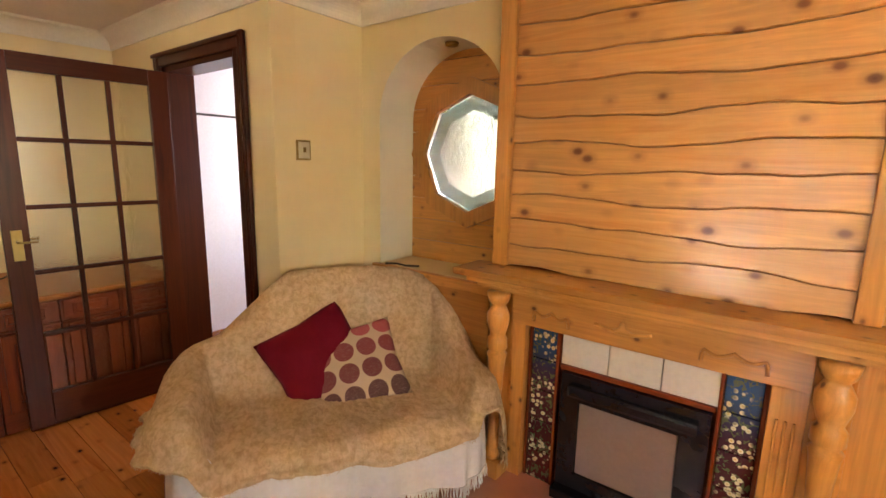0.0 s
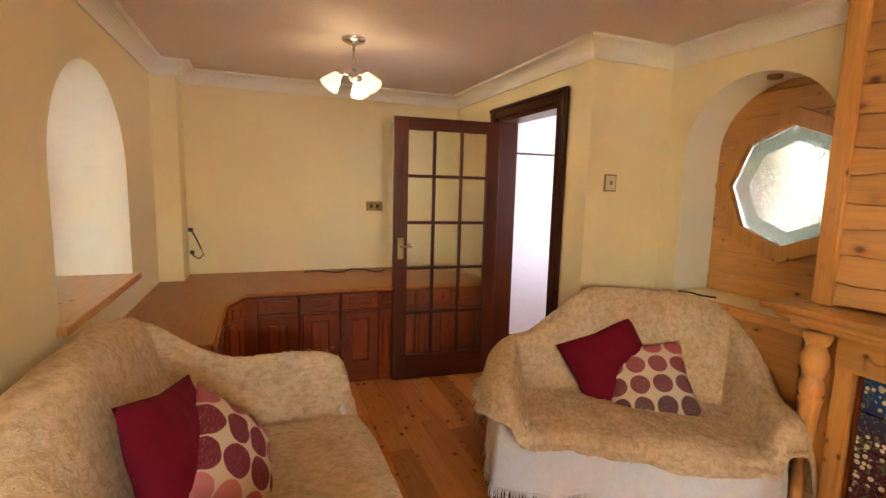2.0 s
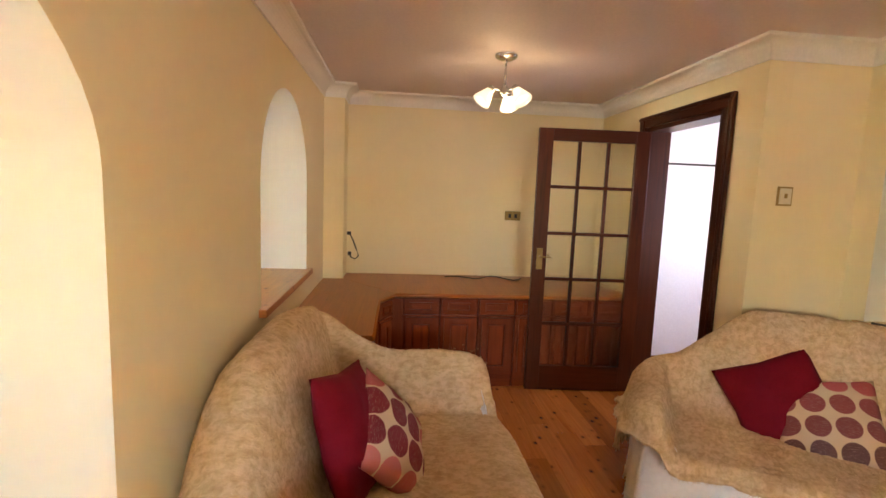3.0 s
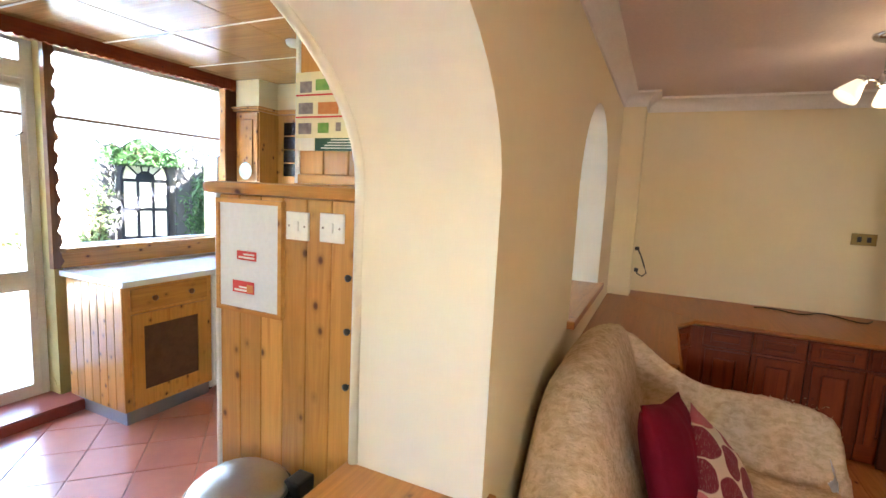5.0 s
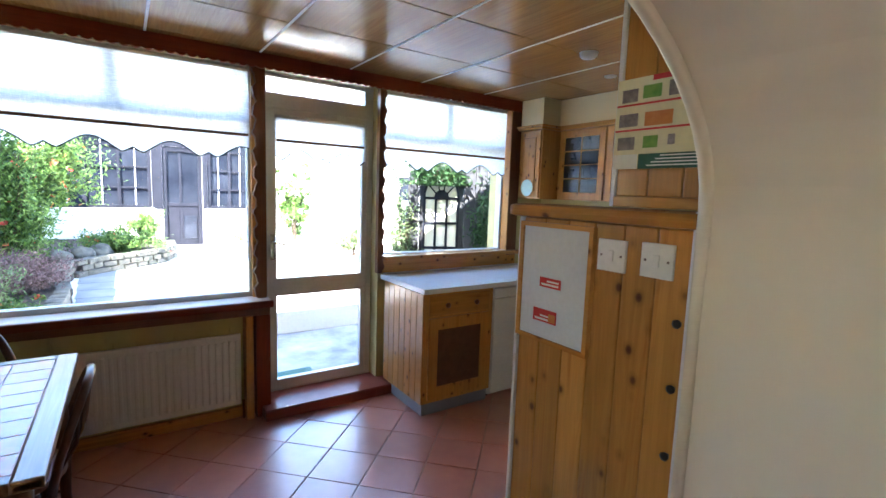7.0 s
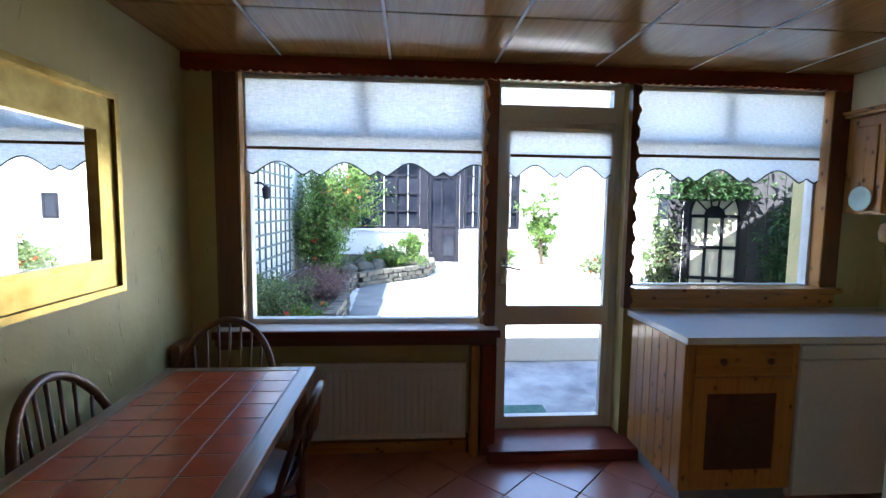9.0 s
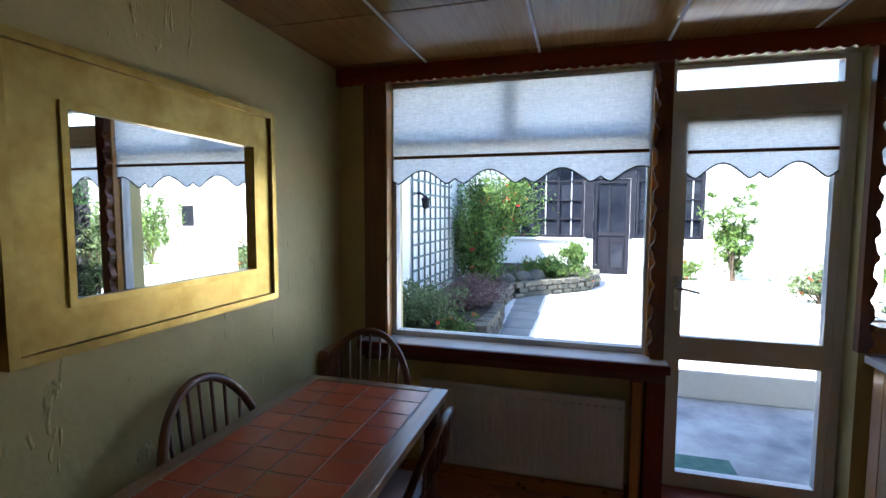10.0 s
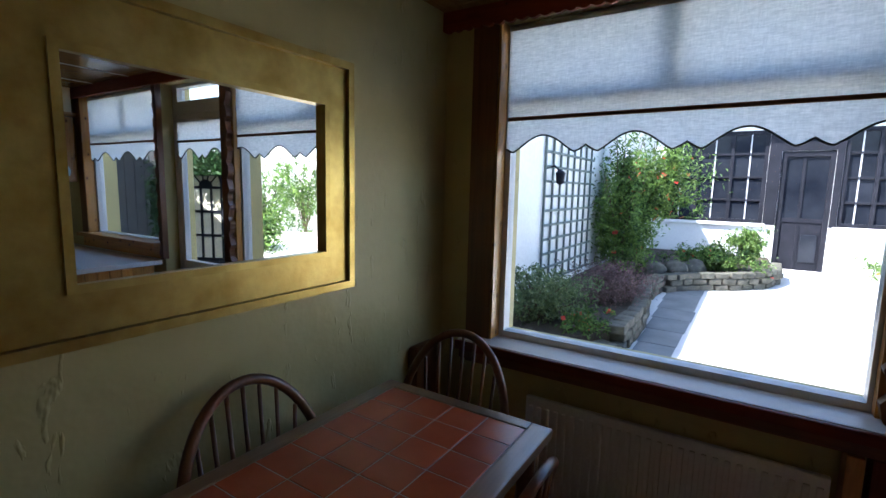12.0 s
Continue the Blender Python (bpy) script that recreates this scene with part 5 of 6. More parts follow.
for x in (2.13, 2.39):
    part("knob", lathe(bmesh.new(), [(0.008, 0), (0.008, 0.012), (0.019, 0.02), (0.019, 0.028), (0.008, 0.034)], 14, Matrix.Translation((x, 2.598, 0.725)) @ Matrix.Rotation(math.pi / 2, 4, "X")), KNOB_BROWN, dr, smooth=True)
dd = part("door", slab(bmesh.new(), [rect(1.99, KF + 0.13, 2.53, 0.632), rect(2.065, KF + 0.22, 2.455, 0.545)[::-1]], 0.017, XZ(2.598)), KPINE_Z, bu)
part("woven_panel", boxed(2.06, 2.604, KF + 0.215, 2.46, 2.611, 0.55, 0), CANE, dd, "woven brown door panel")
part("plinth", boxed(1.965, 2.64, KF, 2.57, 3.20, KF + 0.10, 0.002), GREY_PLINTH, bu, "grey blue plinth")
ap = thing("fridge", "white under-counter appliance beside the pine cabinet", "fridge")
part("body", boxed(2.585, 2.64, KF + 0.03, 3.17, 3.21, 0.80, 0.006), WHITE_PAINT, ap)
part("door", boxed(2.585, 2.60, KF + 0.06, 3.17, 2.636, 0.72, 0.010), WHITE_PAINT, ap)
part("control_strip", boxed(2.585, 2.605, 0.725, 3.17, 2.636, 0.80, 0.006), WHITE_PAINT, ap)
for x in (2.62, 3.13):
    part("foot", lathe(bmesh.new(), [(0.018, 0), (0.018, 0.035)], 10, pose(x, 2.7, KF)), BLACK_PLASTIC, ap)
b3 = thing("base_cabinet", "pine corner base cabinet below the worktop", "cabinet")
part("body", boxed(3.18, 1.4, KF + 0.10, 3.74, 3.21, 0.81, 0.003), KPINE_Z, b3)
part("plinth", boxed(3.22, 1.4, KF, 3.74, 3.20, KF + 0.10, 0.002), GREY_PLINTH, b3)
wt = thing("worktop", "white laminate worktop along the kitchen wall", "worktop")
L = [(1.935, 2.59), (3.15, 2.59), (3.15, 1.38), (3.745, 1.38), (3.745, WW - 0.025), (1.935, WW - 0.025)]
part("board", slab(bmesh.new(), [L], 0.036, XY(0.815)), WORKTOP, wt)
part("upstand", boxed(1.96, WW - 0.024, 0.851, 3.745, WW - 0.021, 0.86, 0), WORKTOP, wt)
wc = thing("wall_cabinet", "pine wall cabinet with a knotted door", "cabinet")
part("body", boxed(3.40, 2.99, 1.50, 3.745, 3.27, 2.13, 0.004), KPINE_Z, wc)
d = part("door", boxed(3.38, 3.0, 1.51, 3.399, 3.26, 2.12, 0.006), KPINE_Z, wc)
part("raised_panel", boxed(3.372, 3.05, 1.57, 3.382, 3.21, 2.06, 0.008), KPINE_Z, d)
part("cornice", boxed(3.36, 2.965, 2.13, 3.745, 3.285, 2.152, 0.006), KPINE_Y, wc)
part("cornice", boxed(3.345, 2.95, 2.152, 3.745, 3.285, 2.17, 0.006), KPINE_Y, wc)
wg = thing("wall_cabinet", "pine wall cabinet with leaded glass doors", "cabinet")
part("body", boxed(3.62, 1.9, 1.50, 3.745, 2.985, 2.13, 0.004), KPINE_Z, wg)
for y0, y1 in ((2.46, 2.96), (1.94, 2.44)):
    d = part("door", slab(bmesh.new(), [rect(y0, 1.51, y1, 2.12), rect(y0 + 0.06, 1.57, y1 - 0.06, 2.06)[::-1]], 0.02, YZ(3.595)), KPINE_Z, wg)
    part("pane", boxed(3.603, y0 + 0.055, 1.565, 3.608, y1 - 0.055, 2.065, 0), BLACK, d, "dark glass")
    for k in (1, 2, 3):
        part("bar", boxed(3.597, y0 + 0.06, 1.57 + 0.1225 * k - 0.005, 3.603, y1 - 0.06, 1.57 + 0.1225 * k + 0.005, 0.002), KPINE_Y, d)
    part("bar", boxed(3.596, (y0 + y1) / 2 - 0.005, 1.57, 3.602, (y0 + y1) / 2 + 0.005, 2.06, 0.002), KPINE_Z, d)
part("cornice", boxed(3.565, 1.88, 2.13, 3.745, 2.94, 2.17, 0.006), KPINE_Y, wg)
structure("wall_soffit", slab(bmesh.new(), [[(3.37, WW - 0.052), (3.37, 2.97), (3.59, 2.97), (3.59, 1.2), (KR, 1.2), (KR, WW - 0.052)]], KC - 0.002 - 2.171, XY(2.171)), CREAM, "cream boxed soffit above the wall cabinets", "soffit")
pt = thing("wall_plate", "round pale green plate hung on the cabinet door", "plate")
part("dish", lathe(bmesh.new(), [(0.001, 0.0), (0.045, 0.002), (0.078, 0.016), (0.075, 0.018), (0.045, 0.006), (0.001, 0.005)], 28, Matrix.Translation((3.371, 3.12, 1.60)) @ Matrix.Rotation(-math.pi / 2, 4, "Y")), SEAGREEN, pt, smooth=True)

# ---- kitchen: half-height pine partition beside the arch ----
pa = tagged(new("partition"), "half-height pine matchboard partition with a rounded rail", "partition", "", "structure")
part("core", boxed(1.33, WT + 0.002, KF, 1.43, 0.995, 1.455, 0.002), KPINE_Z, pa)
tongue_boards(pa, 0, 1.33, WT + 0.03, 0.995, KF, 1.455, 0.092, KPINE_Z, -0.02)
part("end_strip", boxed(1.302, 0.996, KF, 1.435, 1.008, 1.455, 0.002), WHITE_PAINT, pa, "white painted end strip")
bm = bmesh.new()
box(bm, 1.275, WT + 0.002, 1.457, 1.47, 1.04, 1.498, 0.019)
part("rail", bm, KPINE_Y, pa)
part("jamb_strip", boxed(1.285, WT + 0.001, KF, 1.312, WT + 0.028, 1.50, 0.006), WHITE_PAINT, pa, "white painted strip beside the arch")
uc = thing("upper_cupboard", "tall pine boarded cupboard side above the partition rail", "cupboard")
part("body", boxed(1.362, WT + 0.002, 1.502, 1.68, 0.690, KC - 0.002, 0.002), KPINE_Z, uc)
tongue_boards(uc, 0, 1.362, WT + 0.004, 0.690, 1.53, KC - 0.004, 0.095, KPINE_Z, -0.012)
part("edge_strip", boxed(1.346, 0.691, 1.502, 1.68, 0.704, KC - 0.002, 0.002), WHITE_PAINT, uc)
part("bottom_rail", boxed(1.342, WT + 0.004, 1.502, 1.362, 0.690, 1.53, 0.003), KPINE_Y, uc)
for z in (1.235, 1.075, 0.905):
    k = thing("door_knob", "small dark round knob on the pine partition", "knob", None, "partition knobs")
    part("stem", lathe(bmesh.new(), [(0.004, 0), (0.004, 0.008), (0.010, 0.011), (0.011, 0.017), (0.004, 0.021)], 14, Matrix.Translation((1.31, 0.455, z)) @ Matrix.Rotation(-math.pi / 2, 4, "Y")), BLACK_PLASTIC, k, smooth=True)
for y, z in ((0.652, 1.372), (0.522, 1.375)):
    s = thing("light_switch", "square white switch plate on the pine partition", "switch", None, "partition switches")
    part("plate", boxed(1.300, y - 0.043, z - 0.043, 1.3095, y + 0.043, z + 0.043, 0.003), PLASTIC, s)
    part("rocker", boxed(1.295, y - 0.008, z - 0.015, 1.3005, y + 0.008, z + 0.015, 0.002), PLASTIC, s)
    for dy in (-0.03, 0.03):
        part("screw", boxed(1.2985, y + dy - 0.003, z - 0.003, 1.3005, y + dy + 0.003, z + 0.003, 0.001), GREYP, s)
wb = thing("whiteboard", "pine-framed whiteboard with two red labels on the partition", "whiteboard")
Y0, Y1, Z0, Z1 = 0.706, 0.992, 1.070, 1.443
part("surface", boxed(1.298, Y0 + 0.012, Z0 + 0.012, 1.3085, Y1 - 0.012, Z1 - 0.012, 0), BOARD_WHITE, wb)
part("frame", slab(bmesh.new(), [rect(Y0, Z0, Y1, Z1), rect(Y0 + 0.014, Z0 + 0.014, Y1 - 0.014, Z1 - 0.014)[::-1]], 0.018, YZ(1.2915)), KPINE_Y, wb)
for (a, b, c, d), mt in (((0.815, 1.245, 0.90, 1.275), RED), ((0.825, 1.135, 0.92, 1.175), RED)):
    lb = part("label", boxed(1.2965, a, b, 1.2982, c, d, 0), RED, wb, "red printed label")
    part("print", boxed(1.2955, a + 0.008, b + 0.006, 1.2967, c - 0.008, b + 0.012, 0), PAPER, lb)
    part("print", boxed(1.2955, a + 0.008, b + 0.017, 1.2967, c - 0.03, b + 0.022, 0), PAPER, lb)
part("print", boxed(1.2945, 0.828, 1.14, 1.2953, 0.855, 1.165, 0), ORANGE, wb)
po = thing("wall_poster", "printed food poster with pictures and red bars", "poster")
PX0 = 1.3455
part("sheet", boxed(PX0, 0.452, 1.602, PX0 + 0.002, 0.702, 1.835, 0), CREAM_PAPER, po)
prints = [(0.452, 1.822, 0.60, 1.835, RED), (0.452, 1.765, 0.70, 1.770, RED), (0.452, 1.700, 0.70, 1.705, RED), (0.452, 1.602, 0.625, 1.640, DARKGREEN), (0.628, 1.602, 0.702, 1.640, PAPER),
          (0.64, 1.775, 0.685, 1.808, GREYP), (0.575, 1.780, 0.625, 1.812, GREEN), (0.50, 1.778, 0.555, 1.815, GREYP), (0.635, 1.712, 0.69, 1.745, GREYP), (0.54, 1.71, 0.615, 1.745, ORANGE),
          (0.64, 1.652, 0.69, 1.685, GREYP), (0.575, 1.655, 0.615, 1.685, GREEN), (0.53, 1.660, 0.548, 1.685, GREYP), (0.46, 1.71, 0.485, 1.75, RED)]
for a, b, c, d, mt in prints:
    part("print", boxed(PX0 - 0.0012, a, b, PX0, c, d, 0), mt, po)
for k in range(4):
    part("print", boxed(PX0 - 0.0020, 0.46, 1.609 + 0.008 * k, PX0 - 0.0012, 0.60 - 0.012 * k, 1.612 + 0.008 * k, 0), PAPER, po)
bn = thing("pedal_bin", "steel pedal bin with a domed lid and black rim", "bin", pose(1.125, 0.70, KF) @ Matrix.Diagonal((1.06, 1.06, 1.05, 1)))
part("body", lathe(bmesh.new(), [(0.125, 0.02), (0.132, 0.03), (0.135, 0.62), (0.133, 0.635)], 32), CHROME, bn, smooth=True)
part("base", lathe(bmesh.new(), [(0.13, 0.0), (0.138, 0.004), (0.138, 0.022), (0.13, 0.026)], 32), BLACK_PLASTIC, bn, smooth=True)
part("rim", lathe(bmesh.new(), [(0.134, 0.63), (0.146, 0.636), (0.147, 0.656), (0.138, 0.664)], 32), BLACK_PLASTIC, bn, "black plastic rim", smooth=True)
part("lid", lathe(bmesh.new(), [(0.137, 0.66), (0.13, 0.678), (0.10, 0.702), (0.055, 0.716), (0.001, 0.72)], 32), STEEL, bn, "domed brushed steel lid", smooth=True)
part("hinge", boxed(0.06, -0.155, 0.60, 0.13, -0.10, 0.69, 0.008), BLACK_PLASTIC, bn)
part("pedal", boxed(-0.17, 0.0, 0.012, -0.12, 0.05, 0.026, 0.005), BLACK_PLASTIC, bn)

# ---- kitchen: mirror, table, chairs ----
mi = thing("wall_mirror", "large mirror in a broad pale gilded wooden frame", "mirror")
my0, my1, mz0, mz1 = 1.415, 2.562, 1.108, 2.0
iy0, iy1, iz0, iz1 = 1.605, 2.415, 1.268, 1.822
part("frame", slab(bmesh.new(), [rect(my0 + 0.03, mz0 + 0.03, my1 - 0.03, mz1 - 0.03), rect(iy0 - 0.02, iz0 - 0.02, iy1 + 0.02, iz1 + 0.02)[::-1]], 0.026, YZ(KL + 0.001)), GILT, mi)
part("outer_moulding", slab(bmesh.new(), [rect(my0, mz0, my1, mz1), rect(my0 + 0.028, mz0 + 0.028, my1 - 0.028, mz1 - 0.028)[::-1]], 0.042, YZ(KL + 0.001)), GILT, mi)
part("inner_moulding", slab(bmesh.new(), [rect(iy0 - 0.022, iz0 - 0.022, iy1 + 0.022, iz1 + 0.022), rect(iy0, iz0, iy1, iz1)[::-1]], 0.034, YZ(KL + 0.001)), GILT, mi)
gl = part("mirror_glass", boxed(-0.002, -0.412, iz0 - 0.005, 0.002, 0.412, iz1 + 0.005, 0), MIRROR, mi, "clear mirror glass")
gl.matrix_world = pose(KL + 0.014, (iy0 + iy1) / 2, 0, 0, 0, 0.9)

tb = thing("dining_table", "dining table with red tiled top and pale wooden edging", "table")
TX0, TX1, TY0, TY1, TZ = -0.71, 0.018, 1.50, 2.66, 0.70
part("tabletop", boxed(TX0, TY0, TZ - 0.035, TX1, TY1, TZ - 0.004, 0.008), GROUT_PALE, tb)
for nm, a in (("edging", (TX0 - 0.002, TY0, TZ - 0.036, TX0 + 0.06, TY1, TZ)), ("edging", (TX1 - 0.075, TY0, TZ - 0.036, TX1 + 0.002, TY1, TZ)), ("edging", (TX0 + 0.06, TY0 - 0.002, TZ - 0.036, TX1 - 0.075, TY0 + 0.055, TZ)), ("edging", (TX0 + 0.06, TY1 - 0.055, TZ - 0.036, TX1 - 0.075, TY1 + 0.002, TZ))):
    part(nm, boxed(*a, 0.007), TABLEWOOD, tb, "pale wooden table edging")
part("apron", boxed(TX0 + 0.06, TY0 + 0.06, TZ - 0.12, TX1 - 0.06, TY0 + 0.08, TZ - 0.036, 0.003), CHAIRWOOD, tb)
part("apron", boxed(TX0 + 0.06, TY1 - 0.08, TZ - 0.12, TX1 - 0.06, TY1 - 0.06, TZ - 0.036, 0.003), CHAIRWOOD, tb)
part("apron", boxed(TX1 - 0.08, TY0 + 0.08, TZ - 0.12, TX1 - 0.06, TY1 - 0.08, TZ - 0.036, 0.003), CHAIRWOOD, tb)
part("apron", boxed(TX0 + 0.06, TY0 + 0.08, TZ - 0.12, TX0 + 0.08, TY1 - 0.08, TZ - 0.036, 0.003), CHAIRWOOD, tb)
for x in (TX0 + 0.07, TX1 - 0.07):
    for y in (TY0 + 0.07, TY1 - 0.07):
        part("leg", lathe(bmesh.new(), [(0.02, 0), (0.026, 0.05), (0.02, 0.12), (0.034, 0.45), (0.026, 0.6), (0.036, 0.64), (0.036, TZ - KF - 0.036)], 14, pose(x, y, KF)), CHAIRWOOD, tb, smooth=True)
nx, ny = 4, 8
w, l = (TX1 - TX0 - 0.135) / nx, (TY1 - TY0 - 0.11) / ny
for i in range(nx):
    for j in range(ny):
        x, y = TX0 + 0.06 + i * w, TY0 + 0.055 + j * l
        part("tile", boxed(x + 0.0022, y + 0.0022, TZ - 0.010, x + w - 0.0022, y + l - 0.0022, TZ - 0.0024, 0.002), TABLE_TILE, tb)


def dining_chair(m, label):
    """Hoop-back chair; seat centre over the origin, the back at -y."""
    c = thing("dining_chair", label, "chair", m, "chairs round the table")
    bm = bmesh.new()
    lp = [(0.21 * math.cos(a) * (1.0 + 0.05 * math.sin(a)), 0.20 * math.sin(a)) for a in [2 * math.pi * i / 28 for i in range(28)]]
    part("seat", slab(bm, [lp], 0.035, XY(0.43)), CHAIRWOOD, c)
    hoop = [(0.255 * math.cos(a), -0.17 - 0.13 * max(0, math.sin(a)), 0.46 + 0.50 * max(0, math.sin(a)) ** 0.75) for a in [math.pi * i / 26 for i in range(27)]]
    part("hoop", tube(bmesh.new(), hoop, 0.0175, 10), CHAIRWOOD, c, smooth=True)
    for k in range(-3, 4):
        x = 0.052 * k
        zt = 0.46 + 0.50 * math.sqrt(max(0, 1 - (x * 1.08 / 0.225) ** 2)) ** 0.75
        part("spindle", tube(bmesh.new(), [(x * 0.85, -0.165, 0.455), (x, -0.175 - 0.10 * (zt - 0.46) / 0.5, (0.46 + zt) / 2), (x * 1.08, -0.17 - 0.13 * ((zt - 0.46) / 0.5) ** 1.2, zt)], 0.007, 8), CHAIRWOOD, c, smooth=True)
    for sx in (-1, 1):
        for sy in (-1, 1):
            part("leg", tube(bmesh.new(), [(0.13 * sx, 0.13 * sy, 0.435), (0.165 * sx, 0.165 * sy, 0.22), (0.19 * sx, 0.19 * sy, 0.0)], 0.017, 10, 0.012), CHAIRWOOD, c, smooth=True)
        part("stretcher", tube(bmesh.new(), [(0.172 * sx, -0.172, 0.18), (0.172 * sx, 0.172, 0.18)], 0.009, 8), CHAIRWOOD, c, smooth=True)
    part("stretcher", tube(bmesh.new(), [(-0.172, 0, 0.18), (0.172, 0, 0.18)], 0.009, 8), CHAIRWOOD, c, smooth=True)
    return c


ch = dining_chair(pose(-0.51, 2.02, KF, 0, 0, -90) @ Matrix.Diagonal((1.06, 1, 1.025, 1)), "dark wooden hoop-back chair between table and plastered wall")
for m, lb in ((pose(-0.49, 2.60, KF, 0, 0, 180), "dark wooden hoop-back chair at the window end of the table"), (pose(-0.22, 2.42, KF, 0, 0, 90) @ Matrix.Diagonal((1, 1, 0.80, 1)), "dark wooden hoop-back chair pushed under the table's long side"), (pose(-0.42, 1.58, KF, 0, 0, 0) @ Matrix.Diagonal((1, 1, 0.88, 1)), "dark wooden hoop-back chair at the near table end")):
    tagged(copy_thing(ch, m), lb)
sb = thing("corner_bench", "dark wooden bench end in the window corner", "bench")
part("backrest", boxed(-0.865, 2.98, KF, -0.80, 3.17, 0.72, 0.02), DARKWOOD_Z, sb)
part("seat", boxed(-0.80, 2.98, 0.30, -0.70, 3.17, 0.345, 0.01), DARKWOOD_X, sb)
part("leg", boxed(-0.76, 3.0, KF, -0.72, 3.04, 0.30, 0.004), DARKWOOD_Z, sb)

# ---- garden ----
CONCRETE = mottled("weathered_concrete", (0.17, 0.18, 0.20), (0.44, 0.45, 0.46), 0.8, 3.2, 0.35, 40)
PATIO = mottled("pale_patio_concrete", (0.60, 0.58, 0.54), (0.68, 0.66, 0.62), 0.85, 1.2, 0.3, 40)
RENDER = mottled("white_render", (0.74, 0.74, 0.72), (0.80, 0.80, 0.78), 0.85, 1.5, 0.4, 22, 0.01)
STONE = mottled("grey_walling_stone", (0.045, 0.045, 0.032), (0.14, 0.13, 0.105), 0.85, 9, 0.6, 35, 0.012)
SOIL = mottled("dark_soil", (0.035, 0.025, 0.018), (0.06, 0.045, 0.03), 0.95, 6, 0.8, 40, 0.02)
TRELLIS = mottled("grey_green_trellis_paint", (0.10, 0.13, 0.12), (0.15, 0.18, 0.17), 0.7, 8, 0.2)
BLACK_PAINT = mottled("black_timber_paint", (0.010, 0.011, 0.016), (0.02, 0.02, 0.028), 0.6, 4, 0.15)
DARK_GLASS = mottled("dark_window_glass", (0.008, 0.010, 0.016), (0.03, 0.034, 0.045), 0.1, 1.3, 0.02)
DARK_FENCE = mottled("dark_fence", (0.03, 0.03, 0.035), (0.05, 0.05, 0.055), 0.8, 5, 0.3)
GATE_PALE = mottled("pale_reflection_tone", (0.70, 0.66, 0.54), (0.76, 0.72, 0.60), 0.7, 4, 0.1)
# dark mottle that dims and breaks up the light in the octagonal panes
DARK_SCREEN = mottled("dark_mottled_screen", (0.03, 0.04, 0.028), (0.34, 0.32, 0.25), 0.9, 9, 0.6, 40, 0.02)
PUTTY = mottled("pale_glazing_bar_paint", (0.42, 0.43, 0.45), (0.52, 0.53, 0.55), 0.7, 6, 0.1)
MAT_GREEN = mottled("faded_green_mat", (0.05, 0.13, 0.11), (0.10, 0.20, 0.17), 0.95, 12, 0.8, 90, 0.01)
for _m in (BLACK_PAINT, DARK_GLASS):
    _m.node_tree.nodes["Principled BSDF"].inputs["Specular IOR Level"].default_value = 0.15
ROOF_FELT = mottled("grey_roof_felt", (0.08, 0.08, 0.085), (0.12, 0.12, 0.125), 0.9, 4, 0.4)


def leaf_material(name, c1, c2):
    m, nt, b = material(name, c1, 0.5)
    g = nt.nodes.new("ShaderNodeNewGeometry")
    col = ramp(nt, g.outputs["Random Per Island"], [(0.0, c1), (1.0, c2)])
    nt.links.new(col, b.inputs["Base Color"])
    tr = nt.nodes.new("ShaderNodeBsdfTranslucent")
    nt.links.new(col, tr.inputs["Color"])
    mx = nt.nodes.new("ShaderNodeMixShader")
    mx.inputs[0].default_value = 0.35
    nt.links.new(b.outputs[0], mx.inputs[1])
    nt.links.new(tr.outputs[0], mx.inputs[2])
    nt.links.new(mx.outputs[0], nt.nodes["Material Output"].inputs["Surface"])
    return m


# random tones widened to carry the contrast of lit and shaded leaves too
LEAF = leaf_material("rose_leaves", (0.022, 0.065, 0.012), (0.19, 0.30, 0.06))
LEAF_GREY = leaf_material("grey_green_leaves", (0.06, 0.10, 0.04), (0.22, 0.28, 0.12))
LEAF_HEATH = leaf_material("heather_sprigs", (0.075, 0.05, 0.045), (0.20, 0.12, 0.12))
LEAF_DARK = leaf_material("ivy_leaves", (0.012, 0.04, 0.012), (0.05, 0.11, 0.03))
PETAL = leaf_material("rose_petals", (0.5, 0.04, 0.03), (0.7, 0.25, 0.08))
BARK = mottled("brown_bark", (0.07, 0.05, 0.03), (0.13, 0.09, 0.06), 0.9, 9, 0.6)

PZ = 0.12
structure("ground", boxed(-90, WW + 0.28, -0.8, 90, 140, -0.13, 0), CONCRETE, "weathered concrete yard behind the house", "ground")
structure("ground_front", boxed(-90, -140, -0.8, 90, WW + 0.28, -0.42, 0), CONCRETE, "concrete ground round the house", "ground")
structure("pavement_patio", boxed(-1.5, 5.25, -0.13, 9.0, 12.2, PZ, 0.012), PATIO, "pale sunlit patio one step up", "patio")
structure("trim_patio_kerb", boxed(-0.3, 5.16, -0.13, 9.0, 5.25, PZ + 0.01, 0.015), PATIO, "stone kerb of the patio step", "kerb")
# flagstones coloured darker to deepen the garden wall's shadow along the bed
SHADED_STONE = mottled("shade_darkened_flagstone", (0.13, 0.14, 0.14), (0.22, 0.225, 0.22), 0.8, 3, 0.4, 25)
pw = tagged(new("pavement_path"), "flagstone path by the raised bed, wall shade put into its grey", "path", "", "structure")
rnd = random.Random(31)
for i in range(9):
    y0 = 5.27 + 0.52 * i
    part("flagstone", boxed(-0.25 - 0.02 * i, y0, PZ - 0.02, 0.09 + rnd.uniform(-0.02, 0.02), y0 + 0.505, PZ + 0.008, 0.008), SHADED_STONE, pw)
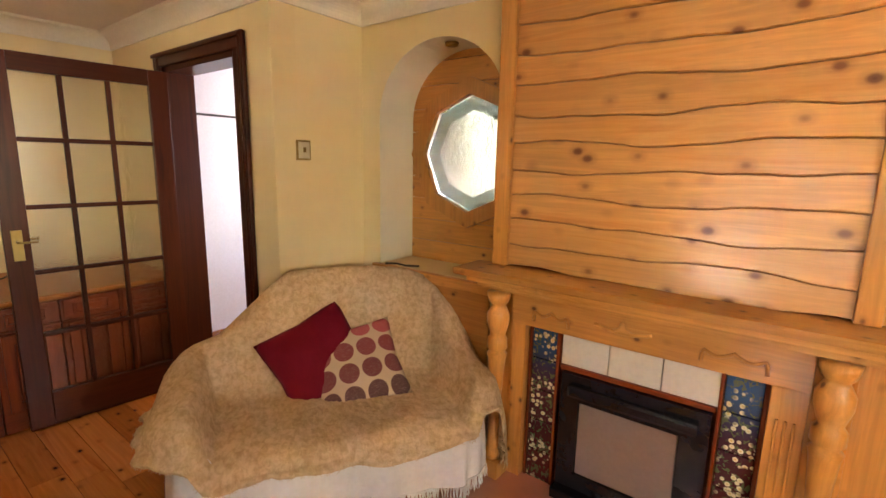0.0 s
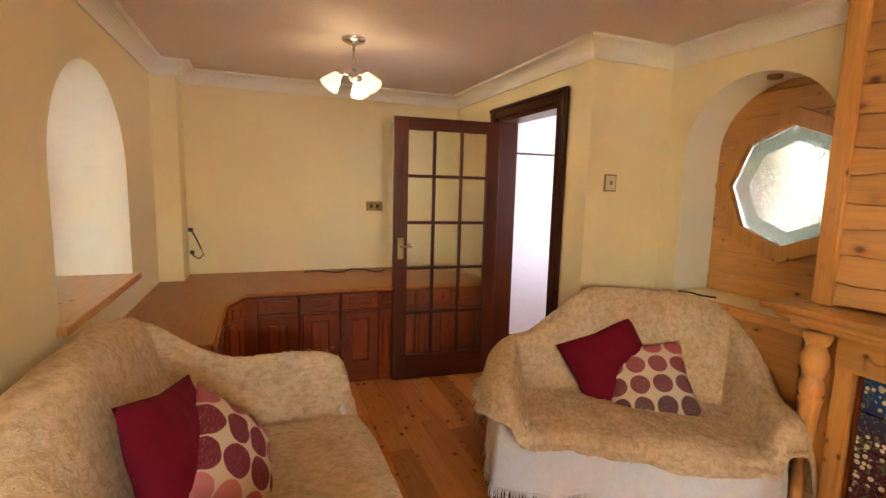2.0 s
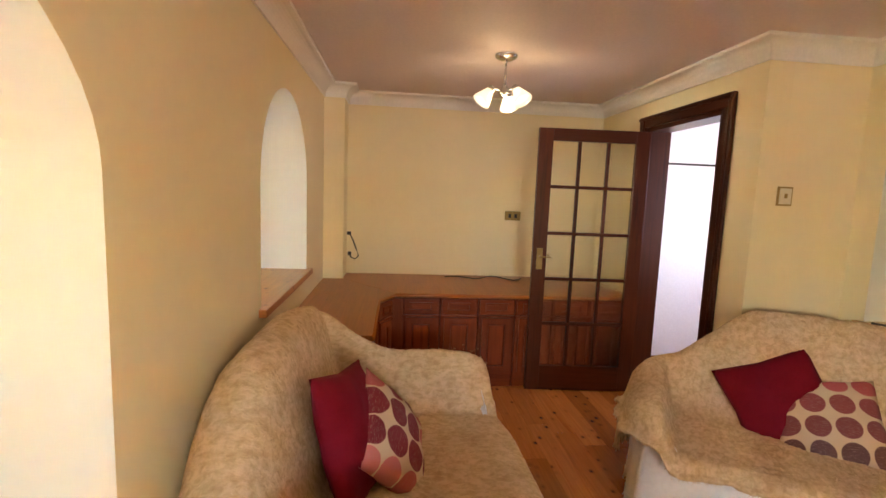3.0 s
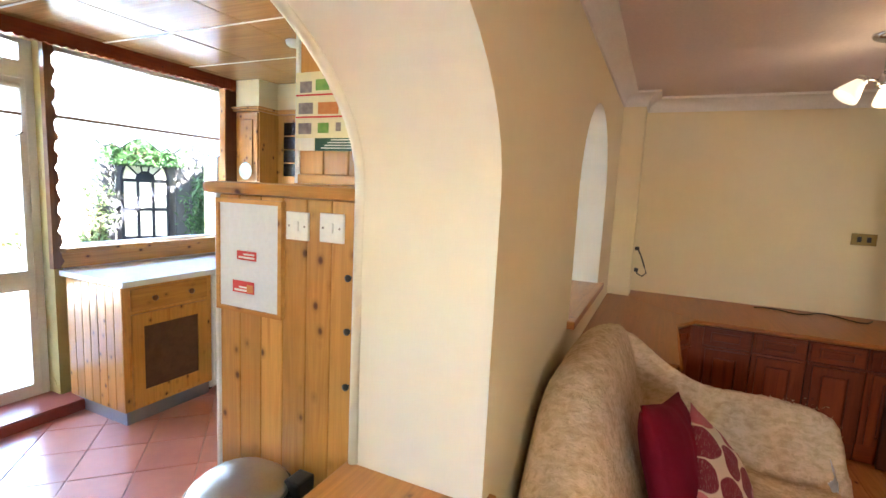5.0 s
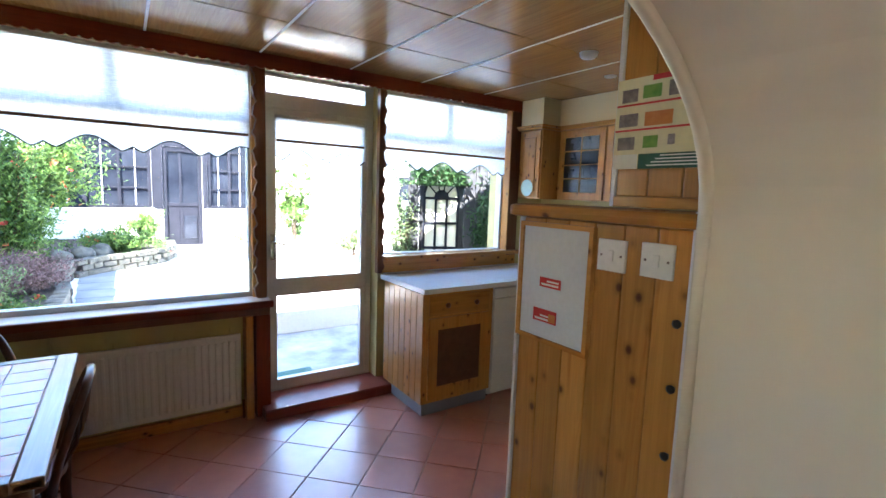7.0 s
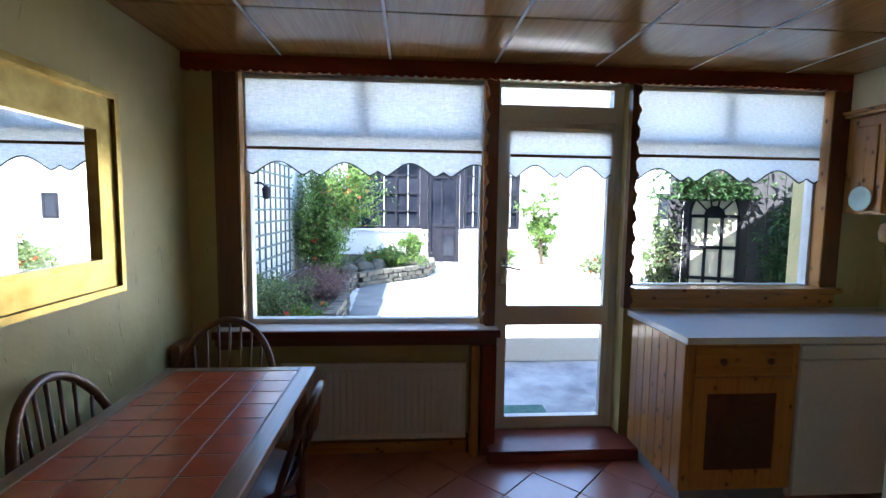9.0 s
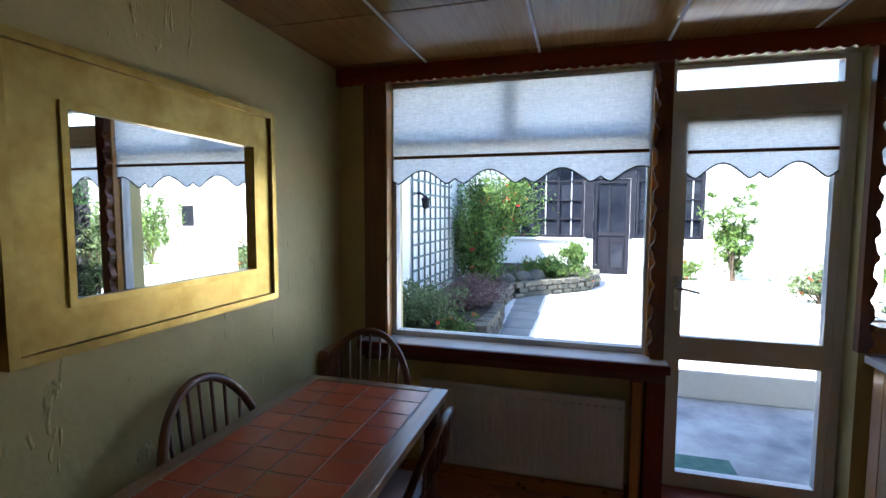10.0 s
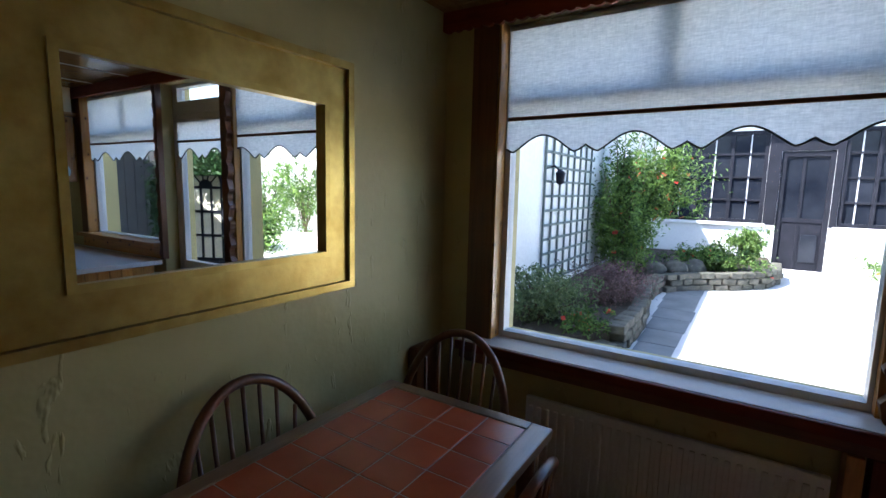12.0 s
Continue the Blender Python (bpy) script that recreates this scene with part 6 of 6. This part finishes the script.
# roof added out of view; its overhang sets how far the yard is shaded
structure("roof_slab", boxed(-1.9, -4.3, 2.76, 4.75, WW + 0.42, 2.95, 0.01), ROOF_FELT, "unseen flat roof added over the rooms, shading the yard", "roof")
gw = structure("wall_garden_left", boxed(-1.75, WW + 0.28, -0.4, -1.5, 12.2, 2.85, 0.01), RENDER, "white rendered garden wall", "wall")

tl = thing("trellis", "grey-green wooden lattice trellis fixed to the white wall", "trellis")
for i in range(8):
    y = 6.35 + i * 0.26
    part("slat", boxed(-1.49, y, 0.40, -1.468, y + 0.028, 2.15, 0.003), TRELLIS, tl)
for i in range(11):
    z = 0.42 + i * 0.17
    part("slat", boxed(-1.467, 6.30, z, -1.447, 8.24, z + 0.028, 0.003), TRELLIS, tl)
wl = thing("wall_lantern", "small dark lantern on a bracket above the trellis", "lantern")
part("bracket", tube(bmesh.new(), [(-1.5, 6.45, 1.78), (-1.40, 6.45, 1.80), (-1.33, 6.45, 1.74)], 0.012), BLACK_PAINT, wl, smooth=True)
part("lantern_body", lathe(bmesh.new(), [(0.02, -0.10), (0.045, -0.08), (0.055, 0.02), (0.06, 0.03), (0.001, 0.08)], 10, pose(-1.33, 6.45, 1.69)), BLACK_PAINT, wl, smooth=True)

# raised bed: curved dry-stone edging, soil and plants
edge = [(-1.5, 4.55), (-1.0, 4.62), (-0.58, 4.84), (-0.36, 5.3), (-0.34, 6.2), (-0.42, 6.9), (-0.52, 7.6), (-0.48, 8.25), (-0.15, 8.75), (0.35, 9.15), (0.75, 9.6), (0.95, 10.2), (0.98, 10.9)]


def along(pts, step):
    out, rest = [], 0.0
    for (ax, ay), (bx, by) in zip(pts, pts[1:]):
        L = math.hypot(bx - ax, by - ay)
        d = rest
        while d < L:
            out.append((ax + (bx - ax) * d / L, ay + (by - ay) * d / L, math.degrees(math.atan2(by - ay, bx - ax))))
            d += step
        rest = d - L
    return out


bed = tagged(new("raised_bed"), "curved raised flower bed edged with grey stone blocks", "flower bed", "", "structure")
rnd = random.Random(21)
stones = [part("stone", boxed(-0.105, -0.075, -0.062, 0.105, 0.075, 0.062, 0.018), STONE, bed) for _ in range(1)]
stones[0].matrix_world = pose(-1.4, 5.05, PZ - 0.19)
for course in range(3):
    for k, (x, y, a) in enumerate(along(edge, 0.222)):
        o = new("stone", stones[0].data)
        o.parent = bed
        sh = 0.11 if course % 2 else 0.0
        z = (PZ if y > 5.3 else -0.02) + 0.045 + course * 0.087
        o.matrix_world = pose(x + sh * math.cos(radians(a)), y + sh * math.sin(radians(a)), z, rnd.uniform(-3, 3), rnd.uniform(-3, 3), a + rnd.uniform(-6, 6)) @ Matrix.Diagonal((rnd.uniform(0.9, 1.0), rnd.uniform(0.85, 1.1), rnd.uniform(0.62, 0.7), 1))
pts = [(-1.49, 4.6)] + [(x - 0.06, y + 0.05) for x, y in edge[1:]] + [(0.9, 12.15), (-1.49, 12.15)]
part("soil", slab(bmesh.new(), [pts], 0.42, XY(-0.1)), SOIL, bed, "dark garden soil")


def shrub(name, label, x, y, z, rx, ry, h, leaves, size, mat, seed, stems=9, flowers=0, droop=0.0):
    """Branching stems with many small leaves in uneven clumps."""
    rnd = random.Random(seed)
    t = thing(name, label, "shrub", pose(x, y, z))
    bm = bmesh.new()
    tips = []
    for _ in range(stems):
        a, f = rnd.uniform(0, 6.283), math.sqrt(rnd.random())
        tip = Vector((rx * f * math.cos(a), ry * f * math.sin(a), h * rnd.uniform(0.55, 1.0) * (1 - 0.35 * f * f)))
        mid = Vector((tip.x * 0.35, tip.y * 0.35, tip.z * 0.55))
        tube(bm, [(rnd.uniform(-0.04, 0.04), rnd.uniform(-0.04, 0.04), 0), mid, tip], 0.014, 6, 0.004)
        tips += [tip, mid.lerp(tip, 0.6), mid.lerp(tip, 0.25), mid]
    part("stem", bm, BARK, t)
    bm, fb = bmesh.new(), bmesh.new()
    clumps = [(rnd.choice(tips) + Vector((rnd.gauss(0, rx * 0.25), rnd.gauss(0, ry * 0.25), rnd.gauss(0, h * 0.10))), rnd.uniform(0.4, 1.3)) for _ in range(stems * 6)]
    for k in range(leaves + flowers):
        c, s = rnd.choice(clumps)
        r = 0.17 * min(max(rx, 0.3), h) * s
        p = c + Vector((rnd.gauss(0, r), rnd.gauss(0, r), rnd.gauss(0, r * 0.8) - droop * rnd.random()))
        p.z = max(p.z, 0.01)
        q = Euler((rnd.uniform(-1.1, 1.1), rnd.uniform(-1.1, 1.1), rnd.uniform(0, 6.28))).to_matrix()
        L, W = size * rnd.uniform(0.6, 1.25), size * rnd.uniform(0.25, 0.42)
        b = fb if k >= leaves else bm
        if k >= leaves:
            W = L
        v = [b.verts.new(p + q @ Vector(o)) for o in ((-L / 2, 0, 0), (0, W / 2, 0.12 * L), (L / 2, 0, 0), (0, -W / 2, 0.12 * L))]
        b.faces.new(v)
    part("foliage", bm, mat, t)["kind"] = "stuff"
    if flowers:
        part("blossom", fb, PETAL, t, "red and orange blossoms")["kind"] = "stuff"
    else:
        fb.free()
    return t


BZ = 0.30
shrub("shrub", "rounded grey-green shrub in the raised bed", -1.08, 5.25, BZ, 0.40, 0.38, 0.52, 4200, 0.05, LEAF_GREY, 1, 14)
shrub("ground_cover", "low yellow-green plants spilling over the stones", -0.66, 5.2, BZ, 0.28, 0.3, 0.2, 900, 0.05, LEAF, 2, 10, 25)
shrub("heather", "purple-brown heather mound in the raised bed", -0.80, 6.5, BZ, 0.42, 0.65, 0.42, 4200, 0.045, LEAF_HEATH, 3, 20)
shrub("rose_bush", "tall climbing rose with green leaves and few red blooms", -1.12, 8.6, BZ, 0.46, 0.55, 2.25, 11000, 0.085, LEAF, 4, 30, 50, 0.55)
shrub("rose_bush", "arching leafy rose branches reaching over the bed", -0.80, 9.2, BZ + 0.85, 0.68, 0.55, 1.3, 6500, 0.085, LEAF, 5, 22, 40, 0.35)
shrub("ground_cover", "low green plants behind the stone edging", 0.15, 9.85, BZ, 0.75, 0.5, 0.42, 3600, 0.07, LEAF, 6, 14, 12)
shrub("shrub", "small bright green shrub beside the black door", 0.55, 10.9, BZ, 0.38, 0.35, 0.65, 2300, 0.08, LEAF, 7, 10)
shrub("shrub", "tall narrow climbing shrub against the white house wall", 3.75, 11.7, PZ, 0.45, 0.3, 2.1, 3600, 0.11, LEAF, 8, 12)
shrub("shrub", "pale leafy shrub beside the patio", 4.3, 9.3, PZ, 0.5, 0.4, 0.8, 1500, 0.10, LEAF_GREY, 9, 10, 20)
shrub("potted_plant", "low green plants at the foot of the house wall", 2.75, 11.75, PZ, 0.5, 0.25, 0.5, 1300, 0.09, LEAF, 10, 10, 10)
rk = random.Random(4)
for x, y in ((-0.35, 9.05), (-0.12, 9.3), (-0.62, 8.75)):
    bm = bmesh.new()
    bmesh.ops.create_icosphere(bm, subdivisions=3, radius=0.17)
    for v in bm.verts:
        v.co *= 1 + 0.35 * noise.noise(v.co * 6 + Vector((x * 9, y, 0)))
        v.co.z *= 0.7
    o = part("rock", bm, STONE, None, "", True)
    o.matrix_world = pose(x, y, BZ + 0.08, 0, 0, rk.uniform(0, 90))
    tagged(o, "rough grey rock lying in the flower bed", "rock")

# house across the patio
hs = thing("house", "white rendered outbuilding with black timber windows and door", "house")
HY = 12.2
part("wall", slab(bmesh.new(), [rect(-1.75, -0.2, 9.0, 3.3), rect(-1.05, 0.97, 0.74, 2.75)[::-1], rect(0.95, PZ, 1.75, 2.35)[::-1], rect(1.86, 0.97, 3.30, 2.75)[::-1]], 0.25, XZ(HY)), RENDER, hs)
part("back_wall", boxed(-1.75, HY + 4.0, -0.2, 9.0, HY + 4.2, 3.3), RENDER, hs)
part("roof", slab(bmesh.new(), [[(HY - 0.35, 3.15), (HY + 2.1, 4.6), (HY + 4.55, 3.15), (HY + 4.55, 3.28), (HY + 2.1, 4.75), (HY - 0.35, 3.28)]], 11.0, YZ(-1.9)), ROOF_FELT, hs)


def black_window(x0, x1, z0, z1, cols, rows):
    w = part("window", slab(bmesh.new(), [rect(x0, z0, x1, z1), rect(x0 + 0.07, z0 + 0.07, x1 - 0.07, z1 - 0.07)[::-1]], 0.1, XZ(HY + 0.02)), BLACK_PAINT, hs, "black timber window")
    for i in range(1, cols):
        x = x0 + (x1 - x0) * i / cols
        part("frame", boxed(x - 0.03, HY + 0.03, z0 + 0.07, x + 0.03, HY + 0.11, z1 - 0.07), BLACK_PAINT, w)
    for i in range(1, rows):
        z = z0 + (z1 - z0) * i / rows
        part("frame", boxed(x0 + 0.07, HY + 0.035, z - 0.02, x1 - 0.07, HY + 0.10, z + 0.02), BLACK_PAINT, w)
    for i in range(cols):
        for j in range(rows):
            a, b = x0 + (x1 - x0) * i / cols, x0 + (x1 - x0) * (i + 1) / cols
            c, d = z0 + (z1 - z0) * j / rows, z0 + (z1 - z0) * (j + 1) / rows
            part("glazing_bar", boxed((a + b) / 2 - 0.011, HY + 0.05, c + 0.02, (a + b) / 2 + 0.011, HY + 0.069, d - 0.02, 0), PUTTY, w)
            part("pane", boxed(a + 0.03, HY + 0.07, c + 0.02, b - 0.03, HY + 0.08, d - 0.02, 0), DARK_GLASS, w)
    part("sill", boxed(x0 - 0.05, HY - 0.06, z0 - 0.06, x1 + 0.05, HY + 0.1, z0, 0.008), RENDER, w)


part("fascia", boxed(0.742, HY - 0.010, 2.352, 1.858, HY + 0.02, 2.80, 0.006), BLACK_PAINT, hs, "black boarding above the door")
part("post", boxed(0.742, HY - 0.012, 0.95, 0.948, HY + 0.1, 2.75, 0.006), BLACK_PAINT, hs, "black timber post")
part("post", boxed(1.752, HY - 0.012, 0.95, 1.858, HY + 0.1, 2.75, 0.006), BLACK_PAINT, hs, "black timber post")
black_window(-1.05, 0.74, 0.97, 2.75, 3, 4)
black_window(1.86, 3.30, 0.97, 2.75, 3, 4)
dw = part("door", slab(bmesh.new(), [rect(0.95, PZ, 1.75, 2.35), rect(1.03, PZ + 0.02, 1.67, 2.25)[::-1]], 0.1, XZ(HY + 0.02)), BLACK_PAINT, hs, "black half-glazed timber door")
part("panel", boxed(1.03, HY + 0.05, PZ + 0.02, 1.67, HY + 0.09, 1.02, 0.01), BLACK_PAINT, dw)
part("panel", boxed(1.36, HY + 0.03, PZ + 0.15, 1.62, HY + 0.06, 0.80, 0.01), DARK_GLASS, dw)
part("pane", boxed(1.03, HY + 0.06, 1.02, 1.67, HY + 0.07, 2.25, 0), DARK_GLASS, dw)
part("rail", boxed(1.28, HY + 0.04, PZ + 0.02, 1.33, HY + 0.08, 2.25, 0.004), BLACK_PAINT, dw)
part("rail", boxed(1.03, HY + 0.035, 1.02, 1.67, HY + 0.09, 1.10, 0.004), BLACK_PAINT, dw)

d2 = part("door", slab(bmesh.new(), [rect(6.95, PZ, 7.5, 1.95), rect(7.02, PZ + 0.05, 7.43, 1.88)[::-1]], 0.06, XZ(HY - 0.05)), BLACK_PAINT, hs, "narrow black door")
part("panel", boxed(7.02, HY - 0.03, PZ + 0.05, 7.43, HY - 0.004, 1.0, 0.006), DARK_GLASS, d2)
part("panel", boxed(7.02, HY - 0.03, 1.02, 7.43, HY - 0.004, 1.25, 0.006), RENDER, d2, "white rail panel")
part("pane", boxed(7.02, HY - 0.03, 1.27, 7.43, HY - 0.004, 1.88, 0.006), DARK_GLASS, d2)
for x0, x1 in ((8.25, 8.65), (5.7, 6.05)):
    w2 = part("window", slab(bmesh.new(), [rect(x0, 1.15, x1, 1.75), rect(x0 + 0.05, 1.2, x1 - 0.05, 1.7)[::-1]], 0.05, XZ(HY - 0.045)), BLACK_PAINT, hs, "small black window")
    part("pane", boxed(x0 + 0.05, HY - 0.025, 1.2, x1 - 0.05, HY - 0.004, 1.7, 0), DARK_GLASS, w2)
shrub("shrub", "bushy green climber at the end of the garden wall", 8.5, 10.9, PZ, 0.4, 0.9, 2.5, 3200, 0.12, LEAF, 16, 14, 0, 0.4)
shrub("shrub", "low green plants along the far wall", 6.2, 11.8, PZ, 0.6, 0.25, 0.45, 1400, 0.09, LEAF, 17, 12)

# arched garden panel on a dark fence beside the kitchen, under ivy
FX = pose(3.42, 4.65, 0, 0, 0, -25)
fn = thing("garden_fence", "dark timber fence panel overgrown with ivy", "fence", FX)
for i in range(13):
    x = -0.40 + 0.138 * i
    part("board", boxed(x, 0, -0.13, x + 0.134, 0.03, 1.92 + 0.012 * math.sin(2.0 * i), 0.004), DARK_FENCE, fn)
part("rail", boxed(-0.40, 0.031, 0.4, 1.39, 0.06, 0.47, 0.004), DARK_FENCE, fn)
part("rail", boxed(-0.40, 0.031, 1.5, 1.39, 0.06, 1.57, 0.004), DARK_FENCE, fn)
gt = thing("arched_panel", "pale arched garden panel with black glazing bars on the fence", "garden panel", FX)
# matt pale colour stands in for what the arched garden mirror reflects
part("backing", slab(bmesh.new(), [arch(-0.205, 0.205, 0.55, 1.45, 0.29)], 0.016, XZ(-0.020)), GATE_PALE, gt, "matt backing painted in the pale tone of reflections")
for x in (-0.205, -0.068, 0.068, 0.205):
    part("bar", boxed(x - 0.014, -0.036, 0.55, x + 0.014, -0.021, 1.45 + (0.06 if abs(x) < 0.1 else 0.0), 0.003), BLACK_PAINT, gt)
for z in (0.56, 0.86, 1.16, 1.46):
    part("bar", boxed(-0.215, -0.038, z - 0.016, 0.215, -0.022, z + 0.016, 0.003), BLACK_PAINT, gt)
for a in (36, 72, 108, 144):
    ca, sa = math.cos(radians(a)), math.sin(radians(a))
    part("bar", tube(bmesh.new(), [(0.075 * ca, -0.030, 1.465 + 0.075 * sa), (0.205 * ca, -0.030, 1.46 + 0.28 * sa)], 0.009, 6), BLACK_PAINT, gt)
part("half_disc", slab(bmesh.new(), [arch(-0.09, 0.09, 1.45, 1.46, 0.10, 16)], 0.018, XZ(-0.040)), BLACK_PAINT, gt)
part("rim", tube(bmesh.new(), [(0.21 * math.cos(math.pi * i / 24), -0.030, 1.45 + 0.293 * math.sin(math.pi * i / 24)) for i in range(25)], 0.014, 6), BLACK_PAINT, gt)
shrub("ivy", "dark ivy hanging over the fence top", 3.36, 4.56, 1.62, 0.5, 0.10, 0.40, 2600, 0.075, LEAF_DARK, 12, 14, 0, 0.24)
shrub("ivy", "dark ivy covering the fence beside the arched panel", 3.92, 4.34, 0.75, 0.24, 0.10, 1.15, 2000, 0.075, LEAF_DARK, 13, 12, 0, 0.2)
shrub("ivy", "light leafy creeper beside the arched panel", 2.98, 4.80, 0.4, 0.16, 0.12, 1.35, 1500, 0.065, LEAF_GREY, 14, 10, 0, 0.2)
shrub("shrub", "tall leafy climber against the garden wall", 6.2, 7.6, -0.13, 0.9, 0.3, 2.3, 4200, 0.12, LEAF, 15, 14, 0, 0.4)
structure("wall_garden_right", boxed(9.0, WW + 0.28, -0.4, 9.25, 12.2, 2.6, 0.01), RENDER, "white rendered garden wall", "wall")
structure("wall_garden_cross", boxed(4.2, 8.6, -0.13, 4.75, 8.85, 2.2, 0.01), RENDER, "short white rendered garden wall", "wall")
# added wall: blocks sun and sky behind the octagonal glass
structure("wall_side_garden", boxed(-0.6, -4.7, -0.42, 2.5, -4.45, 4.3, 0.01), DARK_SCREEN, "added dark mottled wall holding light back from the octagonal window", "wall")

mt = thing("doormat", "faded green doormat lying on the yard outside", "mat")
part("pile", boxed(1.04, 3.70, -0.13, 1.60, 4.02, -0.115, 0.004), MAT_GREEN, mt)
# added screen sheet over the white hall wall, pierced at the hall lamp's opening
structure("wall_side_return", slab(bmesh.new(), [rect(-4.45, -0.42, -3.365, 2.755), rect(-3.9, 0.94, -3.46, 2.06)[::-1]], 0.02, YZ(2.552)), DARK_SCREEN, "added dark mottled sheet closing the octagonal window's view", "wall")

# ---- floors, piece by piece ----
fl = tagged(new("floor"), "varnished orange pine floorboards with knots", "floor", "", "structure")
rnd = random.Random(8)
BW = 0.142
row = 0
y = -4.05
while y < -0.005:
    y1 = min(y + BW, 0.0)
    cuts = [LL, 1.2 + rnd.uniform(-0.8, 0.9), 3.1 + rnd.uniform(-0.5, 0.6), FAR]
    for a, b in zip(cuts, cuts[1:]):
        part("floorboard", boxed(a + 0.001, y + 0.0007, -0.02, b - 0.001, y1 - 0.0007, rnd.uniform(-0.0012, 0.0), 0.0015), FLOOR_PINE, fl)
    y += BW
kf = tagged(new("floor_kitchen"), "terracotta tiles laid diagonally on the kitchen floor", "floor", "", "structure")
TS = 0.31
me = None
for i in range(-20, 24):
    for j in range(-20, 24):
        cx, cyy = 1.03 + (i + j) * TS / math.sqrt(2), 2.56 + (i - j) * TS / math.sqrt(2)
        if KL - 0.12 < cx < 3.3 and WT - 0.12 < cyy < WW + 0.12:
            if me is None:
                o = part("tile", boxed(-TS / 2 + 0.003, -TS / 2 + 0.003, -0.012, TS / 2 - 0.003, TS / 2 - 0.003, 0.0, 0.003), TILE, kf)
                me = o.data
            else:
                o = new("tile", me)
                o.parent = kf
            o.matrix_world = pose(cx, cyy, KF + rnd.uniform(-0.0008, 0.0008), 0, 0, 45)
